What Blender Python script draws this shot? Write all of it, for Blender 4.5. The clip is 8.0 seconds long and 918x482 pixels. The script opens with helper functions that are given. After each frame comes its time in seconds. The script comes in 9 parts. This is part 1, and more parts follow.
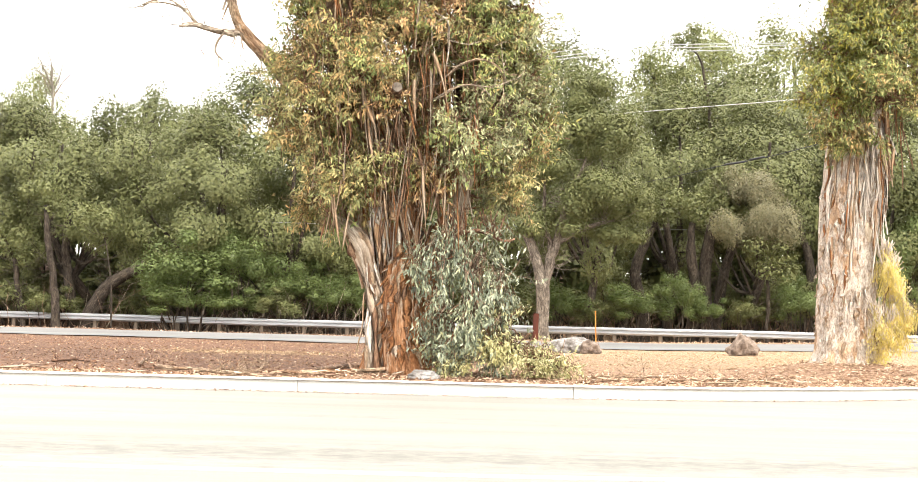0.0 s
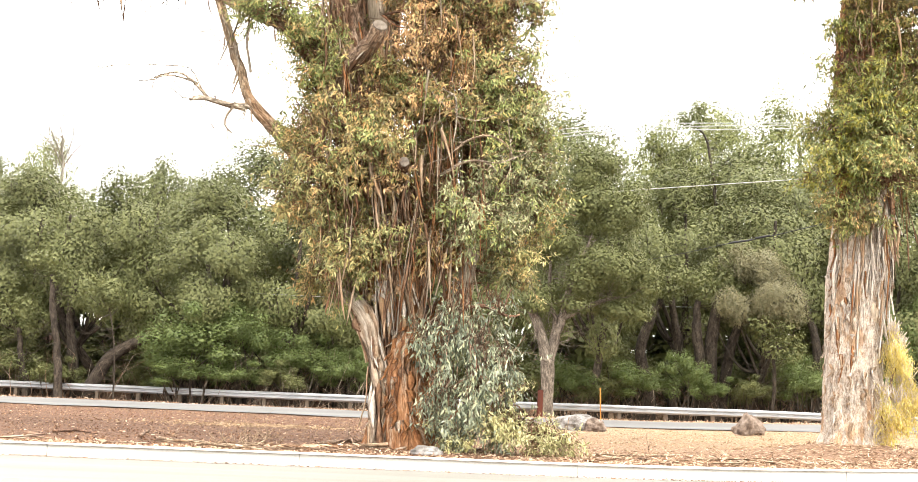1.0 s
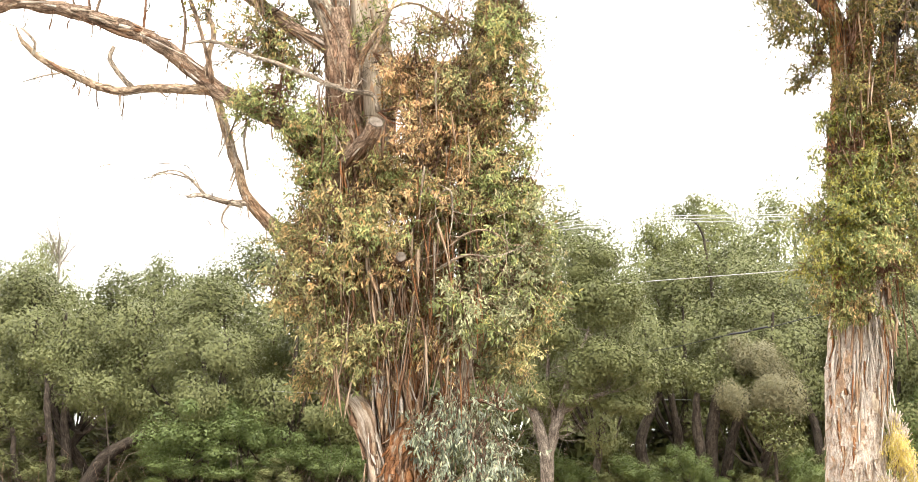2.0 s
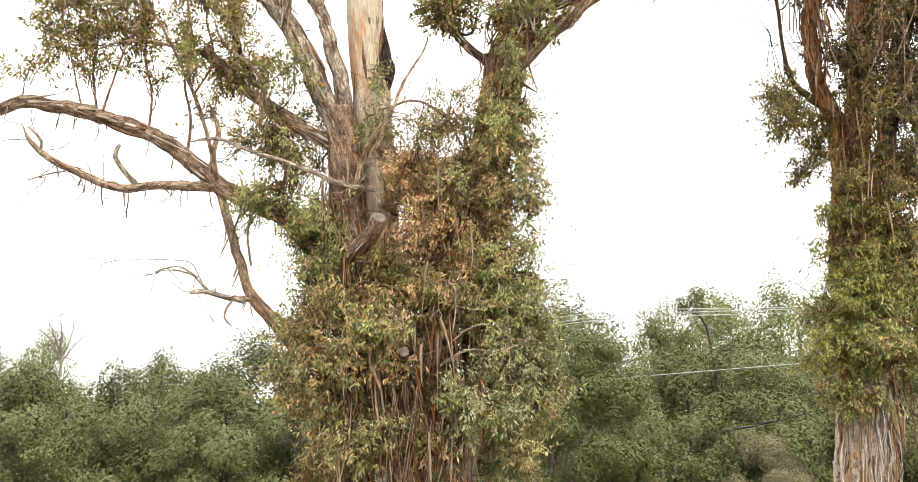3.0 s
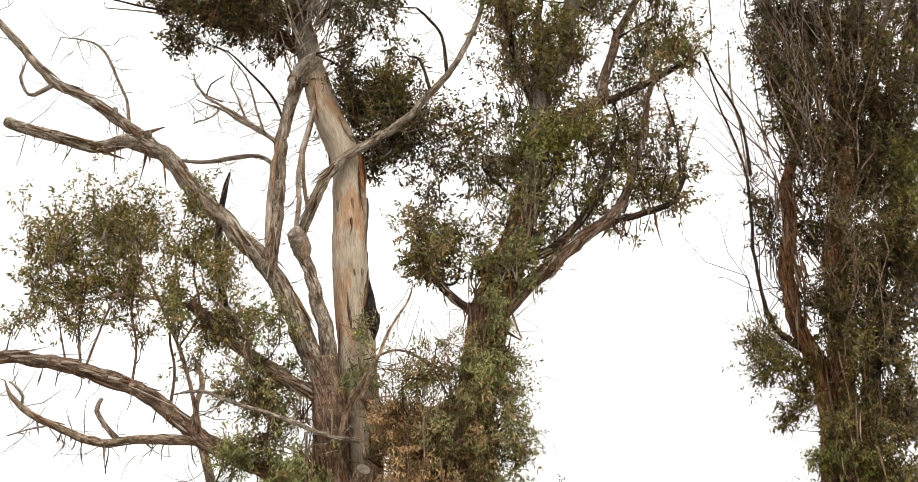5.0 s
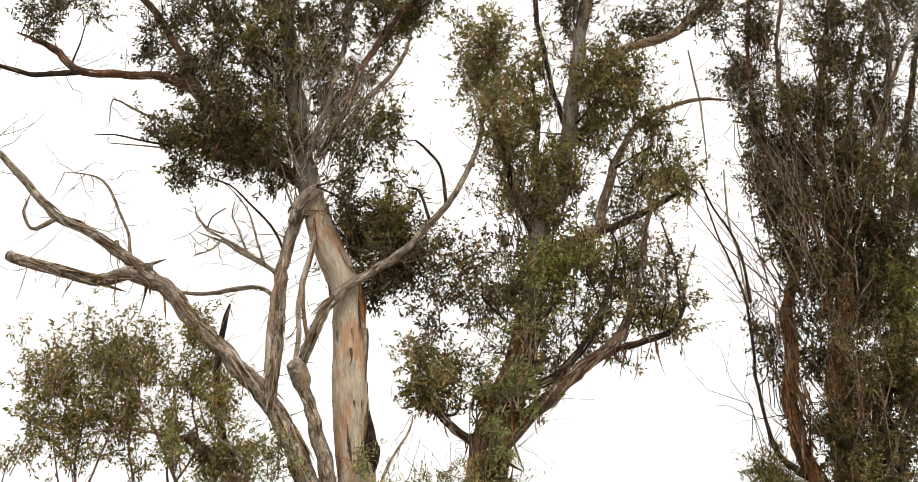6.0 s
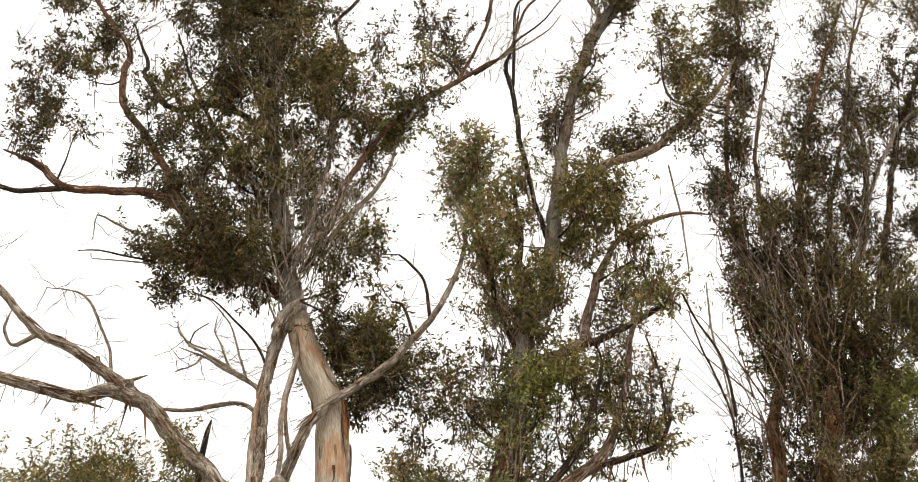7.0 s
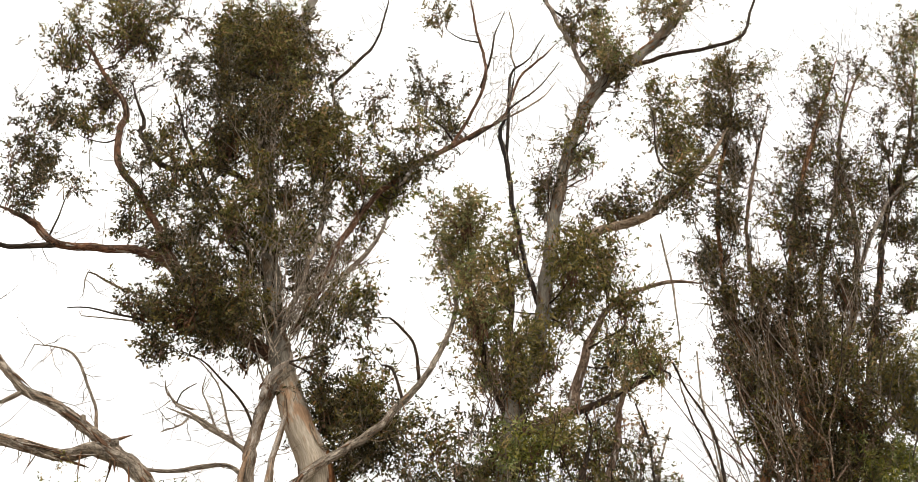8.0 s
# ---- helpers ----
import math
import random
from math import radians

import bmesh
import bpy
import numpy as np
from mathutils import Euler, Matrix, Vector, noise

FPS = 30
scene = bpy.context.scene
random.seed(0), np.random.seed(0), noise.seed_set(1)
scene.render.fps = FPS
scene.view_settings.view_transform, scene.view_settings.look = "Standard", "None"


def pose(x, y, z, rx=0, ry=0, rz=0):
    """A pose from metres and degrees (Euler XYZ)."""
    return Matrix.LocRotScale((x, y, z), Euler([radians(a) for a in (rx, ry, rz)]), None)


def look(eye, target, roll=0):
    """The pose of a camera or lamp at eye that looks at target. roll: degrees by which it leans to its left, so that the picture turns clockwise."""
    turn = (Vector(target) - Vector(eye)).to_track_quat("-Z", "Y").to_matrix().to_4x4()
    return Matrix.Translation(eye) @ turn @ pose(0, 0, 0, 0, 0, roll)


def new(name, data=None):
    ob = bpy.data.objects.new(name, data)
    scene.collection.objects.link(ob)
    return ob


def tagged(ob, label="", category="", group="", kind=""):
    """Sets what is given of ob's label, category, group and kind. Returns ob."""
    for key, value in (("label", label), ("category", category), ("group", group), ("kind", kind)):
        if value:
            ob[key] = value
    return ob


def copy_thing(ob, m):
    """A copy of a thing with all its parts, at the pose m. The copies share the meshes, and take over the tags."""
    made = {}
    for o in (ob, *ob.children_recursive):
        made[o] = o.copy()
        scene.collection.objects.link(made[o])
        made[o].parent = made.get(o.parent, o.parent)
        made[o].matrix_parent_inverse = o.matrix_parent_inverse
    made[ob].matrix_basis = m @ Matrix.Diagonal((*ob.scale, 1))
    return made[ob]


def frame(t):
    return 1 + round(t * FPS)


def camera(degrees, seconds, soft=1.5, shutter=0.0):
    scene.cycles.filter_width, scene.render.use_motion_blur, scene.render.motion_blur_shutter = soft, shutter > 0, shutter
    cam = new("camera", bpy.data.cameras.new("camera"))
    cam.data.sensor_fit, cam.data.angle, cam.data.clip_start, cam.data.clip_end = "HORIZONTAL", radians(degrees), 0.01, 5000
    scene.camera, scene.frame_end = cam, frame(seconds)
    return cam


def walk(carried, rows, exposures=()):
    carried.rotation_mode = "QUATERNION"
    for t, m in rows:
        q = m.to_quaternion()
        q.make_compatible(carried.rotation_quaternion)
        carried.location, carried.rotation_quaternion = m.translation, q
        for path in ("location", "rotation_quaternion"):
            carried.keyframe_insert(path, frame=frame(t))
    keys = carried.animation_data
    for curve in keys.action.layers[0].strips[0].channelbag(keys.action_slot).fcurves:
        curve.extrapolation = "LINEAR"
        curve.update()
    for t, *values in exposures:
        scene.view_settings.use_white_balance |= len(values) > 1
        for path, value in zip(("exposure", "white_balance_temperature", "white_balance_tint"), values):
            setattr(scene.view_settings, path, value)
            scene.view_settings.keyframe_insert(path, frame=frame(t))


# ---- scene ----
cam = camera(42.11, 8.0, soft=0.45)
walk(cam, [
    (0.0, pose(0, 0, 1.2, 92.560, -1.498, -0.067)),
    (0.5, pose(0, 0, 1.2, 94.447, -1.659, 0.346)),
    (1.0, pose(0, 0, 1.2, 96.143, -2.240, 0.137)),
    (1.5, pose(0, 0, 1.2, 98.472, -1.903, -0.007)),
    (3.0, pose(0, 0, 1.2, 105.216, -1.369, 0.268)),
    (3.5, pose(0, 0, 1.2, 108.162, -1.128, 0.261)),
    (4.0, pose(0, 0, 1.2, 111.233, -0.329, 0.171)),
    (4.5, pose(0, 0, 1.2, 114.107, -0.390, -0.130)),
    (6.0, pose(0, 0, 1.2, 123.351, 0.070, 0.135)),
    (6.5, pose(0, 0, 1.2, 126.229, 0.640, 0.177)),
    (7.0, pose(0, 0, 1.2, 128.826, 0.710, -0.364)),
    (7.5, pose(0, 0, 1.2, 130.751, 0.382, -1.023)),
    (8.0, pose(0, 0, 1.2, 131.905, 0.130, -1.385)),
], exposures=[(0.0, 0.96), (1.5, 0.97), (3.0, 0.3), (3.5, -0.25), (4.5, -0.5), (6.0, -0.64), (8.0, -0.55)])

# ---- overcast daylight ----
world = bpy.data.worlds.new("overcast_sky")
scene.world = world
world.use_nodes = True
wn, wl = world.node_tree.nodes, world.node_tree.links
wn.clear()
sky = wn.new("ShaderNodeTexSky")
sky.sky_type, sky.sun_disc = "NISHITA", False
sky.sun_elevation, sky.sun_rotation, sky.dust_density = radians(58), radians(150), 4.0
blue = wn.new("ShaderNodeBackground")
wl.new(sky.outputs["Color"], blue.inputs["Color"])
blue.inputs["Strength"].default_value = 0.05
cloud = wn.new("ShaderNodeBackground")
cloud.inputs["Color"].default_value = (1.0, 0.97, 0.92, 1)
# the cloud is brightest overhead
ray = wn.new("ShaderNodeTexCoord")
axes = wn.new("ShaderNodeSeparateXYZ")
wl.new(ray.outputs["Generated"], axes.inputs[0])
lift = wn.new("ShaderNodeMapRange")
wl.new(axes.outputs["Z"], lift.inputs["Value"])
lift.inputs["From Min"].default_value, lift.inputs["From Max"].default_value = 0.0, 1.0
lift.inputs["To Min"].default_value, lift.inputs["To Max"].default_value = 1.35, 2.55
wl.new(lift.outputs[0], cloud.inputs["Strength"])
both = wn.new("ShaderNodeAddShader")
wl.new(blue.outputs[0], both.inputs[0])
wl.new(cloud.outputs[0], both.inputs[1])
wl.new(both.outputs[0], wn.new("ShaderNodeOutputWorld").inputs["Surface"])
sun = new("sun", bpy.data.lights.new("sun", "SUN"))
sun.data.energy, sun.data.angle, sun.data.color = 1.5, radians(14), (1.0, 0.93, 0.82)
SUN_AZ, SUN_EL = radians(150), radians(58)
sun_from = Vector((math.sin(SUN_AZ) * math.cos(SUN_EL), math.cos(SUN_AZ) * math.cos(SUN_EL), math.sin(SUN_EL)))
sun.matrix_world = look(sun_from * 60, (0, 0, 0))


# ---- materials ----
def material(name, rough=0.8):
    m = bpy.data.materials.new(name)
    m.use_nodes = True
    bsdf = m.node_tree.nodes["Principled BSDF"]
    bsdf.inputs["Roughness"].default_value = rough
    bsdf.inputs["Specular IOR Level"].default_value = 0.25
    return m, m.node_tree.nodes, m.node_tree.links, bsdf


def coords(nodes, links, scale, attribute=None):
    if attribute:
        src = nodes.new("ShaderNodeAttribute")
        src.attribute_name = attribute
        out = src.outputs["Vector"]
    else:
        out = nodes.new("ShaderNodeTexCoord").outputs["Object"]
    mp = nodes.new("ShaderNodeMapping")
    mp.inputs["Scale"].default_value = scale
    links.new(out, mp.inputs["Vector"])
    return mp.outputs["Vector"]


def noise_tex(nodes, links, vec, scale, detail=5, rough=0.6):
    n = nodes.new("ShaderNodeTexNoise")
    n.inputs["Scale"].default_value, n.inputs["Detail"].default_value, n.inputs["Roughness"].default_value = scale, detail, rough
    links.new(vec, n.inputs["Vector"])
    return n.outputs["Fac"]


def ramp(nodes, links, fac, stops):
    r = nodes.new("ShaderNodeValToRGB")
    while len(r.color_ramp.elements) < len(stops):
        r.color_ramp.elements.new(0.5)
    for e, (p, c) in zip(r.color_ramp.elements, stops):
        e.position, e.color = p, (*c, 1)
    links.new(fac, r.inputs["Fac"])
    return r.outputs["Color"]


def mixed(nodes, links, fac, a, b, kind="MIX"):
    m = nodes.new("ShaderNodeMix")
    m.data_type, m.blend_type = "RGBA", kind
    for sock, val in ((m.inputs["Factor"], fac), (m.inputs[6], a), (m.inputs[7], b)):
        if isinstance(val, (int, float)):
            sock.default_value = val
        elif isinstance(val, tuple):
            sock.default_value = (*val, 1)
        else:
            links.new(val, sock)
    return m.outputs[2]


def relief(nodes, links, bsdf, fac, strength, distance):
    b = nodes.new("ShaderNodeBump")
    b.inputs["Strength"].default_value, b.inputs["Distance"].default_value = strength, distance
    links.new(fac, b.inputs["Height"])
    links.new(b.outputs["Normal"], bsdf.inputs["Normal"])


def bark(name, stops, patch, patch_lo=0.5, patch_hi=0.62, coarse=9.0, stretch=0.12, distance=0.03, blotches=0.65, cracks=0.6):
    """Bark: fibres along the limb, with broad shed patches of another colour."""
    m, n, l, bsdf = material(name, 0.9)
    v = coords(n, l, (1, 1, stretch), "bark")
    fibre = noise_tex(n, l, v, coarse * 3, 6, 0.7)
    col = ramp(n, l, fibre, stops)
    v2 = coords(n, l, (1, 1, 0.3), "bark")
    broad = noise_tex(n, l, v2, coarse * 0.45, 4, 0.6)
    mask = ramp(n, l, broad, [(patch_lo, (0, 0, 0)), (patch_hi, (1, 1, 1))])
    tint = mixed(n, l, 0.6, col, patch)
    col = mixed(n, l, mask, col, tint)
    fine = noise_tex(n, l, v, coarse * 12, 3, 0.6)
    col = mixed(n, l, 0.45, col, ramp(n, l, fine, [(0.3, (0.25, 0.22, 0.2)), (0.6, (1, 1, 1))]), "MULTIPLY")
    blotch = noise_tex(n, l, coords(n, l, (1, 1, 0.5), "bark"), coarse * 0.9, 5, 0.7)
    col = mixed(n, l, blotches, col, ramp(n, l, blotch, [(0.38, (0.28, 0.25, 0.23)), (0.52, (1.0, 0.98, 0.95)), (0.7, (1.4, 1.38, 1.35))]), "MULTIPLY")
    split = noise_tex(n, l, coords(n, l, (1, 1, max(0.16, stretch * 0.9)), "bark"), coarse * 2.8, 5, 0.65)
    line = ramp(n, l, split, [(0.452, (1, 1, 1)), (0.488, (0.2, 0.17, 0.15)), (0.512, (0.2, 0.17, 0.15)), (0.548, (1, 1, 1))])
    col = mixed(n, l, cracks, col, line, "MULTIPLY")
    l.new(col, bsdf.inputs["Base Color"])
    high = n.new("ShaderNodeMath")
    high.operation = "MULTIPLY_ADD"
    l.new(line, high.inputs[0])
    high.inputs[1].default_value = 0.6 * cracks
    l.new(fibre, high.inputs[2])
    relief(n, l, bsdf, high.outputs[0], 1.0, distance)
    return m


BARK_MAIN = bark("shaggy_red_bark", [(0.3, (0.08, 0.036, 0.018)), (0.4, (0.3, 0.125, 0.05)), (0.54, (0.46, 0.24, 0.12)), (0.66, (0.6, 0.47, 0.35))], (0.5, 0.2, 0.07), 0.48, 0.6, 5, 0.12, 0.06, 0.5, 0.3)
BARK_RIGHT = bark("flaky_pale_bark", [(0.3, (0.220, 0.132, 0.083)), (0.4, (0.550, 0.418, 0.308)), (0.52, (0.726, 0.627, 0.528)), (0.75, (0.880, 0.814, 0.737))], (0.62, 0.34, 0.15), 0.545, 0.61, 8, 0.32, 0.04, 0.5, 0.3)
BARK_PALE = bark("smooth_pale_bark", [(0.2, (0.420, 0.344, 0.243)), (0.5, (0.591, 0.490, 0.369)), (0.8, (0.682, 0.592, 0.481))], (0.55, 0.27, 0.12), 0.52, 0.56, 5, 0.1, 0.008, 0.22, 0.12)
# grey bark of the upper stems, its colour also darkened as if backlit
BARK_SMOOTH = bark("smooth_grey_backlit_bark", [(0.2, (0.17, 0.15, 0.12)), (0.5, (0.29, 0.26, 0.21)), (0.8, (0.4, 0.36, 0.3))], (0.3, 0.18, 0.1), 0.56, 0.62, 5, 0.14, 0.012, 0.35, 0.2)
BARK_GREY = bark("grey_weathered_bark", [(0.28, (0.159, 0.116, 0.082)), (0.5, (0.523, 0.431, 0.332)), (0.72, (0.834, 0.735, 0.607))], (0.4, 0.26, 0.16), 0.55, 0.65, 7.0, 0.32, 0.03)
BARK_BROWN = bark("brown_limb_bark", [(0.28, (0.100, 0.068, 0.047)), (0.5, (0.346, 0.237, 0.164)), (0.72, (0.667, 0.513, 0.385))], (0.3, 0.15, 0.08), 0.5, 0.62, 7.0, 0.32, 0.03)
BARK_RED = bark("red_brown_bark", [(0.25, (0.078, 0.043, 0.031)), (0.5, (0.240, 0.132, 0.084)), (0.75, (0.480, 0.312, 0.204))], (0.32, 0.14, 0.065), 0.5, 0.62, 7.0, 0.32, 0.03)
BARK_TAN = bark("tan_stripped_bark", [(0.28, (0.168, 0.106, 0.065)), (0.5, (0.506, 0.368, 0.245)), (0.72, (0.774, 0.637, 0.486))], (0.4, 0.21, 0.1), 0.55, 0.65, 7.0, 0.32, 0.03)
BARK_DARK = bark("dark_twig_bark", [(0.25, (0.03, 0.022, 0.016)), (0.5, (0.085, 0.06, 0.042)), (0.75, (0.18, 0.135, 0.1))], (0.14, 0.08, 0.045))
BARK_BLACK = bark("charred_dead_wood", [(0.25, (0.02, 0.015, 0.012)), (0.5, (0.05, 0.036, 0.03)), (0.75, (0.11, 0.085, 0.07))], (0.1, 0.07, 0.05))
BARK_COLUMN = bark("pale_plank_bark", [(0.3, (0.12, 0.075, 0.05)), (0.42, (0.4, 0.29, 0.2)), (0.58, (0.58, 0.48, 0.38)), (0.75, (0.7, 0.62, 0.53))], (0.5, 0.27, 0.13), 0.5, 0.62, 5, 0.1, 0.05, 0.45, 0.25)
BARK_RUST = bark("rusty_shaggy_bark", [(0.3, (0.109, 0.051, 0.027)), (0.46, (0.406, 0.175, 0.069)), (0.58, (0.652, 0.355, 0.174)), (0.74, (0.841, 0.628, 0.430))], (0.42, 0.17, 0.06), 0.48, 0.6, 6, 0.12, 0.05)
BARK_OAK = bark("grey_oak_bark", [(0.25, (0.020, 0.016, 0.012)), (0.5, (0.081, 0.064, 0.049)), (0.75, (0.163, 0.137, 0.109))], (0.15, 0.12, 0.09), 0.5, 0.7, 5, 0.3)
BARK_FORK = bark("pale_oak_bark", [(0.25, (0.075, 0.062, 0.050)), (0.5, (0.250, 0.210, 0.168)), (0.75, (0.450, 0.388, 0.319))], (0.19, 0.15, 0.12), 0.5, 0.7, 5, 0.3)


def leaf(name, stops, gloss=0.4, through_light=0.3, shine=0.25, spread=0.5, even=0.1):
    """Leaves: each one takes its own colour out of the ramp; some light passes through."""
    m, n, l, bsdf = material(name, gloss)
    bsdf.inputs["Specular IOR Level"].default_value = shine
    geo = n.new("ShaderNodeNewGeometry")
    mean = [sum(q[k] for p, q in stops) / len(stops) for k in range(3)]
    stops = [(p, tuple((c + (g - c) * even) * (0.92 - spread * 0.5 + spread * p) for c, g in zip(q, mean))) for p, q in stops]
    col = ramp(n, l, geo.outputs["Random Per Island"], stops)
    spot = noise_tex(n, l, coords(n, l, (1, 1, 1)), 2.2, 3)
    col = mixed(n, l, 0.55, col, ramp(n, l, spot, [(0.35, (0.62, 0.62, 0.6)), (0.65, (1.25, 1.2, 1.1))]), "MULTIPLY")
    l.new(col, bsdf.inputs["Base Color"])
    back = n.new("ShaderNodeBsdfTranslucent")
    l.new(col, back.inputs["Color"])
    mix = n.new("ShaderNodeMixShader")
    mix.inputs["Fac"].default_value = through_light
    l.new(bsdf.outputs[0], mix.inputs[1])
    l.new(back.outputs[0], mix.inputs[2])
    l.new(mix.outputs[0], n["Material Output"].inputs["Surface"])
    return m


LEAF_GREEN = leaf("grey_green_gum_leaf", [(0.0, (0.136, 0.173, 0.055)), (0.4, (0.234, 0.276, 0.091)), (0.75, (0.344, 0.379, 0.138)), (1.0, (0.509, 0.420, 0.154))], 0.45, 0.2, 0.3)
LEAF_OLIVE = leaf("olive_gum_leaf", [(0.0, (0.157, 0.140, 0.054)), (0.4, (0.300, 0.261, 0.108)), (0.7, (0.420, 0.334, 0.144)), (1.0, (0.530, 0.302, 0.130))], 0.45, 0.2, 0.3)
LEAF_SAGE = leaf("sage_gum_leaf", [(0.0, (0.163, 0.178, 0.084)), (0.5, (0.294, 0.311, 0.154)), (0.85, (0.413, 0.417, 0.230)), (1.0, (0.463, 0.372, 0.193))], 0.4, 0.2, 0.35)
LEAF_DRY = leaf("drying_gum_leaf", [(0.0, (0.271, 0.159, 0.083)), (0.4, (0.512, 0.309, 0.153)), (0.7, (0.647, 0.378, 0.176)), (0.85, (0.402, 0.362, 0.167)), (1.0, (0.752, 0.529, 0.322))], 0.5, 0.2, 0.25)
LEAF_YELLOW = leaf("yellow_green_gum_leaf", [(0.0, (0.178, 0.193, 0.076)), (0.5, (0.344, 0.350, 0.143)), (1.0, (0.529, 0.440, 0.206))])
LEAF_YELLOW2 = leaf("golden_green_gum_leaf", [(0.0, (0.083, 0.092, 0.032)), (0.5, (0.218, 0.200, 0.061)), (1.0, (0.403, 0.299, 0.091))])
LEAF_LIME = leaf("lime_gum_leaf", [(0.0, (0.079, 0.100, 0.016)), (0.5, (0.221, 0.234, 0.036)), (1.0, (0.423, 0.370, 0.067))], 0.35, 0.38, 0.6)
# crown leaves: self-shading against the bright sky is put into their dark colours
LEAF_CROWN = leaf("shaded_crown_gum_leaf", [(0.0, (0.035, 0.035, 0.010)), (0.5, (0.125, 0.113, 0.026)), (0.85, (0.250, 0.200, 0.052)), (1.0, (0.327, 0.160, 0.063))], 0.45, 0.15, 0.3)
# lighter copy: light through the left crown is put into the colour
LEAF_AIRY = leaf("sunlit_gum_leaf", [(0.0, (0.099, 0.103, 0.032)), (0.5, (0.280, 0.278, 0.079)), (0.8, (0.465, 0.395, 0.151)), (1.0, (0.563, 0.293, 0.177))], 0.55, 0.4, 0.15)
# darkest copy, coloured for the shaded inside of the crowns
LEAF_SHADED = leaf("self_shaded_gum_leaf", [(0.0, (0.022, 0.021, 0.008)), (0.5, (0.076, 0.067, 0.024)), (0.85, (0.153, 0.122, 0.046)), (1.0, (0.207, 0.102, 0.057))], 0.45, 0.1, 0.3)
LEAF_SILVER = leaf("silver_gum_leaf", [(0.0, (0.084, 0.104, 0.058)), (0.4, (0.210, 0.244, 0.157)), (0.75, (0.350, 0.384, 0.267)), (1.0, (0.437, 0.443, 0.270))], 0.3, 0.2, 0.6)
LEAF_PALE = leaf("pale_yellow_gum_leaf", [(0.0, (0.22, 0.22, 0.08)), (0.5, (0.45, 0.43, 0.2)), (1.0, (0.62, 0.57, 0.34))])
LEAF_GOLD = leaf("golden_weeping_leaf", [(0.0, (0.62, 0.5, 0.14)), (0.5, (0.76, 0.63, 0.2)), (1.0, (0.86, 0.76, 0.34))], 0.7, 0.5, 0.08, 0.15)
OAK_A = leaf("live_oak_leaf", [(0.0, (0.053, 0.063, 0.022)), (0.5, (0.133, 0.149, 0.054)), (1.0, (0.267, 0.275, 0.115))], 0.5, 0.1, 0.2, spread=0.0, even=0.75)
OAK_B = leaf("grey_oak_leaf", [(0.0, (0.100, 0.097, 0.048)), (0.5, (0.193, 0.184, 0.097)), (1.0, (0.319, 0.284, 0.154))], spread=0.0, even=0.75)
OAK_C = leaf("fresh_green_leaf", [(0.0, (0.045, 0.070, 0.020)), (0.5, (0.124, 0.173, 0.054)), (1.0, (0.265, 0.317, 0.111))], spread=0.0, even=0.75)
OAK_D = leaf("thin_yellow_green_leaf", [(0.0, (0.083, 0.107, 0.034)), (0.5, (0.192, 0.231, 0.079)), (1.0, (0.413, 0.406, 0.152))], spread=0.0, even=0.75)
TWIG_BARK = [BARK_RED, BARK_BROWN, BARK_TAN, BARK_GREY]
BLEND = {LEAF_GREEN: LEAF_OLIVE, LEAF_OLIVE: LEAF_GREEN, LEAF_SAGE: LEAF_GREEN, LEAF_DRY: LEAF_OLIVE, LEAF_YELLOW: LEAF_OLIVE, LEAF_LIME: LEAF_GREEN, LEAF_CROWN: LEAF_AIRY, LEAF_SHADED: LEAF_CROWN}


def ground_material():
    """Bare red-brown soil, a straw-coloured dry-grass patch and pale leaf litter, by broad noise."""
    m, n, l, bsdf = material("dry_soil", 0.95)
    v = coords(n, l, (1, 1, 1))
    fine = noise_tex(n, l, v, 14, 6, 0.75)
    soil = ramp(n, l, fine, [(0.34, (0.045, 0.022, 0.013)), (0.5, (0.13, 0.067, 0.039)), (0.66, (0.3, 0.185, 0.115))])
    straw = ramp(n, l, fine, [(0.34, (0.12, 0.07, 0.04)), (0.5, (0.32, 0.21, 0.125)), (0.68, (0.5, 0.37, 0.25))])
    grad = n.new("ShaderNodeSeparateXYZ")
    l.new(v, grad.inputs[0])
    add = n.new("ShaderNodeMath")
    add.operation = "MULTIPLY_ADD"
    l.new(noise_tex(n, l, v, 0.35, 4), add.inputs[0])
    add.inputs[1].default_value = 7.0
    l.new(grad.outputs["X"], add.inputs[2])
    mask = n.new("ShaderNodeMapRange")
    mask.inputs["From Min"].default_value, mask.inputs["From Max"].default_value = 2.0, 6.5
    l.new(add.outputs[0], mask.inputs["Value"])
    deep = n.new("ShaderNodeMapRange")
    deep.inputs["From Min"].default_value, deep.inputs["From Max"].default_value = 18.5, 23.0
    away = n.new("ShaderNodeMath")
    away.operation = "ADD"
    l.new(grad.outputs["Y"], away.inputs[0])
    l.new(noise_tex(n, l, v, 0.8, 4), away.inputs[1])
    l.new(away.outputs[0], deep.inputs["Value"])
    straw_mask = mixed(n, l, 1.0, mask.outputs[0], deep.outputs[0], "MULTIPLY")
    mulch = ramp(n, l, fine, [(0.32, (0.1, 0.055, 0.034)), (0.5, (0.24, 0.145, 0.09)), (0.68, (0.42, 0.29, 0.2))])
    col = mixed(n, l, straw_mask, mixed(n, l, mask.outputs[0], soil, mulch), straw)
    l.new(col, bsdf.inputs["Base Color"])
    relief(n, l, bsdf, fine, 1.0, 0.06)
    return m


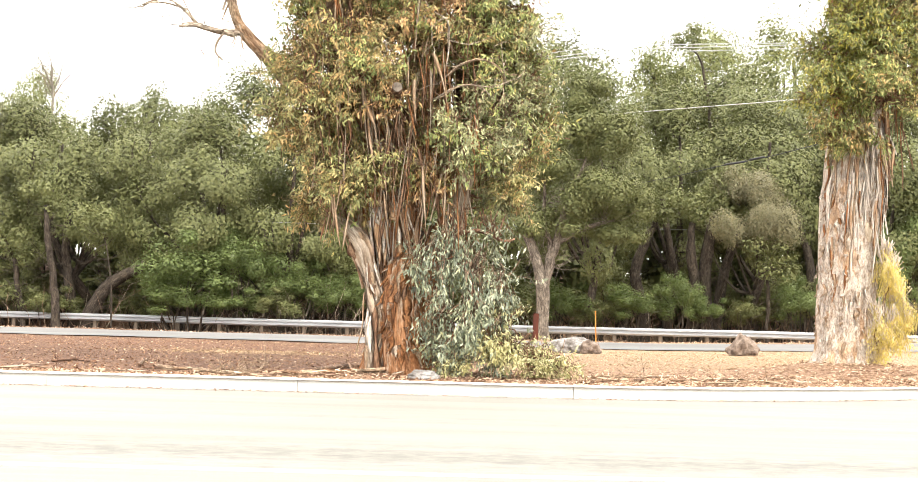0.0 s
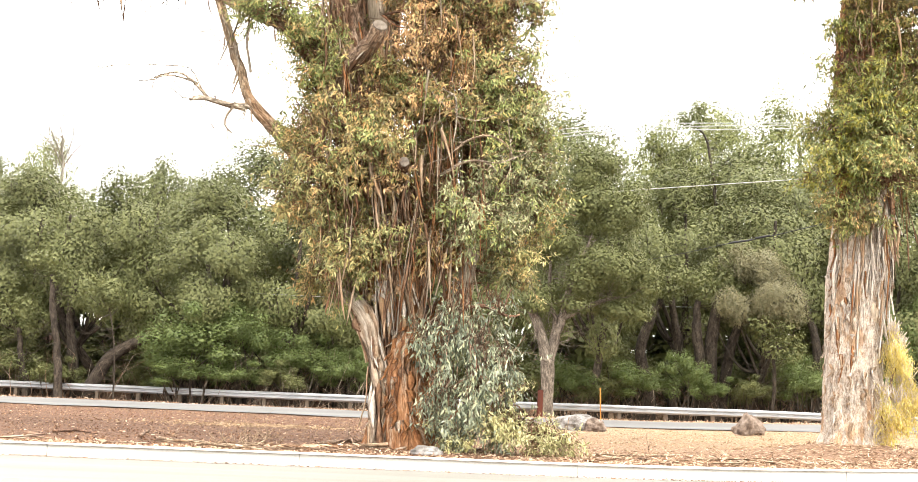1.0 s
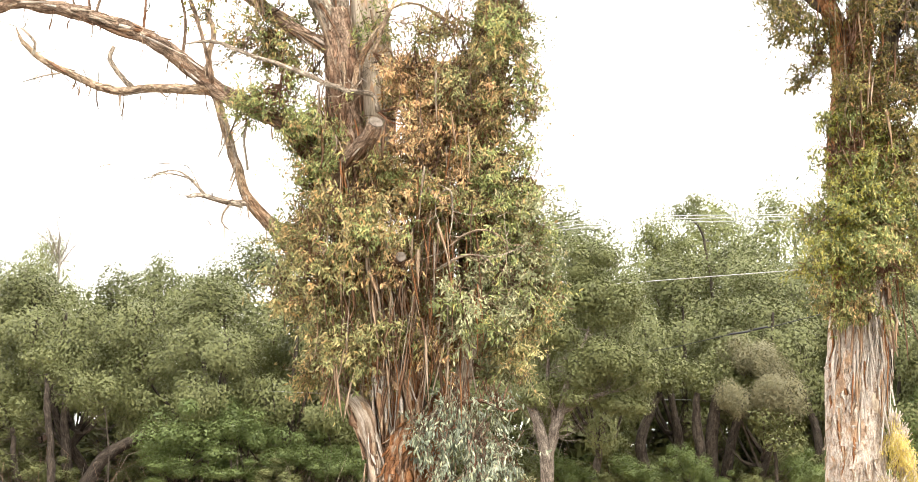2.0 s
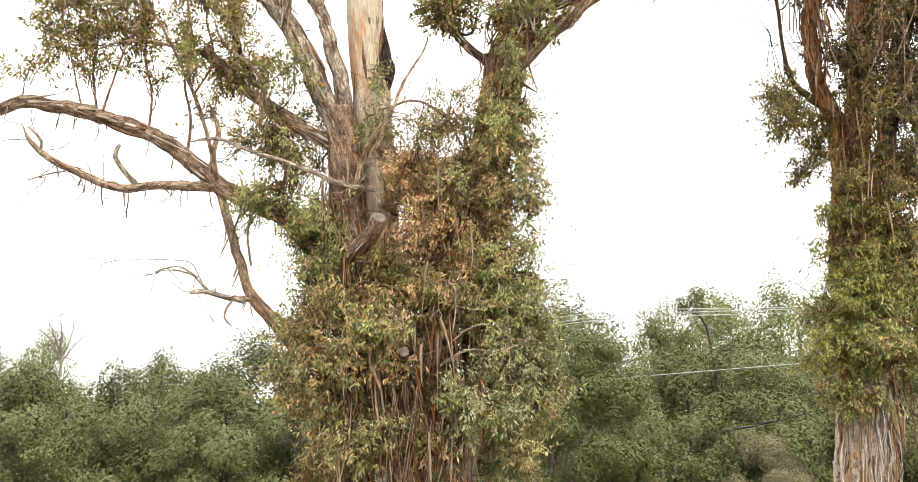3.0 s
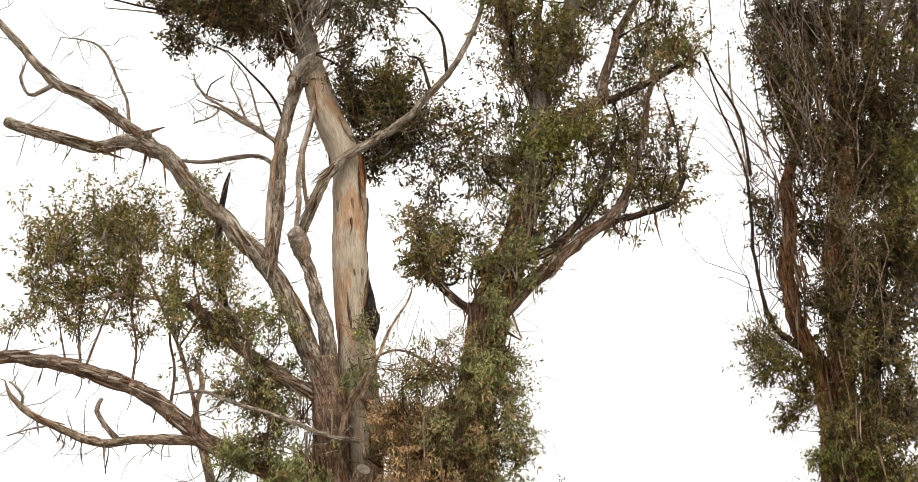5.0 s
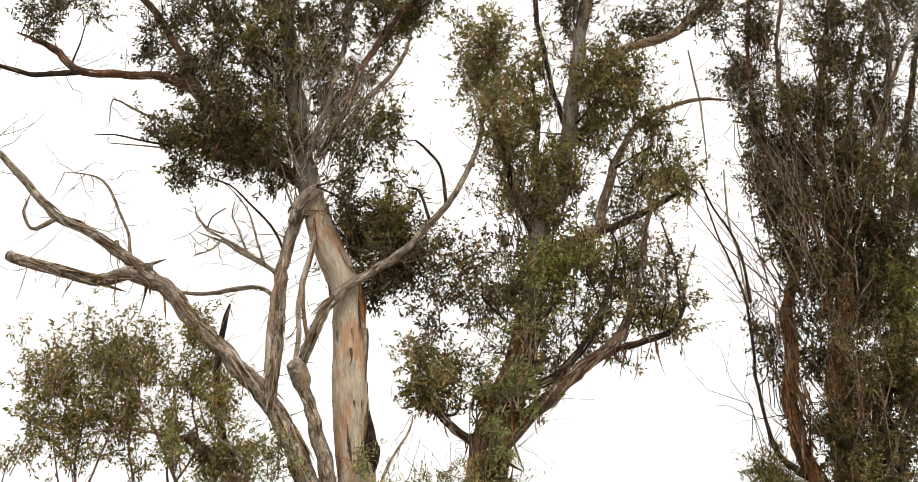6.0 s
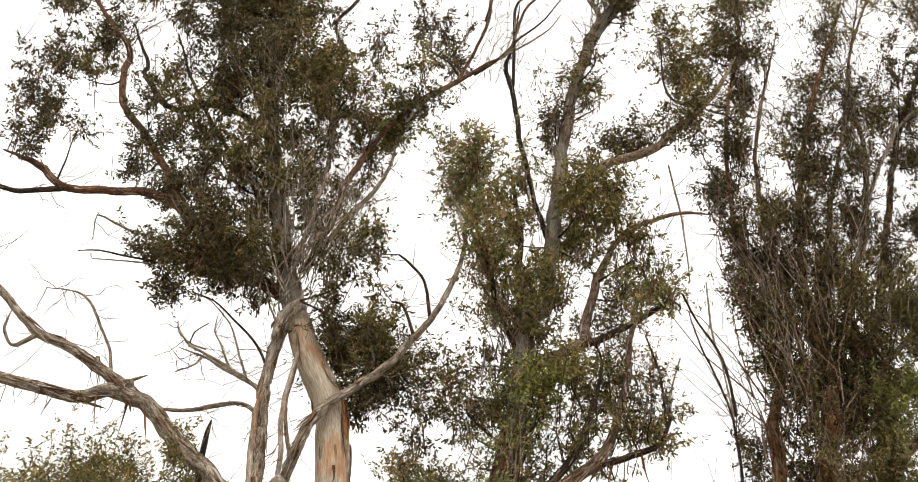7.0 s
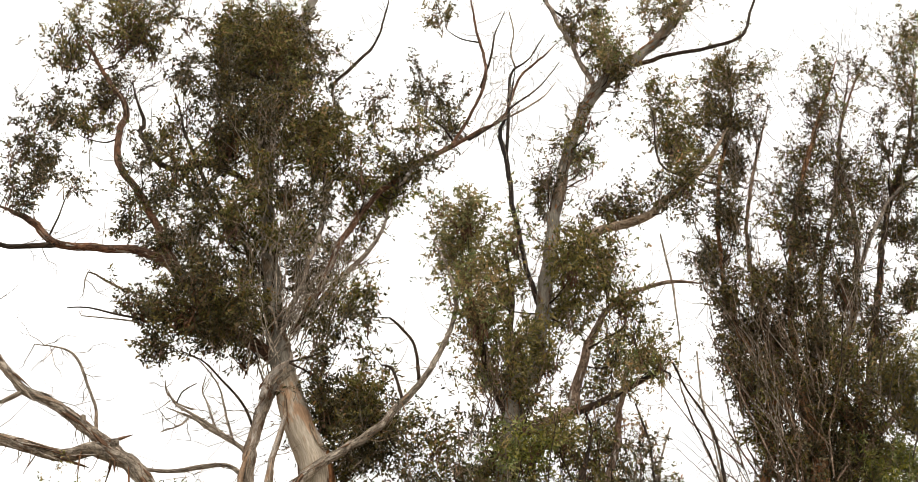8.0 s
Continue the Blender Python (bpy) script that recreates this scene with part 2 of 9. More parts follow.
def streaked(name, stops, scale, stretch, rough=0.85, bump=0.01, stain=(0.7, 0.7, 0.7)):
    m, n, l, bsdf = material(name, rough)
    v = coords(n, l, stretch)
    a = noise_tex(n, l, v, scale, 6, 0.65)
    col = ramp(n, l, a, stops)
    b = noise_tex(n, l, coords(n, l, (1, 1, 1)), scale * 22, 4, 0.7)
    col = mixed(n, l, 0.5, col, ramp(n, l, b, [(0.3, stain), (0.6, (1, 1, 1))]), "MULTIPLY")
    l.new(col, bsdf.inputs["Base Color"])
    relief(n, l, bsdf, b, 0.5, bump)
    return m


def road_material():
    """Pale worn asphalt: aggregate speckle, long faint streaks and two darker wheel tracks with ragged edges."""
    m, n, l, bsdf = material("worn_pale_road", 0.85)
    v = coords(n, l, (1, 1, 1))
    streak = noise_tex(n, l, coords(n, l, (0.1, 1.7, 1)), 1.1, 6, 0.7)
    col = ramp(n, l, streak, [(0.3, (0.208, 0.2, 0.176)), (0.5, (0.243, 0.234, 0.207)), (0.7, (0.27, 0.26, 0.231))])
    sep = n.new("ShaderNodeSeparateXYZ")
    l.new(v, sep.inputs[0])
    ragged = n.new("ShaderNodeMath")
    ragged.operation = "MULTIPLY_ADD"
    l.new(noise_tex(n, l, coords(n, l, (0.6, 3.5, 1)), 2.2, 8, 0.85), ragged.inputs[0])
    ragged.inputs[1].default_value = 2.2
    l.new(sep.outputs["Y"], ragged.inputs[2])
    worn = ramp(n, l, noise_tex(n, l, coords(n, l, (1.3, 2.6, 1)), 2.6, 8, 0.75), [(0.42, (0, 0, 0)), (0.6, (1, 1, 1))])
    for mid, half, dark in ((9.9, 1.0, 0.66), (12.5, 0.2, 0.8), (7.8, 0.5, 0.7)):
        off = n.new("ShaderNodeMath")
        off.operation = "SUBTRACT"
        l.new(ragged.outputs[0], off.inputs[0])
        off.inputs[1].default_value = mid
        dist = n.new("ShaderNodeMath")
        dist.operation = "ABSOLUTE"
        l.new(off.outputs[0], dist.inputs[0])
        band = n.new("ShaderNodeMapRange")
        band.inputs["From Min"].default_value, band.inputs["From Max"].default_value = half, 0.0
        l.new(dist.outputs[0], band.inputs["Value"])
        worn_here = mixed(n, l, 1.0, worn, band.outputs[0], "MULTIPLY")
        col = mixed(n, l, worn_here, col, mixed(n, l, 1.0, col, (dark, dark, dark * 1.04), "MULTIPLY"))
    speck = noise_tex(n, l, v, 60, 4, 0.8)
    col = mixed(n, l, 0.5, col, ramp(n, l, speck, [(0.3, (0.7, 0.7, 0.7)), (0.6, (1, 1, 1))]), "MULTIPLY")
    l.new(col, bsdf.inputs["Base Color"])
    relief(n, l, bsdf, speck, 0.5, 0.01)
    return m


SOIL = ground_material()
CONCRETE_ROAD = road_material()
KERB = streaked("pale_kerb_concrete", [(0.3, (0.52, 0.49, 0.44)), (0.6, (0.62, 0.59, 0.54))], 2.0, (1, 1, 1))
ASPHALT = streaked("grey_asphalt", [(0.3, (0.13, 0.127, 0.122)), (0.7, (0.2, 0.195, 0.187))], 0.8, (0.2, 1, 1))
PAINT = streaked("worn_white_paint", [(0.3, (0.62, 0.62, 0.6)), (0.6, (0.8, 0.8, 0.78))], 2.0, (0.3, 1, 1), 0.6, 0.003, (0.85, 0.85, 0.83))
ROCK = streaked("grey_boulder", [(0.34, (0.1, 0.088, 0.075)), (0.5, (0.25, 0.23, 0.21)), (0.66, (0.42, 0.41, 0.39))], 5.0, (1, 1, 1), 0.9, 0.05)
ROCK_TAN = streaked("tan_boulder", [(0.34, (0.08, 0.055, 0.042)), (0.5, (0.2, 0.15, 0.115)), (0.68, (0.34, 0.27, 0.22))], 5.0, (1, 1, 1), 0.9, 0.05)
STEEL = streaked("galvanised_steel", [(0.3, (0.34, 0.35, 0.36)), (0.7, (0.5, 0.51, 0.52))], 1.2, (0.3, 1, 1), 0.42, 0.002, (0.85, 0.85, 0.85))
STEEL.node_tree.nodes["Principled BSDF"].inputs["Metallic"].default_value = 0.55
POSTWOOD = streaked("weathered_post_wood", [(0.3, (0.1, 0.075, 0.055)), (0.7, (0.24, 0.19, 0.14))], 4.0, (1, 1, 0.1), 0.9)
REDWOOD = streaked("red_brown_painted_wood", [(0.3, (0.05, 0.014, 0.009)), (0.7, (0.12, 0.035, 0.02))], 5.0, (1, 1, 0.1), 0.8)
CUT_WOOD = streaked("weathered_cut_wood", [(0.3, (0.08, 0.06, 0.045)), (0.7, (0.24, 0.2, 0.16))], 14.0, (1, 1, 1), 0.9, 0.01)
STAKE = streaked("orange_wood_stake", [(0.3, (0.42, 0.17, 0.04)), (0.7, (0.6, 0.3, 0.07))], 6.0, (1, 1, 0.1), 0.7)
CABLE = streaked("pale_aluminium_cable", [(0.3, (0.5, 0.5, 0.5)), (0.7, (0.65, 0.65, 0.64))], 3.0, (1, 1, 1), 0.5)
BLACKCABLE = streaked("black_rubber", [(0.3, (0.015, 0.015, 0.016)), (0.7, (0.03, 0.03, 0.032))], 3.0, (1, 1, 1), 0.6)
STRAW = leaf("dry_straw", [(0.0, (0.26, 0.165, 0.09)), (0.5, (0.46, 0.32, 0.19)), (1.0, (0.62, 0.48, 0.33))], 0.8, 0.1)
LITTER = leaf("bark_and_leaf_litter", [(0.0, (0.16, 0.085, 0.05)), (0.4, (0.36, 0.22, 0.14)), (0.75, (0.56, 0.4, 0.28)), (1.0, (0.74, 0.6, 0.47))], 0.85, 0.05)
CLOD = leaf("dark_soil_clod", [(0.0, (0.1015, 0.0464, 0.0261)), (0.6, (0.232, 0.1232, 0.0725)), (1.0, (0.435, 0.2755, 0.174))], 0.95, 0.02)
STRIP = bark("peeling_bark_strip", [(0.25, (0.26, 0.14, 0.08)), (0.5, (0.5, 0.36, 0.24)), (0.75, (0.66, 0.54, 0.41))], (0.5, 0.26, 0.12), 0.5, 0.7, 6, blotches=0.3, cracks=0.15)
STRIP_WHITE = bark("whitish_bark_strip", [(0.25, (0.408, 0.312, 0.240)), (0.5, (0.720, 0.624, 0.528)), (0.75, (0.936, 0.864, 0.768))], (0.56, 0.4, 0.27), 0.55, 0.7, 6, blotches=0.3, cracks=0.15)
STRIP_RUST = bark("rusty_bark_strip", [(0.25, (0.12, 0.05, 0.022)), (0.5, (0.36, 0.16, 0.065)), (0.75, (0.52, 0.3, 0.15))], (0.44, 0.17, 0.06), 0.5, 0.7, 6, blotches=0.4, cracks=0.2)
STRIP_GREY = bark("grey_bark_strip", [(0.25, (0.26, 0.18, 0.12)), (0.5, (0.5, 0.39, 0.29)), (0.75, (0.66, 0.56, 0.45))], (0.42, 0.26, 0.15), 0.5, 0.7, 6, blotches=0.35, cracks=0.2)
STRIP_DARK = bark("dark_bark_strip", [(0.25, (0.09, 0.05, 0.03)), (0.5, (0.24, 0.135, 0.08)), (0.75, (0.38, 0.25, 0.16))], (0.32, 0.14, 0.06), 0.5, 0.7, 6, blotches=0.4, cracks=0.2)


# ---- mesh helpers ----
rng = np.random.default_rng(7)


def raw_mesh(name, verts, faces, mat, smooth=False):
    """A mesh from arrays; faces all have the same number of corners."""
    verts, faces = np.asarray(verts, np.float32), np.asarray(faces, np.int32)
    me = bpy.data.meshes.new(name)
    k = faces.shape[1]
    me.vertices.add(len(verts))
    me.vertices.foreach_set("co", verts.ravel())
    me.loops.add(faces.size)
    me.loops.foreach_set("vertex_index", faces.ravel())
    me.polygons.add(len(faces))
    me.polygons.foreach_set("loop_start", np.arange(0, faces.size, k, dtype=np.int32))
    me.polygons.foreach_set("use_smooth", np.full(len(faces), smooth))
    me.update(calc_edges=True)
    me.materials.append(mat)
    return me


def child(name, me, parent, label="", kind=""):
    ob = new(name, me)
    ob.parent = parent
    return tagged(ob, label=label, kind=kind)


def part(name, bm, mat, parent=None, label=""):
    me = bpy.data.meshes.new(name)
    bm.to_mesh(me)
    bm.free()
    me.materials.append(mat)
    ob = new(name, me)
    ob.parent = parent
    return tagged(ob, label=label)


def empty(name, at, label, category, group=""):
    ob = new(name)
    ob.location = at
    return tagged(ob, label=label, category=category, group=group)


def spline(pts, step):
    """Catmull-Rom through rows of (x, y, z, r)."""
    p = np.asarray(pts, float)
    p = np.vstack([2 * p[0] - p[1], p, 2 * p[-1] - p[-2]])
    out = []
    for i in range(1, len(p) - 2):
        n = max(2, int(np.linalg.norm(p[i + 1, :3] - p[i, :3]) / step))
        for u in np.linspace(0, 1, n, endpoint=False):
            a, b, c, d = p[i - 1], p[i], p[i + 1], p[i + 2]
            out.append(0.5 * ((2 * b) + (c - a) * u + (2 * a - 5 * b + 4 * c - d) * u * u + (3 * b - a - 3 * c + d) * u ** 3))
    out.append(p[-2])
    out = np.array(out)
    out[:, 3] = np.maximum(out[:, 3], 0.003)
    return out


def tube_arrays(path, sides, rough=0.0, seed=0.0):
    """Vertices, quads and bark coordinates of a tapered tube with lengthwise ridges."""
    c, r = path[:, :3], path[:, 3]
    tan = np.gradient(c, axis=0)
    tan /= np.linalg.norm(tan, axis=1)[:, None] + 1e-9
    ref = np.array([0.12, 1.0, 0.07])
    u = np.cross(tan, ref)
    u /= np.linalg.norm(u, axis=1)[:, None] + 1e-9
    w = np.cross(u, tan)
    ang = np.linspace(0, 2 * np.pi, sides, endpoint=False)
    length = np.concatenate([[0], np.cumsum(np.linalg.norm(np.diff(c, axis=0), axis=1))])
    ca, sa = np.cos(ang), np.sin(ang)
    rad = np.repeat(r[:, None], sides, 1)
    if rough:
        for i in range(len(c)):
            for j in range(sides):
                k = 2.2 + 3.0 * r[i]
                q = noise.noise((ca[j] * k + seed, sa[j] * k, length[i] * 0.7)) * 0.9 + noise.noise((ca[j] * 7 + seed, sa[j] * 7, length[i] * 1.4)) * 0.55
                if r[i] < 0.22:
                    q += 0.5 * noise.noise((ca[j] * 2.5 + seed, sa[j] * 2.5, length[i] * 4.5)) + 0.35 * noise.noise((ca[j] * 5 + seed, sa[j] * 5, length[i] * 11))
                if sides > 20:
                    q += 0.6 * abs(noise.noise((ca[j] * 14 + seed, sa[j] * 14, length[i] * 1.1)))
                rad[i, j] *= 1 + rough * q
    v = c[:, None, :] + rad[..., None] * (ca[None, :, None] * u[:, None, :] + sa[None, :, None] * w[:, None, :])
    co = np.stack([ca[None, :] * r[:, None] + seed, sa[None, :] * r[:, None], np.repeat(length[:, None], sides, 1)], -1)
    i, j = np.meshgrid(np.arange(len(c) - 1), np.arange(sides), indexing="ij")
    a, b = i * sides + j, i * sides + (j + 1) % sides
    return v.reshape(-1, 3), np.stack([a, b, b + sides, a + sides], -1).reshape(-1, 4), co.reshape(-1, 3)


def bark_coords(me, co):
    me.attributes.new("bark", "FLOAT_VECTOR", "POINT").data.foreach_set("vector", np.asarray(co, np.float32).ravel())


GROWN, SKIN = [], []


def limb(name, pts, mat, parent, sides=14, rough=0.18, cut=False, step=0.075):
    """One tapered trunk, stem or limb as a part of a tree, closed at both ends."""
    org = np.array(parent.location)
    path = spline(pts, step)
    path[:, :3] -= org
    if name in ("limb", "dead_limb"):
        path[:, 3] *= 0.86
    seed = float(rng.uniform(0, 40))
    wander = np.array([[noise.noise((s * 0.13 + seed, k * 9.1, seed)) + 0.45 * noise.noise((s * 0.42 + seed, k * 5.3, seed)) for k in range(3)] for s in range(len(path))])
    grow = np.minimum(1, np.arange(len(path)) / 8)[:, None]
    path[:, :3] += wander * grow * np.where(path[:, 3:4] > 0.2, 0.02, np.minimum(path[:, 3:4] * 0.55 + 0.012, 0.07))
    GROWN.append((parent.name, name, path.copy()))
    v, f, co = tube_arrays(path, sides, rough, seed)
    SKIN.append(v.reshape(len(path), sides, 3))
    tip = len(v)
    v = np.vstack([v, path[-1, :3], path[0, :3]])
    co = np.vstack([co, co[-1], co[0]])
    last = tip - sides
    caps = [(last + j, last + (j + 1) % sides, tip) for j in range(sides)] + [((j + 1) % sides, j, tip + 1) for j in range(sides)]
    me = bpy.data.meshes.new(name)
    me.from_pydata(v.tolist(), [], f.tolist() + [c[:3] for c in caps])
    me.polygons.foreach_set("use_smooth", np.ones(len(me.polygons), bool))
    me.materials.append(mat)
    bark_coords(me, co)
    ob = child(name, me, parent)
    if cut:
        z = Vector(path[-1, :3] - path[-3, :3]).normalized()
        r = path[-1, 3]
        bm = bmesh.new()
        bmesh.ops.create_cone(bm, cap_ends=True, segments=20, radius1=r * 1.04, radius2=r * 0.94, depth=r * 0.3)
        for e in bm.verts:
            e.co *= 1 + 0.07 * noise.noise(e.co * 40 + Vector((seed, 0, 0)))
        face = part("cut_face", bm, CUT_WOOD, ob, "pale sawn end of the limb")
        face.matrix_basis = Matrix.Translation(Vector(path[-1, :3])) @ z.to_track_quat("Z", "Y").to_matrix().to_4x4()
    return ob


def unit(a):
    return a / (np.linalg.norm(a, axis=-1, keepdims=True) + 1e-9)


def leaf_arrays(base, way, size, width=0.2, fold=0.12, out=None):
    """Lance-shaped leaves, folded along the midrib and bent at the tip; with out, their blades face mostly that way."""
    n = len(base)
    side = unit(np.cross(way, rng.normal(size=(n, 3)) * (1.0 if out is None else 0.4) + (0 if out is None else out)))
    up = np.cross(side, way)
    L = size[:, None]
    mid = base + way * L * 0.42 + up * L * fold * 0.6
    tip = base + way * L + up * L * rng.uniform(-0.25, 0.1, (n, 1))
    v = np.stack([base, mid + side * L * width * 0.5 - up * L * fold, tip, mid - side * L * width * 0.5 - up * L * fold], 1).reshape(-1, 3)
    i = np.arange(n)[:, None] * 4
    f = np.concatenate([i + [0, 1, 2], i + [0, 2, 3]], 1).reshape(-1, 3)
    return v, f


def small_leaf_arrays(base, way, size, width, out, r2):
    """Small leaves seen from afar: one tapered blade each, facing mostly out of the crown."""
    n = len(base)
    flat = unit(out)
    way = unit(way - flat * (way * flat).sum(1, keepdims=True) * 0.7)
    side = unit(np.cross(way, out + r2.normal(size=(n, 3)) * 0.25)) * (size * width * 0.5)[:, None]
    v = np.stack([base - side, base + side, base + way * size[:, None]], 1).reshape(-1, 3)
    return v, np.arange(n * 3).reshape(-1, 3)


def sticks_arrays(a, b, ra, rb, bend=0.1, turns=2):
    """Thin three-sided twigs from a to b, each with a bend in the middle."""
    n = len(a)
    d = b - a
    mid = (a + b) / 2 + rng.normal(size=(n, 3)) * np.linalg.norm(d, axis=1)[:, None] * bend
    u = unit(np.cross(d, rng.normal(size=(n, 3))))
    w = unit(np.cross(d, u))
    rings = []
    for c, r in ((a, ra), (mid, (ra + rb) / 2), (b, rb)) if turns == 2 else ((a, ra), (b, rb)):
        for k in range(3):
            t = 2 * np.pi * k / 3
            rings.append(c + (u * np.cos(t) + w * np.sin(t)) * r)
    v = np.stack(rings, 1).reshape(-1, 3)
    i = np.arange(n)[:, None] * 3 * (turns + 1)
    q = [[i + s * 3 + k, i + s * 3 + (k + 1) % 3, i + s * 3 + 3 + (k + 1) % 3, i + s * 3 + 3 + k] for s in range(turns) for k in range(3)]
    f = np.concatenate([np.concatenate(x, 1) for x in q], 1).reshape(-1, 4)
    return v, f


def inside(n, power=0.5):
    d = unit(rng.normal(size=(n, 3)))
    return d * rng.uniform(0, 1, (n, 1)) ** power


def wand_arrays(c, r, shoots, r0):
    """Slender wands that rise from the foot of a crown clump and arch outward, and the feet and ways of the leafy shoots along them."""
    n = max(6, shoots // 9)
    hub = c + inside(n, 0.6) * r * (0.4, 0.4, 0.15) - (0, 0, r[2] * 0.85)
    aim = inside(n, 0.42)
    aim[:, 2] = np.maximum(aim[:, 2] * 0.95, -0.55) + 0.12
    tip = c + aim * r * np.where(rng.uniform(size=(n, 1)) < 0.4, 1.5, 0.95)
    lift = hub + (tip - hub) * 0.3 + np.linalg.norm(tip - hub, axis=1)[:, None] * (0, 0, 0.38) + rng.normal(size=(n, 3)) * r * 0.1

    def on(i, u):
        return hub[i] * (1 - u) ** 2 + lift[i] * 2 * u * (1 - u) + tip[i] * u * u
    every, one = np.arange(n), np.ones((n, 1))
    rows = [sticks_arrays(on(every, one * u0), on(every, one * u1), r0 * (1.05 - u0), r0 * (1.05 - u1), 0.04, 1) for u0, u1 in ((0, 0.35), (0.35, 0.7), (0.7, 1.0))]
    off = np.cumsum([0] + [len(q[0]) for q in rows])
    i, u = rng.integers(0, n, shoots), rng.uniform(0.0, 1, (shoots, 1)) ** 0.75
    way = unit(unit(on(i, np.minimum(u + 0.05, 1.05)) - on(i, u)) * 0.7 + rng.normal(size=(shoots, 3)) * 0.55 + (0, 0, 0.1))
    return (np.vstack([q[0] for q in rows]), np.vstack([q[1] + o for q, o in zip(rows, off)])), on(i, u), way


def clump(at, r, shoots, mat, mode, parent, size=0.0, each=0, twig=None):
    """A spray of leafy shoots in uneven lobes: 'hang' droops down a trunk, 'crown' spreads up and out of a limb, 'airy' does so more loosely."""
    org = np.array(parent.location)
    c, r = np.array(at) - org, np.array(r)
    crown = mode in ("crown", "airy")
    each = each or (21 if crown else 24)
    size = size or (0.074 if mode == "airy" else 0.085 if crown else 0.074)
    shoots = int(shoots * (4.3 if mode == "airy" else 2.55 if crown else 3.3))
    r = r * (1.12 if crown else 1.08)
    wands = np.zeros((0, 3)), np.zeros((0, 4), int)
    if crown:
        wands, a, way = wand_arrays(c, r, shoots, 0.014 if mode == "crown" else 0.011)
        p = (a - c) / r
        reach = rng.uniform(0.15, 0.5, (shoots, 1))
    else:
        lobes = inside(max(5, shoots // 12), 0.42) * 0.95
        p = lobes[rng.integers(0, len(lobes), shoots)] + inside(shoots, 0.6) * 0.36
        if mode == "weep":
            way = unit(p * (0.5, 0.5, 0.2) + (0, -0.1, -0.9) + rng.normal(size=(shoots, 3)) * 0.25)
            reach = rng.uniform(0.3, 0.7, (shoots, 1))
        else:
            way = unit(p * (1, 1, 0.4) + (0, -0.25, -0.2) + rng.normal(size=(shoots, 3)) * 0.5)
            reach = rng.uniform(0.2, 0.55, (shoots, 1)) * np.where(rng.uniform(size=(shoots, 1)) < 0.2, 2.0, 1.0)
        a = c + p * r - way * reach * 0.5
    b = a + way * reach
    k = np.repeat(np.arange(shoots), each)
    u = 1.05 - 0.95 * rng.uniform(0, 1, (len(k), 1)) ** (2.0 if crown else 2.2)
    base = a[k] + (b - a)[k] * u + rng.normal(size=(len(k), 3)) * (0.028 if crown else 0.03)
    lw = unit(way[k] * 0.5 + rng.normal(size=(len(k), 3)) * 0.75 + (0, 0, -0.5 if crown else -1.5 if mode == "weep" else -0.75))
    s = rng.uniform(0.5, 1.35, len(k)) * size
    out = None if crown else (unit(p) + (0, -0.2, 0.5))[k]
    v, f = leaf_arrays(base, lw, s, 0.34 if crown else 0.3 if mode == "weep" else 0.27, out=out)
    if mode != "weep" and mat in BLEND:
        # leaves of a second tone among the rest, shoot by shoot
        other = np.repeat(np.repeat(rng.uniform(size=shoots) < 0.3, each), 2)
        child("foliage", raw_mesh("foliage", v, f[other], BLEND[mat]), parent, kind="stuff")
        f = f[~other]
    child("foliage", raw_mesh("foliage", v, f, mat), parent, kind="stuff")
    foot = c - (0, 0, r[2] * 0.8 if crown else 0)
    near = [p0[np.argmin(np.linalg.norm((p0[:, :3] - foot) * (1, 1, 0.7) + (0, 0, 0.3), axis=1))] for t0, nm, p0 in GROWN if t0 == parent.name]
    near = sorted(near, key=lambda q: np.linalg.norm(q[:3] - foot))[:1]
    for q in near:
        gap = np.linalg.norm(q[:3] - foot)
        if 0.3 < gap < 0.8 or gap < 2.4 and q[2] < foot[2] - 0.15:
            end = foot + rng.normal(size=3) * r * 0.1
            mid = (q[:3] + end) / 2 + np.array([0, 0, -0.14 * gap]) + rng.normal(size=3) * 0.07 * gap
            r1 = min(q[3] * 0.6, 0.01 + 0.014 * gap)
            limb("branch", [(*(q[:3] + org), r1), (*(mid + org), r1 * 0.75), (*(end + org), r1 * 0.45), (*(end + org + r * (0.1, 0.1, 0.6)), 0.004)], BARK_DARK if crown else BARK_RED, parent, 7)
            GROWN.pop(), SKIN.pop()
    t1 = sticks_arrays(a, b, 0.006, 0.002, 0.1, 1)
    t2 = wands
    if not crown:
        n2 = max(4, shoots // 6)
        hub = c + inside(n2, 0.7) * r * (0.3, 0.3, 0.35)
        t2 = sticks_arrays(np.repeat(hub, 2, 0), a[rng.integers(0, shoots, n2 * 2)], 0.014, 0.005)
    v = np.vstack([t1[0], t2[0]])
    f = np.vstack([t1[1], t2[1] + len(t1[0])])
    me = raw_mesh("twig_spray", v, f, twig or (rng.choice(TWIG_BARK) if crown else BARK_RED if rng.uniform() < 0.6 else BARK_BROWN))
    bark_coords(me, v)
    child("twig_spray", me, parent, kind="stuff")


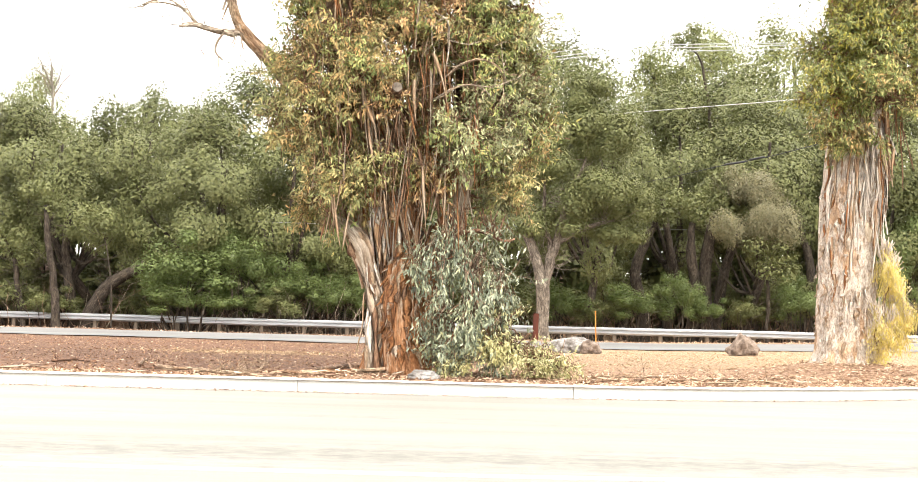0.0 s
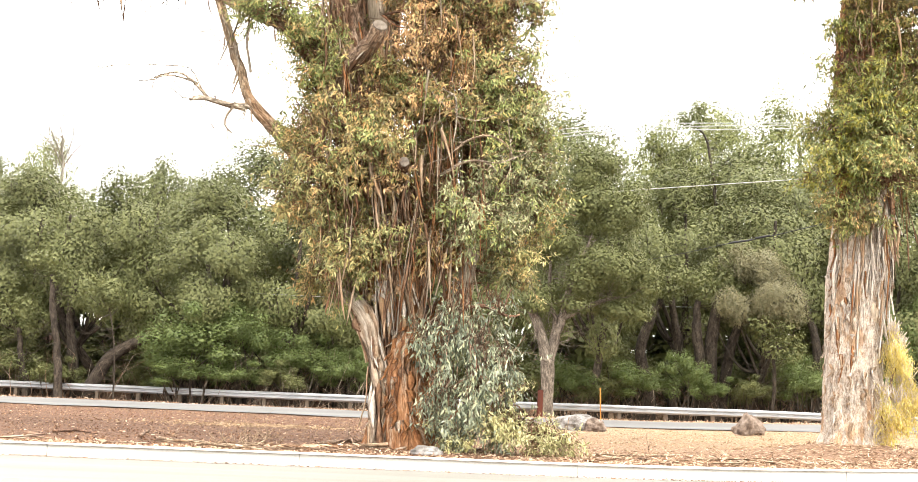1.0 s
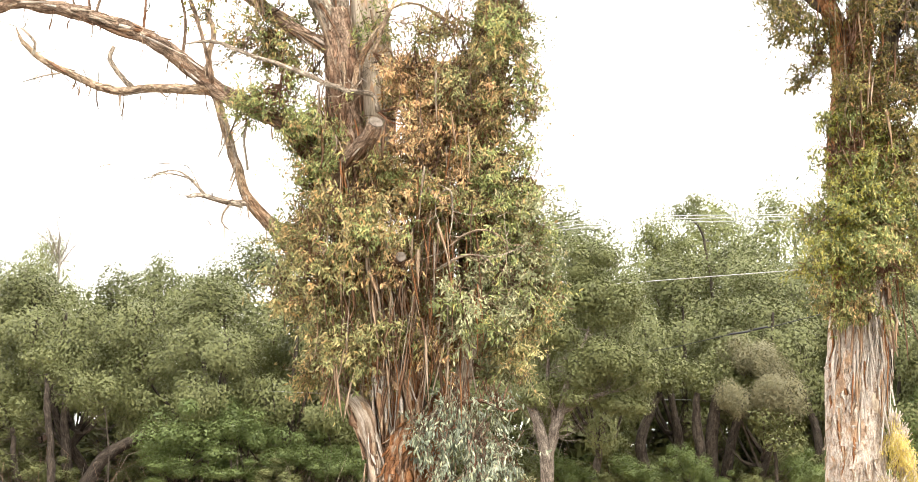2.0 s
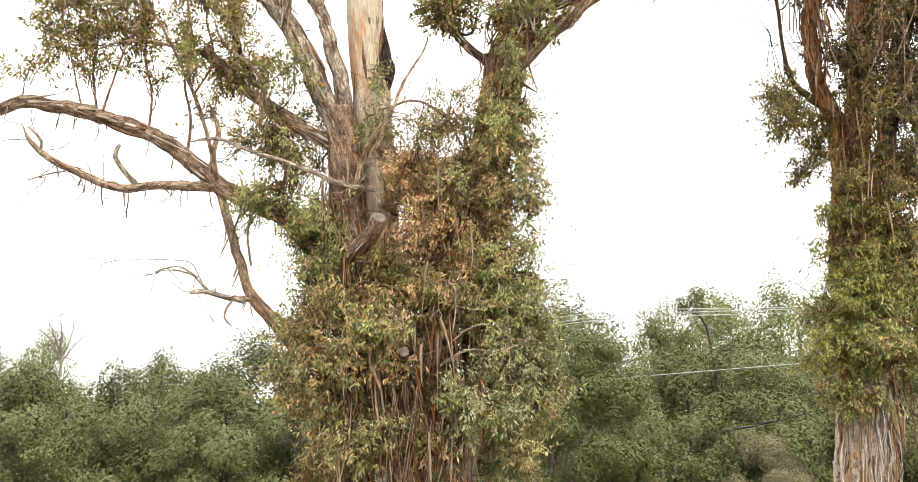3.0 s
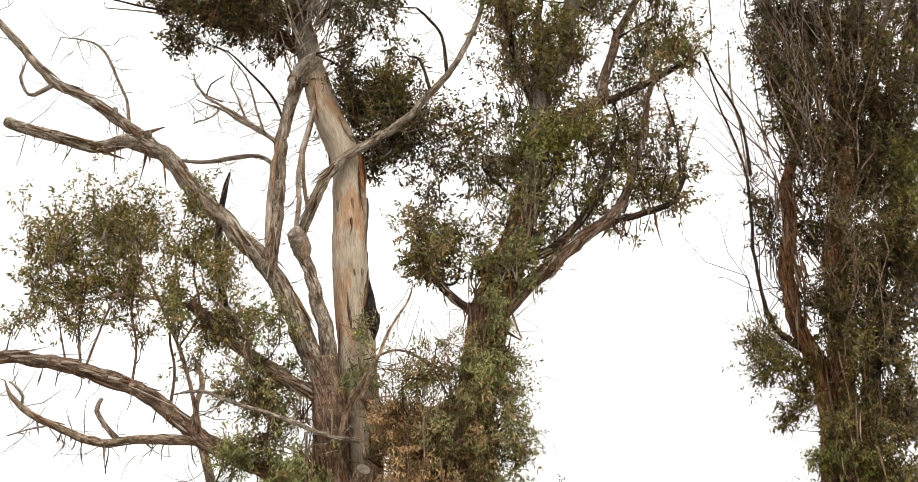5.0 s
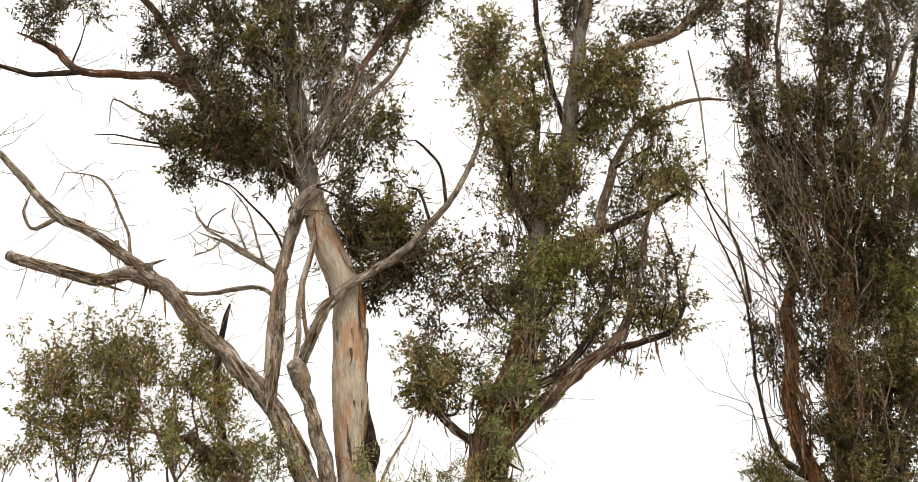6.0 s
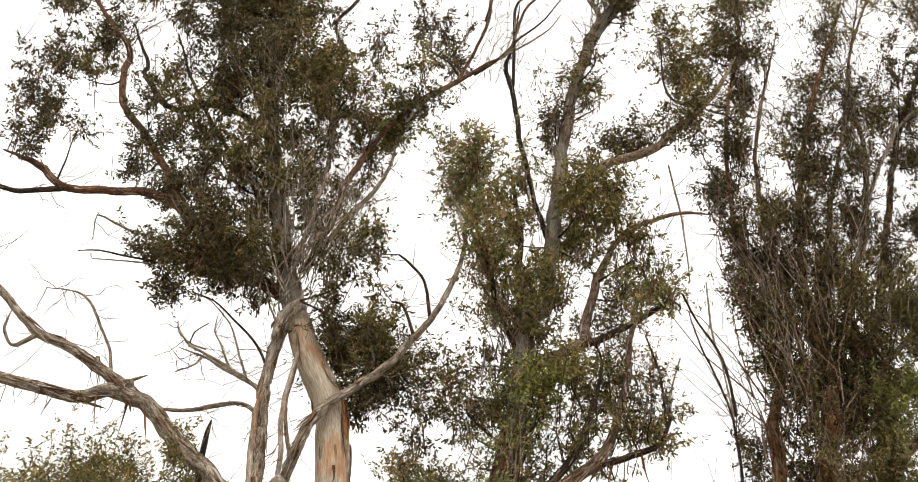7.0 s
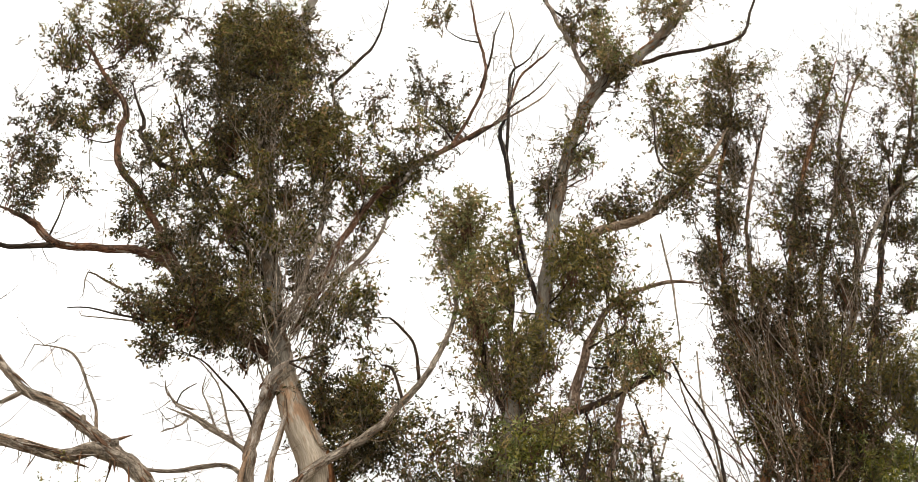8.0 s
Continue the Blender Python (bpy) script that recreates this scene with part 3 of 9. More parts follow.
def broom(parent, foot, spread, low, high, n, mat, r0=0.02, lean=(0, 0, 0)):
    """Long thin upright shoots that rise from a stretch of trunk."""
    org = np.array(parent.location)
    foot, spread = np.array(foot) - org, np.array(spread)
    a = foot + rng.normal(size=(n, 3)) * spread * 0.35
    way = unit(rng.normal(size=(n, 3)) * (0.3, 0.3, 0.1) + (0, 0, 1) + np.array(lean))
    m = a + way * rng.uniform(low, high, (n, 1)) * 0.55
    b = m + unit(way + rng.normal(size=(n, 3)) * 0.4 + (0, 0, 0.25)) * rng.uniform(low, high, (n, 1)) * 0.5
    t1, t2 = sticks_arrays(a, m, r0, r0 * 0.6, 0.07), sticks_arrays(m, b, r0 * 0.6, 0.003, 0.1)
    c = m + (b - m) * rng.uniform(0, 0.5, (n, 1))
    d = c + unit(way + rng.normal(size=(n, 3)) * 0.6) * rng.uniform(0.3, 0.9, (n, 1))
    t3 = sticks_arrays(c, d, r0 * 0.4, 0.003, 0.08)
    v = np.vstack([t1[0], t2[0], t3[0]])
    f = np.vstack([t1[1], t2[1] + len(t1[0]), t3[1] + len(t1[0]) + len(t2[0])])
    me = raw_mesh("twig_spray", v, f, mat)
    bark_coords(me, v)
    child("twig_spray", me, parent, kind="stuff")


def strip_mesh(seed, mat, curl, thick=0.007):
    """A strip of shed bark one metre long and 0.1 m wide, hanging from the origin, cupped and curling out at its foot."""
    r2 = np.random.default_rng(seed)
    rows, v, co = 9, [], []
    twist, sway, notch = r2.uniform(-0.7, 0.7), r2.uniform(-0.06, 0.06), r2.uniform(0, 6)
    for i in range(rows):
        u = i / (rows - 1)
        w = 0.05 * (0.75 + 0.35 * math.sin(u * 5 + notch)) * (1 if u < 0.7 else 1 - (u - 0.7) * 2.6)
        out = curl * u ** 2.5 + 0.012 * math.sin(u * 7 + notch)
        t = twist * u
        for s, h in ((-1, 0.012), (0, 0.0), (1, 0.012), (0, -thick)):
            x, y = s * w, -(out) + h + (0.0 if h >= 0 else 0)
            v.append((x * math.cos(t) - y * math.sin(t) * 0.3 + sway * math.sin(u * 3), y + x * math.sin(t) * 0.6, -u))
            co.append((x + seed * 0.37, y, u))
    f = []
    for i in range(rows - 1):
        for k in range(4):
            a, c = i * 4 + k, i * 4 + (k + 1) % 4
            f.append((a, c, c + 4, a + 4))
    me = raw_mesh("bark_strip", v, f, mat, True)
    bark_coords(me, co)
    return me


STRIPS = {"rust": [strip_mesh(40 + i, STRIP_RUST, c) for i, c in enumerate((0.02, 0.05, 0.1))],
          "white": [strip_mesh(30 + i, STRIP_WHITE, c) for i, c in enumerate((0.02, 0.05, 0.1))],
          "pale": [strip_mesh(i, STRIP, c) for i, c in enumerate((0.02, 0.05, 0.1, 0.16, 0.24))],
          "dark": [strip_mesh(10 + i, STRIP_DARK, c) for i, c in enumerate((0.02, 0.06, 0.12, 0.2))],
          "grey": [strip_mesh(20 + i, STRIP_GREY, c) for i, c in enumerate((0.02, 0.05, 0.1, 0.18))]}


def peel(parent, which, n, h0, h1, ang, length, width, tones, lift=0.0, curls=3, joined=False):
    """Hangs n bark strips on the limb's surface between two heights and two bearings (0 left, -90 towards the road, 180 right)."""
    own = [(nm, p, s) for (t, nm, p), s in zip(GROWN, SKIN) if t == parent.name]
    nm, path, skin = own[which] if isinstance(which, int) else [q for q in own if q[0] == which[0]][which[1]]
    placed = []
    ok = np.where((path[:, 2] > h0) & (path[:, 2] < h1))[0]
    for _ in range(n):
        i = ok[rng.integers(0, len(ok))]
        a = radians(rng.uniform(*ang))
        out = np.array((-math.cos(a), math.sin(a), 0))
        j = int(np.argmax((skin[i] - path[i, :3]) @ out))
        kind = STRIPS[tones[rng.integers(0, len(tones))]]
        me = kind[rng.integers(0, min(curls, len(kind)))]
        w, long = rng.uniform(*width) / 0.1, rng.uniform(*length)
        below = int(np.argmin(np.abs(path[:, 2] - (path[i, 2] - long))))
        fall = skin[i, j] - skin[below, j]
        if np.linalg.norm(fall) < 0.3 * long:
            fall = np.array((0, 0, 1.0))
        z = Vector(fall).normalized()
        z = (z + Vector((rng.normal() * 0.07, rng.normal() * 0.03, 0))).normalized()
        y = Vector(-out) + Vector((rng.normal() * 0.2, 0, 0))
        y = (y - z * y.dot(z)).normalized()
        m = Matrix((y.cross(z), y, z)).transposed().to_4x4()
        m.translation = Vector(skin[i, j]) + Vector(out) * (lift + 0.008)
        m = m @ Matrix.Diagonal((w, 1.0, long, 1))
        if joined:
            placed.append((me, m))
        else:
            ob = new("bark_strip", me)
            ob.parent = parent
            ob.matrix_basis = m
    if joined:
        join_strips(parent, placed)


def join_strips(parent, placed):
    """Many small bark strips as one part for each material."""
    groups = {}
    for me, m in placed:
        groups.setdefault(me.materials[0].name, []).append((me, m))
    for rows in groups.values():
        vs, fs, cs, off = [], [], [], 0
        for me, m in rows:
            n = len(me.vertices)
            co = np.empty(n * 3, np.float32)
            me.vertices.foreach_get("co", co)
            bk = np.empty(n * 3, np.float32)
            me.attributes["bark"].data.foreach_get("vector", bk)
            fc = np.empty(len(me.polygons) * 4, np.int32)
            me.loops.foreach_get("vertex_index", fc)
            r = np.array(m)
            vs.append(co.reshape(-1, 3) @ r[:3, :3].T + r[:3, 3])
            fs.append(fc.reshape(-1, 4) + off)
            cs.append(bk.reshape(-1, 3) + rng.uniform(0, 30))
            off += n
        me = raw_mesh("loose_bark", np.vstack(vs), np.vstack(fs), rows[0][0].materials[0], True)
        bark_coords(me, np.vstack(cs))
        child("loose_bark", me, parent, kind="stuff")


def hang_slab(parent, at, width, length, tone, shape, tilt):
    """One big slab of loose bark caught among the sprouts."""
    ob = new("bark_strip", STRIPS[tone][shape])
    ob.parent = parent
    ob.matrix_basis = Matrix.Translation(Vector(at) - parent.location) @ Matrix.Rotation(radians(-tilt), 4, "Y") @ Matrix.Diagonal((width / 0.09, 1, length, 1))


def ribbons(parent, n, rmin, rmax, names, zmin, zmax, length=(0.15, 0.6), tones=("dark", "grey")):
    """Narrow ribbons of bark that dangle below the limbs."""
    spots = [(p[i, :3], p[i, 3]) for t, nm, p in GROWN if t == parent.name and nm in names for i in range(2, len(p) - 2) if rmin < p[i, 3] < rmax and zmin < p[i, 2] < zmax]
    placed = []
    for _ in range(n):
        at, r = spots[rng.integers(0, len(spots))]
        kind = STRIPS[tones[rng.integers(0, len(tones))]]
        m = Matrix.Translation(Vector(at) + Vector((0, -r * 0.8, -r * 0.4))) @ Matrix.Rotation(rng.uniform(0, 6.28), 4, "Z") @ Matrix.Rotation(rng.normal() * 0.16, 4, "Y") @ Matrix.Diagonal((rng.uniform(0.12, 0.38), 0.6, rng.uniform(*length), 1))
        placed.append((kind[rng.integers(0, len(kind))], m))
    join_strips(parent, placed)


def strings(parent, n, low, high, length, width, tones):
    """Narrow strings of shed bark caught among the sprouts on the trunks, hanging all over a stretch."""
    org, placed = Vector(parent.location), []
    for _ in range(n):
        at = Vector(rng.uniform(low, high)) - org
        kind = STRIPS[tones[rng.integers(0, len(tones))]]
        m = Matrix.Translation(at) @ Matrix.Rotation(rng.normal() * 0.5, 4, "Z") @ Matrix.Rotation(rng.normal() * 0.16, 4, "Y") @ Matrix.Diagonal((rng.uniform(*width) / 0.09, 0.5, rng.uniform(*length), 1))
        placed.append((kind[rng.integers(0, len(kind))], m))
    join_strips(parent, placed)


def flakes(parent, n, rmin, rmax, names, zmin, zmax, length, width, tones):
    """Lifted plates of bark that lie along the limbs."""
    spots = [(p[i, :3], p[i, 3], p[i + 1, :3] - p[i - 1, :3]) for t, nm, p in GROWN if t == parent.name and nm in names for i in range(2, len(p) - 2) if rmin < p[i, 3] < rmax and zmin < p[i, 2] < zmax]
    placed = []
    for _ in range(n):
        at, r, way = spots[rng.integers(0, len(spots))]
        z = Vector(way).normalized()
        y = Vector((rng.normal() * 0.8, -abs(rng.normal()) - 0.2, rng.normal() * 0.8))
        y = -(y - z * y.dot(z)).normalized()
        x = y.cross(z)
        m = Matrix((x, y, z)).transposed().to_4x4()
        m.translation = Vector(at) - y * r * rng.uniform(0.92, 1.05)
        kind = STRIPS[tones[rng.integers(0, len(tones))]]
        placed.append((kind[rng.integers(0, min(3, len(kind)))], m @ Matrix.Diagonal((rng.uniform(*width) / 0.1, 0.3, rng.uniform(*length), 1))))
    join_strips(parent, placed)


def sprigs(parent, names, n, reach, mat, zmin=0.0, up=0.3, r0=0.008):
    """Bare side twigs on the named limbs, each forked once."""
    spots = [(p[i, :3], p[i, 3]) for t, nm, p in GROWN if t == parent.name and nm in names for i in range(2, len(p)) if p[i, 3] < 0.3 and p[i, 2] > zmin]
    pick = [spots[i] for i in rng.integers(0, len(spots), n)]
    a = np.array([q[0] for q in pick])
    way = unit(rng.normal(size=(n, 3)) * (1, 0.7, 0.7) + (0, 0, up))
    b = a + way * rng.uniform(*reach, (n, 1))
    c = (a + b) / 2 + np.array((0, 0, -0.12)) * np.linalg.norm(b - a, axis=1)[:, None]
    d = c + unit(way + rng.normal(size=(n, 3)) * 0.7) * rng.uniform(*reach, (n, 1)) * 0.6
    e = b + unit(way + rng.normal(size=(n, 3)) * 0.5) * rng.uniform(*reach, (n, 1)) * 0.4
    h = (a + b) / 2 + np.array((0, 0, -0.12)) * np.linalg.norm(b - a, axis=1)[:, None]
    ts = [sticks_arrays(a, h, r0, r0 * 0.75, 0.05), sticks_arrays(h, b, r0 * 0.75, r0 * 0.5, 0.06), sticks_arrays(c, d, r0 * 0.6, 0.002, 0.1), sticks_arrays(b, e, r0 * 0.5, 0.002, 0.1)]
    off = np.cumsum([0] + [len(t[0]) for t in ts])
    v = np.vstack([t[0] for t in ts])
    me = raw_mesh("twig_spray", v, np.vstack([t[1] + o for t, o in zip(ts, off)]), mat)
    bark_coords(me, v)
    child("twig_spray", me, parent, kind="stuff")


# ---- ground, roads, kerb ----
def kerb_y(x):
    return 14.13 + 0.047 * max(0.0, min(x, 14.0) - 0.8) ** 2 + max(0.0, x - 14.0) * 1.24


def slope_z(x, y):
    back = y - kerb_y(x)
    z = 0.14 - 0.026 * max(0.0, min(back, 38.0))
    z += 0.035 * noise.noise((x * 0.35, y * 0.35, 0)) * min(1, max(0, back)) + 0.02 * noise.noise((x * 1.7, y * 1.7, 3)) * min(1, max(0, back))
    up = min(1.0, max(0.0, (y - 57.0) / 17.0))
    z += 3.4 * up * up * (3 - 2 * up)
    z += 0.26 * math.exp(-((x - 6.2) ** 2 + (y - 19.0) ** 2) / 2.4) + 0.06 * math.exp(-((x + 0.8) ** 2 + (y - 16.0) ** 2) / 1.2)
    return z


def soil_z(x, y):
    """The slope with the low shoulder between the far road and the guardrail."""
    return slope_z(x, y) + 0.16 * math.exp(-((y - 47.3 + 0.13 * x) / 2.2) ** 2)


def sheet(name, xs, back, height, mat, label, base=None):
    v = [(x, (base or kerb_y)(x) + b, height(x, (base or kerb_y)(x) + b)) for b in back for x in xs]
    n = len(xs)
    f = [(j * n + i, j * n + i + 1, (j + 1) * n + i + 1, (j + 1) * n + i) for j in range(len(back) - 1) for i in range(n - 1)]
    me = bpy.data.meshes.new(name)
    me.from_pydata(v, [], f)
    me.polygons.foreach_set("use_smooth", np.ones(len(me.polygons), bool))
    me.materials.append(mat)
    return tagged(new(name, me), label=label, kind="structure")


GX = [-900, -500, -250, -120, -70, -45] + [x * 0.5 for x in range(-60, 61)] + [45, 70, 120, 250, 500, 900]
GB = [-0.02] + [0.12 + i * 0.2 for i in range(40)] + [8.2 + i * 0.7 for i in range(45)] + [41, 42.5, 44, 45.5, 47, 48.5, 50, 52, 54, 56, 58, 61, 65, 75, 90, 140, 250, 500, 1000]
sheet("ground", GX, GB, soil_z, SOIL, "dry red-brown soil with straw and leaf litter")
sheet("road", GX, [-600, -200, -80, -40, -20, -14, -10, -8, -6, -4, -2, -1, 0.0], lambda x, y: 0.0, CONCRETE_ROAD, "pale sun-bleached road with faint wheel tracks")


def line_y(x):
    return 7.97 + 0.027 * max(0.0, min(x, 14.0)) ** 2


def line_mark():
    v, f = [], []
    xs = [x * 0.5 for x in range(-60, 41)]
    for i, x in enumerate(xs):
        for d, z in ((-0.062, -0.002), (-0.06, 0.004), (0.06, 0.004), (0.062, -0.002)):
            v.append((x, line_y(x) + d, z))
        if i:
            f += [(4 * i - 4 + k, 4 * i + k, 4 * i + k + 1, 4 * i - 3 + k) for k in range(3)]
    me = bpy.data.meshes.new("road_marking")
    me.from_pydata(v, [], f)
    me.materials.append(PAINT)
    tagged(new("road_marking", me), label="worn white painted line along the road", kind="structure")


line_mark()


def kerb_run():
    """A kerb of cast pieces, each with a rounded front edge and an open joint beside it."""
    run = tagged(new("kerb"), label="pale concrete kerb in long cast pieces with open joints", kind="structure")
    joints = [-4.82 - 3.05 * k for k in range(8, 0, -1)] + [-4.82, -1.86, 1.40, 4.77] + [4.77 + 3.05 * k for k in range(1, 7)]
    for x0, x1 in zip(joints, joints[1:]):
        prof = [(0.0, -0.05), (0.012, 0.10), (0.02, 0.135), (0.035, 0.15), (0.055, 0.155), (0.16, 0.155), (0.165, 0.15), (0.165, -0.05)]
        v, f, cols = [], [], 7
        for i in range(cols):
            x = x0 + 0.003 + (x1 - x0 - 0.006) * i / (cols - 1)
            wob = 0.004 * noise.noise((x * 1.3, 0, 5))
            for d, z in prof:
                v.append((x, kerb_y(x) + d - 0.004 + wob, z + wob))
        m = len(prof)
        for i in range(cols - 1):
            for j in range(m - 1):
                a = i * m + j
                f.append((a, a + m, a + m + 1, a + 1))
        f += [tuple(range(m))[::-1], tuple(range((cols - 1) * m, cols * m))]
        me = bpy.data.meshes.new("kerb_piece")
        me.from_pydata(v, [], [tuple(reversed(q)) for q in f])
        me.materials.append(KERB)
        child("kerb_piece", me, run)


kerb_run()


def rail_y(x):
    return 51.3 - 0.13 * x


def far_z(x, y):
    return soil_z(x, y) + 0.03


FX = [x * 2.0 for x in range(-60, 61)]
sheet("far_road", FX, [-12.0, -10.0, -8.0, -6.5, -5.0], far_z, ASPHALT, "narrow grey asphalt road beyond the verge", rail_y)


# ---- guardrail ----
def guardrail():
    rail = empty("guardrail", (0, rail_y(0), slope_z(0, rail_y(0))), "galvanised steel guardrail with ribbed beam on short posts", "guardrail")
    org = Vector(rail.location)
    prof = [(0.0, 0.0), (-0.02, 0.02), (-0.08, 0.06), (-0.08, 0.10), (-0.01, 0.14), (-0.01, 0.17), (-0.08, 0.21), (-0.08, 0.25), (-0.02, 0.29), (0.0, 0.31)]
    def top(x):
        return slope_z(0, rail_y(x)) + 0.76
    x = -40.0
    post = bmesh.new()
    bmesh.ops.create_cube(post, size=1, matrix=Matrix.Translation((0, 0.11, 0.33)) @ Matrix.Diagonal((0.16, 0.2, 0.76, 1)))
    bmesh.ops.bevel(post, geom=post.edges[:], offset=0.012, segments=1, affect="EDGES")
    first = None
    seg = 3.81
    while x < 40:
        v, f = [], []
        for i, xx in enumerate((x, x + seg / 2, x + seg + 0.06)):
            for d, z in prof:
                v.append(Vector((xx, rail_y(xx) + d - (0.006 if i == 2 else 0), top(xx) - 0.31 + z)) - org)
        m = len(prof)
        f = [(i * m + j, (i + 1) * m + j, (i + 1) * m + j + 1, i * m + j + 1) for i in range(2) for j in range(m - 1)]
        me = bpy.data.meshes.new("beam")
        me.from_pydata(v, [], f)
        me.materials.append(STEEL)
        beam = child("beam", me, rail)
        so = beam.modifiers.new("thickness", "SOLIDIFY")
        so.thickness = 0.006
        for px in (x + 0.95, x + 0.95 + 1.905):
            at = Vector((px, rail_y(px), top(px) - 0.72)) - org
            if first is None:
                first = part("post", post, POSTWOOD, rail)
                first.location = at
            else:
                o = new("post", first.data)
                o.parent, o.location = rail, at
        x += seg


guardrail()


# ---- the large eucalyptus ----
tree = empty("eucalyptus_tree", (-0.8, 16.0, 0.15), "tall eucalyptus with shaggy peeling bark, several leaders and leafy trunk sprouts", "tree")
limb("trunk", [(-0.80, 16.00, 0.05, 0.516), (-0.80, 16.00, 0.40, 0.392), (-0.86, 16.02, 1.04, 0.300), (-0.90, 16.04, 1.59, 0.300), (-0.90, 16.03, 1.99, 0.370), (-0.97, 16.00, 2.38, 0.440), (-1.12, 16.00, 2.85, 0.363), (-1.32, 16.00, 3.40, 0.284), (-1.47, 16.00, 4.11, 0.253), (-1.54, 16.00, 4.83, 0.222)], BARK_MAIN, tree, sides=80, rough=0.2)
limb("trunk", [(-1.31, 16.00, 3.24, 0.253), (-1.45, 16.00, 4.03, 0.261), (-1.53, 16.00, 4.75, 0.254), (-1.71, 16.00, 5.66, 0.253), (-1.80, 16.00, 6.52, 0.257), (-1.88, 16.00, 7.05, 0.218), (-1.94, 16.00, 7.50, 0.152)], BARK_BROWN, tree, sides=28, rough=0.14)
limb("stem", [(-0.61, 16.10, 0.07, 0.362), (-0.55, 16.10, 0.74, 0.316), (-0.43, 16.10, 1.37, 0.269), (-0.21, 16.15, 1.93, 0.191), (0.00, 16.20, 2.42, 0.054)], BARK_MAIN, tree, sides=32, rough=0.14)
limb("stem", [(-0.13, 16.05, 1.93, 0.126), (-0.01, 16.05, 2.25, 0.111), (0.04, 16.05, 2.65, 0.111), (0.08, 16.10, 3.21, 0.135), (0.11, 16.20, 3.79, 0.064)], BARK_PALE, tree, sides=20, rough=0.1)
# the darker red-brown bark puts the foliage's shade into this stem's colour
limb("stem", [(0.06, 16.20, 2.82, 0.144), (0.07, 16.20, 3.22, 0.192), (0.12, 16.20, 4.03, 0.232), (0.15, 16.20, 4.76, 0.249), (0.07, 16.20, 5.58, 0.263), (0.17, 16.10, 6.42, 0.274), (0.29, 16.00, 7.27, 0.277), (0.41, 16.00, 8.00, 0.289), (0.50, 16.00, 8.46, 0.274), (0.66, 16.00, 8.86, 0.235), (0.87, 16.00, 9.55, 0.195), (1.09, 16.00, 10.47, 0.163), (1.24, 16.00, 11.53, 0.063)], BARK_RED, tree, sides=28, rough=0.14)
limb("stem", [(1.02, 16.00, 10.16, 0.143), (1.11, 16.00, 10.57, 0.154), (1.24, 16.00, 11.53, 0.148), (1.34, 16.00, 12.42, 0.141), (1.65, 16.00, 12.68, 0.135), (1.84, 16.00, 13.92, 0.130), (2.02, 16.00, 15.11, 0.125), (2.21, 16.00, 16.38, 0.118), (2.47, 16.00, 17.60, 0.111), (2.75, 16.00, 18.60, 0.116), (3.23, 16.00, 19.75, 0.132), (3.93, 16.00, 20.51, 0.110), (4.63, 16.00, 21.36, 0.100), (5.26, 16.00, 22.33, 0.090), (5.94, 16.00, 23.52, 0.032)], BARK_SMOOTH, tree, sides=16, rough=0.1)
limb("leader", [(-1.32, 16.30, 4.74, 0.245), (-1.31, 16.30, 5.58, 0.248), (-1.34, 16.25, 6.44, 0.269), (-1.45, 16.20, 7.31, 0.272), (-1.56, 16.20, 8.24, 0.268), (-1.65, 16.10, 9.14, 0.271), (-1.72, 16.10, 10.12, 0.267), (-1.78, 16.05, 10.84, 0.256), (-2.11, 16.00, 11.56, 0.231), (-2.38, 16.00, 12.38, 0.207), (-2.48, 16.00, 12.80, 0.185), (-2.60, 16.00, 13.30, 0.150)], BARK_PALE, tree, sides=24, rough=0.06)
limb("leader", [(-2.42, 16.00, 12.50, 0.180), (-2.50, 16.00, 12.80, 0.186), (-2.76, 16.00, 13.98, 0.168), (-2.96, 16.00, 15.32, 0.146), (-3.15, 16.00, 16.46, 0.140), (-3.23, 16.00, 17.84, 0.123), (-3.16, 16.00, 18.97, 0.116), (-3.03, 16.00, 20.60, 0.110), (-2.82, 16.00, 22.19, 0.102), (-2.70, 16.00, 23.47, 0.092)], BARK_SMOOTH, tree, sides=24, rough=0.06)
limb("dead_limb", [(-2.71, 16.05, 8.47, 0.043), (-2.83, 16.00, 8.86, 0.052), (-2.88, 15.90, 9.30, 0.052), (-2.89, 15.85, 9.76, 0.053), (-2.87, 15.80, 10.55, 0.050), (-2.77, 15.80, 11.30, 0.046), (-2.69, 15.80, 12.02, 0.052), (-2.61, 15.80, 12.37, 0.028)], BARK_RIGHT, tree)
limb("dead_limb", [(-2.42, 15.90, 9.15, 0.043), (-2.45, 15.80, 9.49, 0.044), (-2.44, 15.70, 9.98, 0.044), (-2.45, 15.70, 10.59, 0.045), (-2.39, 15.70, 11.12, 0.041), (-2.30, 15.70, 11.58, 0.028)], BARK_RIGHT, tree)
limb("burl", [(-2.31, 15.95, 9.05, 0.069), (-2.36, 15.90, 9.22, 0.122), (-2.42, 15.85, 9.35, 0.139), (-2.46, 15.75, 9.39, 0.121), (-2.49, 15.70, 9.41, 0.069)], BARK_RIGHT, tree, rough=0.3, step=0.04)
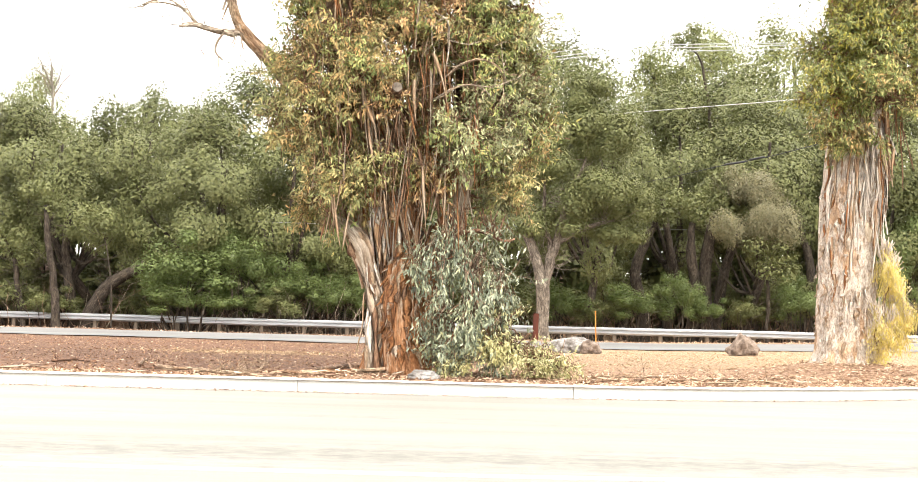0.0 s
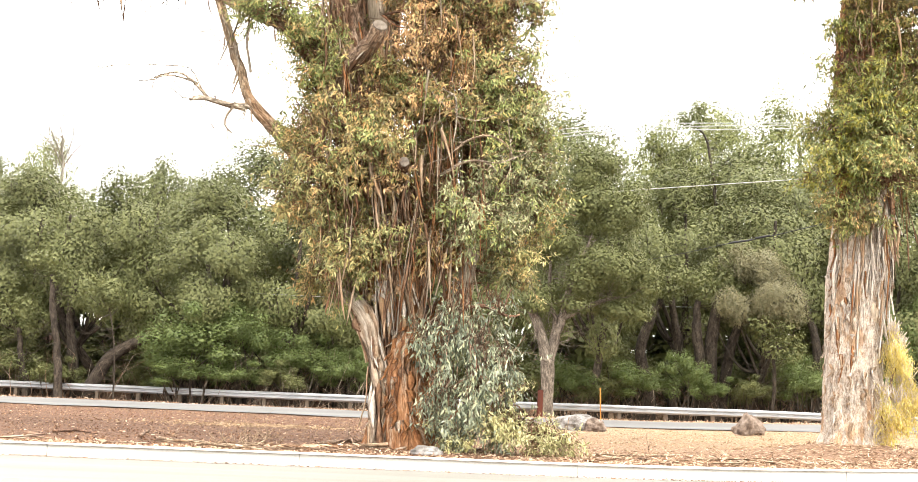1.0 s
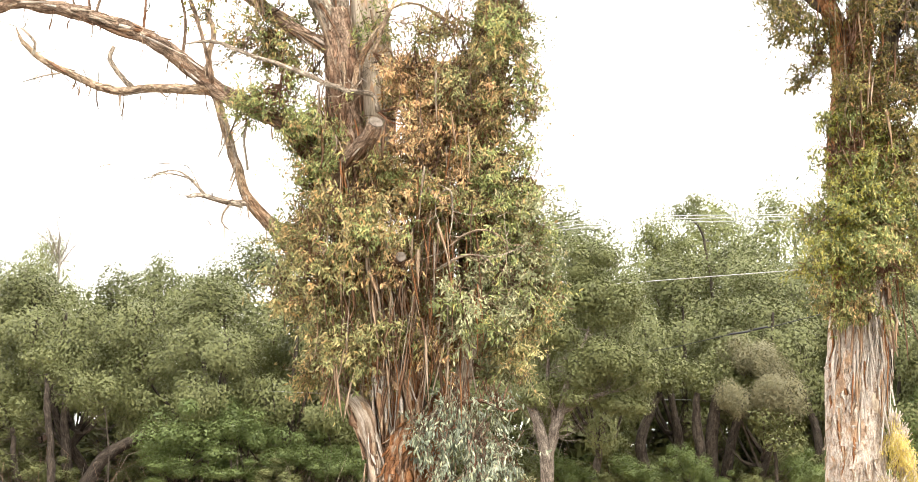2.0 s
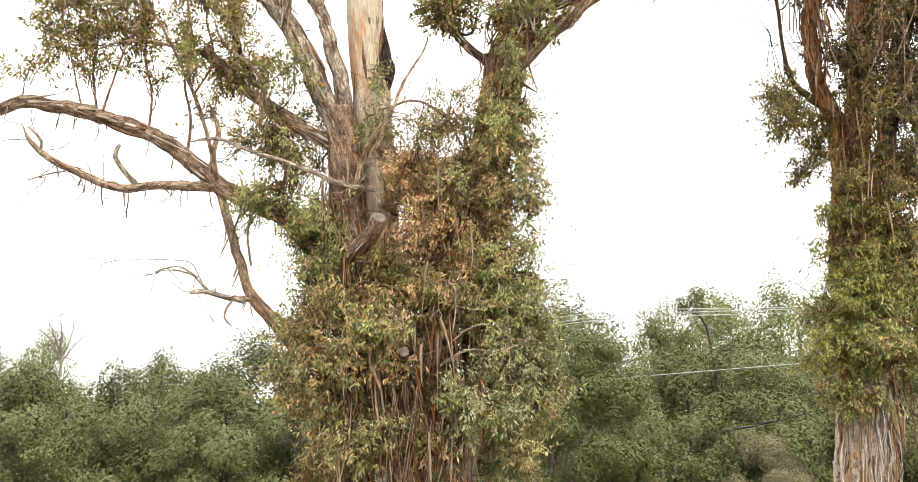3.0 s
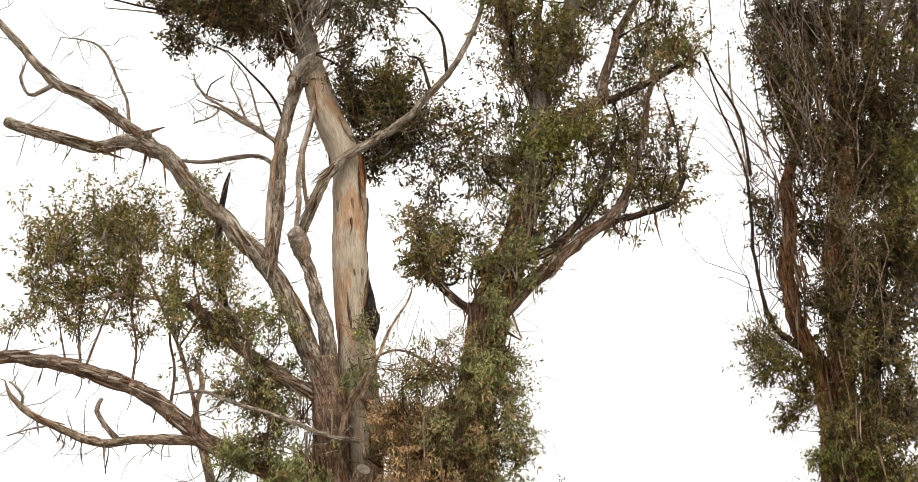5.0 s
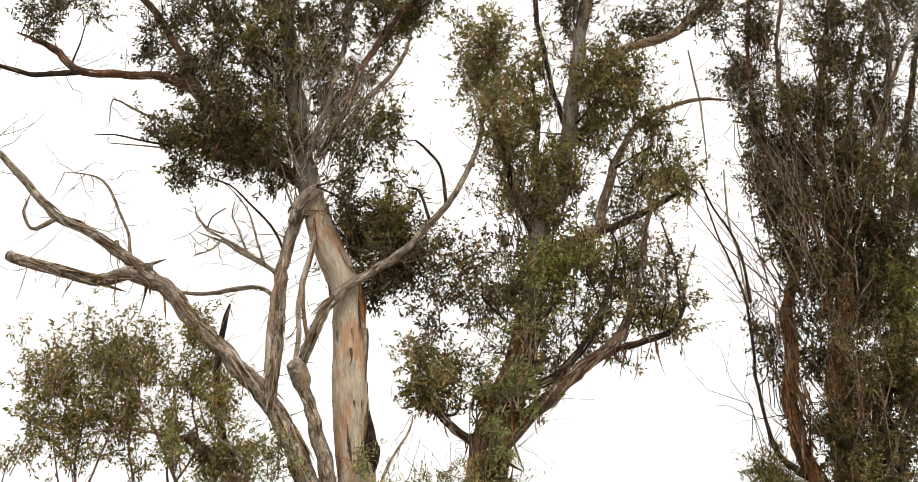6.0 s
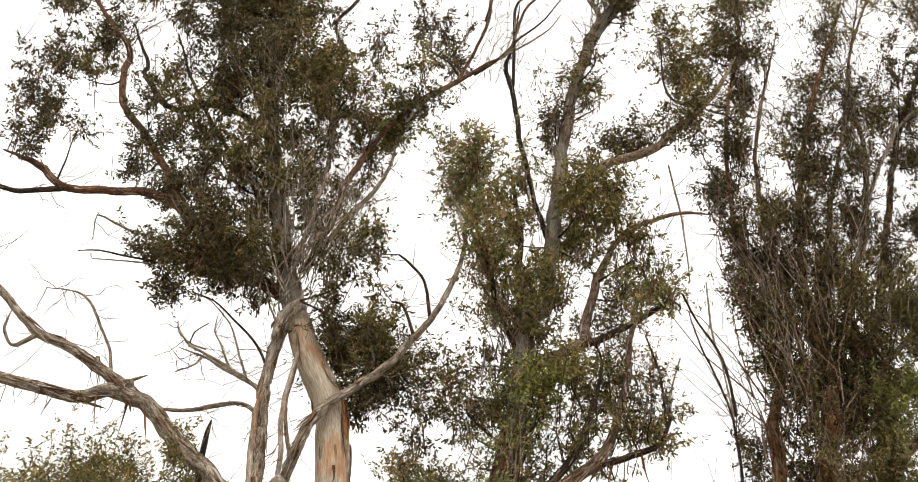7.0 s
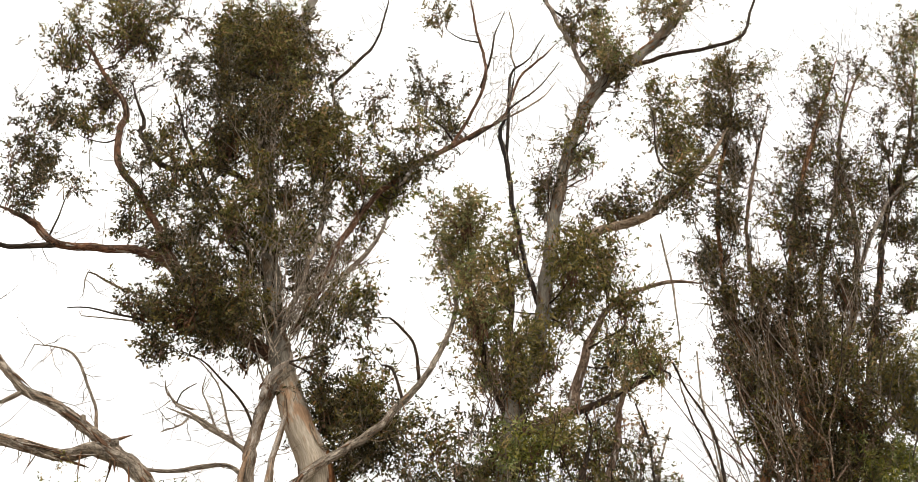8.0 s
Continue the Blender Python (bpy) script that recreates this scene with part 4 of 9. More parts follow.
limb("dead_limb", [(-2.70, 15.70, 11.90, 0.065), (-2.63, 15.70, 12.30, 0.075), (-2.51, 15.70, 12.47, 0.076), (-2.35, 15.70, 12.61, 0.048)], BARK_RIGHT, tree, cut=True)
limb("scar", [(-1.37, 16.10, 8.80, 0.02), (-1.37, 16.08, 8.55, 0.09), (-1.34, 16.07, 8.28, 0.12), (-1.31, 16.08, 8.05, 0.11), (-1.30, 16.12, 7.80, 0.03)], BARK_BLACK, tree, rough=0.3)
limb("limb", [(-1.67, 16.00, 6.30, 0.188), (-1.95, 16.00, 7.17, 0.184), (-2.35, 16.00, 8.08, 0.180), (-2.82, 16.00, 8.88, 0.166), (-3.42, 16.00, 9.51, 0.159), (-4.11, 16.00, 10.27, 0.153), (-4.70, 16.00, 10.89, 0.155), (-5.24, 16.00, 11.10, 0.137), (-5.83, 16.00, 11.03, 0.110), (-6.50, 16.00, 11.23, 0.110), (-7.21, 16.00, 11.51, 0.102)], BARK_GREY, tree, rough=0.14, cut=True)
limb("limb", [(-4.72, 16.00, 10.94, 0.110), (-5.06, 16.00, 11.23, 0.120), (-5.53, 16.00, 11.57, 0.103), (-6.11, 16.00, 11.97, 0.095), (-6.59, 16.00, 12.27, 0.086), (-7.13, 16.00, 12.80, 0.078), (-7.64, 16.00, 13.36, 0.069), (-8.39, 16.00, 14.06, 0.024)], BARK_GREY, tree)
limb("limb", [(-1.77, 16.00, 6.99, 0.142), (-1.91, 16.00, 7.71, 0.136), (-2.06, 16.00, 8.27, 0.129), (-2.27, 16.00, 8.93, 0.113), (-2.45, 16.00, 9.37, 0.123)], BARK_GREY, tree, rough=0.12, cut=True)
limb("limb", [(-2.80, 15.90, 8.80, 0.110), (-2.78, 15.90, 9.56, 0.113), (-2.81, 15.90, 10.56, 0.108), (-2.78, 15.90, 11.31, 0.111), (-2.68, 15.90, 11.92, 0.113), (-2.55, 16.00, 12.45, 0.096), (-2.45, 16.00, 12.86, 0.031)], BARK_GREY, tree)
limb("dead_limb", [(-2.43, 16.00, 9.39, 0.078), (-2.38, 15.90, 9.53, 0.087), (-2.23, 15.75, 9.91, 0.096), (-1.92, 15.70, 10.52, 0.089), (-1.42, 15.70, 10.93, 0.081), (-0.89, 15.70, 11.37, 0.073), (-0.43, 15.70, 11.92, 0.065), (-0.06, 15.70, 12.49, 0.057), (0.24, 15.70, 13.21, 0.049), (0.35, 15.70, 13.83, 0.040), (0.21, 15.70, 14.67, 0.030), (-0.04, 15.70, 15.31, 0.008)], BARK_GREY, tree)
limb("dead_limb", [(-0.23, 15.70, 12.26, 0.038), (-0.32, 15.70, 12.97, 0.029), (-0.54, 15.70, 13.34, 0.029), (-0.75, 15.70, 13.55, 0.020)], BARK_DARK, tree)
limb("dead_limb", [(-0.49, 15.70, 11.90, 0.037), (-0.58, 15.70, 12.27, 0.028), (-0.68, 15.70, 12.52, 0.029), (-0.84, 15.70, 12.57, 0.019)], BARK_DARK, tree)
limb("limb", [(-2.43, 16.00, 12.74, 0.136), (-2.89, 16.00, 13.08, 0.137), (-3.31, 16.00, 13.42, 0.128), (-3.82, 16.00, 13.74, 0.120), (-4.29, 16.00, 14.39, 0.112), (-4.77, 16.00, 15.00, 0.103), (-5.23, 16.00, 15.20, 0.094), (-5.97, 16.00, 15.27, 0.083), (-6.77, 16.00, 15.37, 0.083), (-7.21, 16.00, 15.80, 0.074), (-7.59, 16.00, 16.09, 0.053), (-8.06, 16.00, 16.31, 0.017)], BARK_RED, tree)
limb("limb", [(-6.76, 16.00, 15.34, 0.063), (-7.43, 16.00, 15.27, 0.052), (-8.08, 16.00, 15.41, 0.042), (-8.78, 16.00, 15.75, 0.032)], BARK_DARK, tree)
limb("limb", [(-4.29, 16.00, 14.39, 0.091), (-4.85, 16.00, 15.48, 0.084), (-5.41, 16.00, 16.49, 0.075), (-6.00, 16.00, 17.41, 0.077), (-6.21, 16.00, 18.36, 0.068), (-6.17, 16.00, 18.89, 0.070), (-6.97, 16.00, 20.31, 0.048), (-7.52, 16.00, 21.25, 0.015)], BARK_RED, tree)
limb("limb", [(-3.15, 16.00, 16.46, 0.086), (-3.75, 16.00, 17.14, 0.077), (-4.38, 16.00, 17.41, 0.077), (-5.09, 16.00, 17.32, 0.066), (-5.74, 16.00, 18.19, 0.056), (-5.78, 16.00, 18.64, 0.046), (-6.21, 16.00, 19.78, 0.014)], BARK_DARK, tree)
limb("limb", [(-2.38, 16.00, 13.42, 0.072), (-2.01, 16.00, 14.45, 0.067), (-1.63, 16.00, 15.69, 0.070), (-1.15, 16.00, 16.66, 0.064), (-0.51, 16.00, 17.40, 0.066), (0.15, 16.00, 17.95, 0.060), (0.73, 16.00, 18.41, 0.046), (1.31, 16.00, 18.90, 0.038), (1.71, 16.00, 20.17, 0.031), (2.23, 16.00, 20.84, 0.025), (2.57, 16.00, 21.34, 0.006)], BARK_RED, tree)
limb("limb", [(0.27, 16.00, 18.00, 0.045), (0.61, 16.00, 18.89, 0.038), (0.99, 16.00, 20.15, 0.040), (0.79, 16.00, 21.69, 0.033), (0.65, 16.00, 23.14, 0.014)], BARK_RED, tree)
limb("limb", [(-2.37, 16.20, 13.70, 0.059), (-1.88, 16.20, 14.49, 0.054), (-1.30, 16.20, 15.31, 0.048), (-0.96, 16.20, 16.03, 0.036), (-0.84, 16.20, 16.94, 0.009)], BARK_GREY, tree)
limb("limb", [(-2.55, 15.80, 13.39, 0.057), (-2.26, 15.80, 14.54, 0.054), (-2.08, 15.80, 15.50, 0.048), (-2.00, 15.80, 16.52, 0.036), (-1.92, 15.80, 17.77, 0.012)], BARK_GREY, tree)
limb("limb", [(-2.01, 16.00, 19.00, 0.038), (-2.14, 16.00, 19.70, 0.039), (-1.80, 16.00, 20.35, 0.040), (-1.35, 16.00, 21.13, 0.032), (-1.19, 16.00, 22.03, 0.025), (-1.05, 16.00, 23.09, 0.007)], BARK_DARK, tree)
limb("limb", [(-2.74, 16.00, 14.05, 0.053), (-3.39, 16.00, 15.38, 0.048), (-4.19, 16.00, 16.67, 0.044), (-4.84, 16.00, 18.08, 0.037), (-5.27, 16.00, 19.44, 0.012)], BARK_DARK, tree)
limb("limb", [(-2.94, 16.00, 15.25, 0.048), (-3.67, 16.00, 15.94, 0.043), (-4.37, 16.00, 16.37, 0.036), (-4.83, 16.00, 17.28, 0.029), (-5.65, 16.00, 18.23, 0.009)], BARK_DARK, tree)
limb("limb", [(-1.96, 16.00, 5.16, 0.162), (-2.48, 16.00, 5.69, 0.139), (-2.91, 16.00, 5.94, 0.139), (-3.34, 16.00, 6.16, 0.140), (-3.86, 16.00, 6.49, 0.141), (-4.31, 16.00, 6.83, 0.134), (-4.84, 16.00, 7.13, 0.126), (-5.54, 16.00, 7.34, 0.118), (-6.23, 16.00, 7.46, 0.110), (-6.81, 16.00, 7.36, 0.101), (-7.48, 16.00, 7.26, 0.037)], BARK_BROWN, tree, rough=0.1)
limb("dead_limb", [(-3.25, 16.00, 6.11, 0.082), (-3.59, 16.00, 6.25, 0.083), (-3.92, 16.00, 6.27, 0.083), (-4.42, 16.00, 6.25, 0.074), (-4.91, 16.00, 6.19, 0.074), (-5.52, 16.00, 6.41, 0.066), (-6.07, 16.00, 6.69, 0.058), (-6.31, 16.00, 6.86, 0.042), (-6.45, 16.00, 7.13, 0.010)], BARK_TAN, tree)
limb("dead_limb", [(-4.74, 16.00, 6.26, 0.050), (-4.92, 16.00, 6.45, 0.041), (-5.08, 16.00, 6.68, 0.042), (-5.03, 16.00, 6.86, 0.033)], BARK_GREY, tree)
limb("dead_limb", [(-1.88, 16.00, 3.70, 0.141), (-2.25, 16.00, 3.89, 0.134), (-2.63, 16.00, 4.26, 0.111), (-2.89, 16.00, 4.55, 0.104), (-3.11, 16.00, 4.89, 0.080), (-3.27, 16.00, 5.38, 0.081), (-3.45, 16.00, 5.89, 0.074), (-3.61, 16.00, 6.32, 0.066), (-3.69, 16.00, 6.66, 0.050), (-3.66, 16.00, 7.11, 0.042), (-3.82, 16.00, 7.51, 0.014)], BARK_TAN, tree, rough=0.12)
limb("dead_limb", [(-3.02, 16.00, 4.66, 0.056), (-3.30, 16.00, 4.67, 0.048), (-3.63, 16.00, 4.75, 0.040), (-3.82, 16.00, 4.74, 0.032)], BARK_GREY, tree)
limb("dead_limb", [(-3.61, 16.00, 4.75, 0.032), (-3.81, 16.00, 4.96, 0.024), (-4.06, 16.00, 5.10, 0.016), (-4.36, 16.00, 5.01, 0.012)], BARK_GREY, tree)
limb("limb", [(-1.80, 16.00, 6.74, 0.117), (-2.23, 16.00, 7.04, 0.109), (-2.58, 16.00, 7.29, 0.109), (-3.02, 16.00, 7.53, 0.101), (-3.47, 16.00, 7.88, 0.094), (-3.73, 16.00, 8.13, 0.103), (-3.92, 16.00, 8.31, 0.111)], BARK_BROWN, tree, rough=0.16, cut=True)
limb("limb", [(-5.63, 16.00, 7.38, 0.019), (-5.79, 16.00, 7.89, 0.014), (-5.95, 16.00, 8.44, 0.015), (-6.13, 16.00, 9.01, 0.010), (-6.18, 16.00, 9.59, 0.003)], BARK_BROWN, tree)
limb("limb", [(-5.45, 16.10, 7.37, 0.024), (-5.56, 16.10, 7.93, 0.019), (-5.56, 16.10, 8.59, 0.015), (-5.71, 16.10, 9.26, 0.010), (-5.66, 16.10, 9.75, 0.003)], BARK_RED, tree)
limb("limb", [(-5.32, 15.90, 7.27, 0.023), (-5.21, 15.90, 7.76, 0.019), (-5.06, 15.80, 8.22, 0.019), (-4.87, 15.80, 8.75, 0.015), (-5.01, 15.80, 9.41, 0.004)], BARK_BROWN, tree)
limb("limb", [(-4.65, 16.00, 7.05, 0.023), (-4.66, 16.00, 7.63, 0.019), (-4.81, 16.00, 8.28, 0.019), (-4.75, 16.00, 8.94, 0.015), (-4.88, 16.00, 9.61, 0.004)], BARK_RED, tree)
limb("limb", [(-4.09, 16.10, 6.74, 0.028), (-4.09, 16.10, 7.32, 0.024), (-4.24, 16.10, 7.87, 0.019), (-4.15, 16.10, 8.52, 0.019), (-4.28, 16.10, 9.19, 0.015), (-4.13, 16.10, 9.78, 0.004)], BARK_BROWN, tree)
limb("limb", [(-3.61, 15.90, 6.35, 0.036), (-3.78, 15.90, 6.98, 0.032), (-4.02, 15.90, 7.60, 0.028), (-4.31, 15.80, 8.20, 0.024), (-4.63, 15.80, 8.75, 0.019), (-4.99, 15.80, 9.51, 0.004)], BARK_BROWN, tree)
limb("limb", [(-4.05, 16.00, 7.64, 0.019), (-3.82, 16.00, 8.20, 0.019), (-3.96, 16.00, 8.86, 0.015), (-3.83, 16.00, 9.34, 0.010)], BARK_RED, tree)
limb("dead_limb", [(-2.93, 15.80, 7.31, 0.033), (-3.04, 15.80, 7.76, 0.034), (-3.28, 15.80, 8.08, 0.025), (-3.65, 15.80, 8.39, 0.025), (-3.84, 15.80, 8.86, 0.007)], BARK_GREY, tree)
limb("dead_limb", [(-3.91, 16.00, 8.27, 0.043), (-4.29, 16.00, 8.38, 0.034), (-4.81, 16.00, 8.48, 0.034), (-5.20, 16.00, 8.44, 0.026), (-5.53, 16.00, 8.31, 0.007)], BARK_TAN, tree)
limb("dead_limb", [(-3.16, 16.00, 7.80, 0.051), (-3.39, 16.00, 8.19, 0.060), (-3.56, 16.00, 8.77, 0.060), (-3.64, 16.00, 9.34, 0.061), (-3.64, 16.00, 10.23, 0.053), (-3.58, 16.00, 10.57, 0.018)], BARK_BLACK, tree)
limb("dead_limb", [(-1.25, 15.60, 5.89, 0.040), (-1.33, 15.60, 6.13, 0.040), (-1.73, 15.60, 6.19, 0.040), (-2.31, 15.60, 6.41, 0.040), (-2.89, 15.60, 6.61, 0.032), (-3.52, 15.60, 6.83, 0.033), (-3.96, 15.60, 6.78, 0.010)], BARK_GREY, tree)
limb("dead_limb", [(-1.64, 15.70, 6.08, 0.057), (-1.53, 15.70, 6.60, 0.057), (-1.37, 15.70, 6.99, 0.049), (-1.20, 15.70, 7.26, 0.041)], BARK_TAN, tree)
limb("cut_limb", [(-1.93, 15.90, 4.80, 0.136), (-1.73, 15.70, 5.07, 0.135), (-1.51, 15.40, 5.27, 0.125), (-1.33, 15.05, 5.42, 0.111), (-1.22, 14.85, 5.53, 0.095)], BARK_BROWN, tree, rough=0.14, cut=True)
limb("cut_limb", [(-0.98, 15.70, 3.67, 0.093), (-0.90, 15.30, 3.73, 0.083), (-0.84, 14.95, 3.76, 0.074), (-0.81, 14.75, 3.77, 0.062)], BARK_RED, tree, rough=0.12, cut=True)
limb("dead_limb", [(-0.23, 15.40, 4.02, 0.023), (-0.01, 15.10, 4.14, 0.019), (0.23, 15.00, 4.17, 0.015), (0.46, 15.00, 4.07, 0.011), (0.55, 15.00, 3.89, 0.003)], BARK_TAN, tree)
limb("dead_limb", [(-0.38, 15.40, 3.71, 0.023), (-0.08, 15.00, 3.82, 0.018), (0.20, 14.90, 3.82, 0.015), (0.35, 14.90, 3.69, 0.009)], BARK_GREY, tree)
limb("dead_limb", [(-0.68, 15.60, 5.08, 0.024), (-0.44, 15.20, 4.67, 0.019), (-0.23, 15.10, 4.73, 0.015), (-0.19, 15.10, 4.35, 0.011), (-0.24, 15.10, 3.97, 0.003)], BARK_GREY, tree)
limb("dead_limb", [(-1.23, 15.80, 7.43, 0.025), (-0.86, 15.70, 7.51, 0.021), (-0.42, 15.70, 7.32, 0.017), (-0.06, 15.70, 7.06, 0.013), (0.29, 15.70, 6.88, 0.003)], BARK_TAN, tree)
limb("dead_limb", [(-1.34, 15.50, 6.70, 0.040), (-1.20, 15.50, 7.14, 0.033), (-0.97, 15.50, 7.76, 0.025), (-0.72, 15.50, 8.22, 0.017), (-0.68, 15.50, 8.49, 0.004)], BARK_TAN, tree)
limb("limb", [(0.44, 16.00, 8.09, 0.128), (0.05, 16.00, 8.32, 0.077), (-0.21, 16.00, 8.55, 0.069), (-0.48, 16.00, 8.92, 0.052), (-0.62, 16.00, 9.30, 0.044), (-0.68, 16.00, 9.88, 0.011)], BARK_DARK, tree)
limb("limb", [(0.55, 16.00, 8.19, 0.171), (0.90, 16.00, 8.56, 0.138), (1.30, 16.00, 8.90, 0.131), (1.80, 16.00, 9.46, 0.124), (2.26, 16.00, 9.80, 0.107), (2.60, 16.00, 10.37, 0.081), (2.88, 16.00, 11.33, 0.064), (3.03, 16.00, 12.09, 0.056), (3.12, 16.00, 12.67, 0.019)], BARK_BROWN, tree, rough=0.1)
limb("limb", [(2.21, 16.00, 9.74, 0.071), (2.61, 16.00, 9.84, 0.062), (2.98, 16.00, 9.95, 0.062), (3.30, 16.00, 10.12, 0.045), (3.47, 16.00, 10.59, 0.036), (3.45, 16.00, 11.01, 0.011)], BARK_DARK, tree)
limb("limb", [(0.91, 16.00, 9.15, 0.096), (1.35, 16.00, 9.26, 0.079), (1.90, 16.00, 9.86, 0.071), (2.29, 16.00, 10.68, 0.054), (2.52, 16.00, 11.54, 0.018)], BARK_DARK, tree)
limb("limb", [(1.38, 16.00, 11.54, 0.131), (1.82, 16.00, 11.73, 0.103), (2.21, 16.00, 11.98, 0.104), (2.41, 16.00, 12.79, 0.087), (2.74, 16.00, 13.65, 0.070), (3.20, 16.00, 14.29, 0.051), (4.16, 16.00, 14.67, 0.041), (4.67, 16.00, 14.64, 0.012)], BARK_BROWN, tree)
limb("limb", [(2.11, 16.00, 11.87, 0.076), (2.70, 16.00, 12.09, 0.067), (3.20, 16.00, 12.40, 0.058), (3.78, 16.00, 12.78, 0.049)], BARK_DARK, tree)
limb("limb", [(1.93, 16.00, 14.70, 0.092), (2.36, 16.00, 15.24, 0.083), (2.93, 16.00, 15.82, 0.095), (3.71, 16.00, 16.13, 0.096), (4.25, 16.00, 16.62, 0.087), (4.68, 16.00, 17.01, 0.087), (5.22, 16.00, 17.72, 0.067), (5.76, 16.00, 18.68, 0.018)], BARK_TAN, tree)
limb("limb", [(1.27, 16.00, 11.21, 0.092), (1.08, 16.00, 12.11, 0.076), (0.83, 16.00, 13.06, 0.059), (0.63, 16.00, 13.93, 0.050), (0.53, 16.00, 14.99, 0.012)], BARK_DARK, tree)
limb("limb", [(1.46, 16.30, 11.84, 0.076), (1.28, 16.30, 13.03, 0.069), (1.35, 16.30, 14.56, 0.052), (1.25, 16.30, 15.95, 0.032)], BARK_DARK, tree)
limb("dead_limb", [(1.84, 16.00, 13.92, 0.060), (1.61, 16.00, 14.98, 0.052), (1.50, 16.00, 15.82, 0.053), (1.42, 16.00, 16.40, 0.054), (1.34, 16.00, 17.61, 0.056), (1.23, 16.00, 18.42, 0.045), (1.41, 16.00, 19.08, 0.035), (1.60, 16.00, 20.35, 0.010)], BARK_BLACK, tree)
limb("limb", [(3.25, 16.00, 19.75, 0.079), (2.98, 16.00, 20.67, 0.065), (2.65, 16.00, 21.74, 0.058), (2.33, 16.00, 22.76, 0.052), (1.98, 16.00, 23.84, 0.018)], BARK_GREY, tree)
limb("limb", [(3.99, 16.00, 20.56, 0.065), (4.83, 16.00, 20.89, 0.049), (5.87, 16.00, 21.23, 0.050), (6.54, 16.00, 21.65, 0.042), (6.93, 16.00, 22.69, 0.034), (7.32, 16.00, 23.79, 0.011)], BARK_DARK, tree)
limb("dead_limb", [(-2.88, 16.00, 10.69, 0.054), (-3.16, 16.00, 10.87, 0.036), (-3.53, 16.00, 10.83, 0.046), (-3.88, 16.00, 10.76, 0.036), (-4.43, 16.00, 10.79, 0.027), (-4.72, 16.00, 10.94, 0.007)], BARK_GREY, tree)
limb("dead_limb", [(-2.81, 16.00, 11.06, 0.046), (-3.10, 16.00, 11.28, 0.037), (-3.49, 16.00, 11.49, 0.037), (-3.78, 16.00, 11.71, 0.028), (-4.27, 16.00, 11.92, 0.007)], BARK_GREY, tree)
limb("dead_limb", [(-2.85, 16.00, 11.07, 0.046), (-3.12, 16.00, 11.31, 0.037), (-3.42, 16.00, 11.53, 0.032), (-3.83, 16.00, 11.81, 0.028), (-4.13, 16.00, 11.99, 0.023), (-4.31, 16.00, 12.29, 0.006)], BARK_GREY, tree)
limb("dead_limb", [(-3.42, 16.00, 11.53, 0.024), (-3.58, 16.00, 11.94, 0.019), (-3.72, 16.00, 12.24, 0.013), (-3.71, 16.00, 12.52, 0.010)], BARK_GREY, tree)
limb("dead_limb", [(-3.12, 16.00, 11.31, 0.026), (-3.31, 16.00, 11.88, 0.021), (-3.51, 16.00, 12.40, 0.015), (-3.84, 16.00, 12.82, 0.012), (-4.20, 16.00, 12.98, 0.003)], BARK_GREY, tree)
limb("dead_limb", [(-3.83, 16.00, 11.81, 0.019), (-3.94, 16.00, 11.61, 0.015), (-4.17, 16.00, 11.50, 0.011), (-4.27, 16.00, 11.45, 0.007)], BARK_GREY, tree)
limb("dead_limb", [(-2.29, 15.75, 9.77, 0.035), (-2.40, 15.80, 10.29, 0.036), (-2.44, 15.80, 10.81, 0.036), (-2.36, 15.80, 11.29, 0.031), (-2.32, 15.80, 11.79, 0.028), (-2.43, 15.80, 12.36, 0.008)], BARK_TAN, tree)
limb("cut_limb", [(-4.96, 16.00, 11.05, 0.083), (-4.93, 15.95, 11.11, 0.073), (-4.90, 15.90, 11.16, 0.064), (-4.89, 15.86, 11.22, 0.060)], BARK_GREY, tree, rough=0.1, cut=True)
limb("cut_limb", [(-5.53, 16.00, 11.54, 0.065), (-5.51, 15.97, 11.60, 0.056), (-5.51, 15.94, 11.65, 0.047), (-5.50, 15.92, 11.70, 0.033)], BARK_GREY, tree, rough=0.1, cut=True)
limb("dead_limb", [(-6.54, 16.00, 12.23, 0.048), (-6.79, 16.00, 12.04, 0.047), (-6.96, 16.00, 11.99, 0.028), (-7.13, 16.00, 12.33, 0.029), (-7.08, 16.00, 12.80, 0.008)], BARK_GREY, tree)
limb("dead_limb", [(-5.25, 16.00, 11.38, 0.037), (-5.40, 16.00, 11.96, 0.028), (-5.75, 16.00, 12.67, 0.029), (-6.10, 16.00, 13.03, 0.020), (-6.61, 16.00, 13.13, 0.008)], BARK_GREY, tree)
limb("root_lobe", [(-1.50, 15.70, 2.06, 0.085), (-1.34, 15.67, 1.93, 0.108), (-1.19, 15.64, 1.65, 0.115), (-1.10, 15.64, 1.27, 0.107), (-1.07, 15.64, 0.74, 0.100), (-1.05, 15.62, 0.09, 0.137)], BARK_COLUMN, tree, sides=28, rough=0.34)
limb("root_lobe", [(-0.65, 15.80, 1.83, 0.124), (-0.71, 15.70, 1.44, 0.208), (-0.74, 15.66, 0.97, 0.253), (-0.71, 15.64, 0.52, 0.260), (-0.64, 15.62, 0.06, 0.336)], BARK_MAIN, tree, sides=32, rough=0.26)
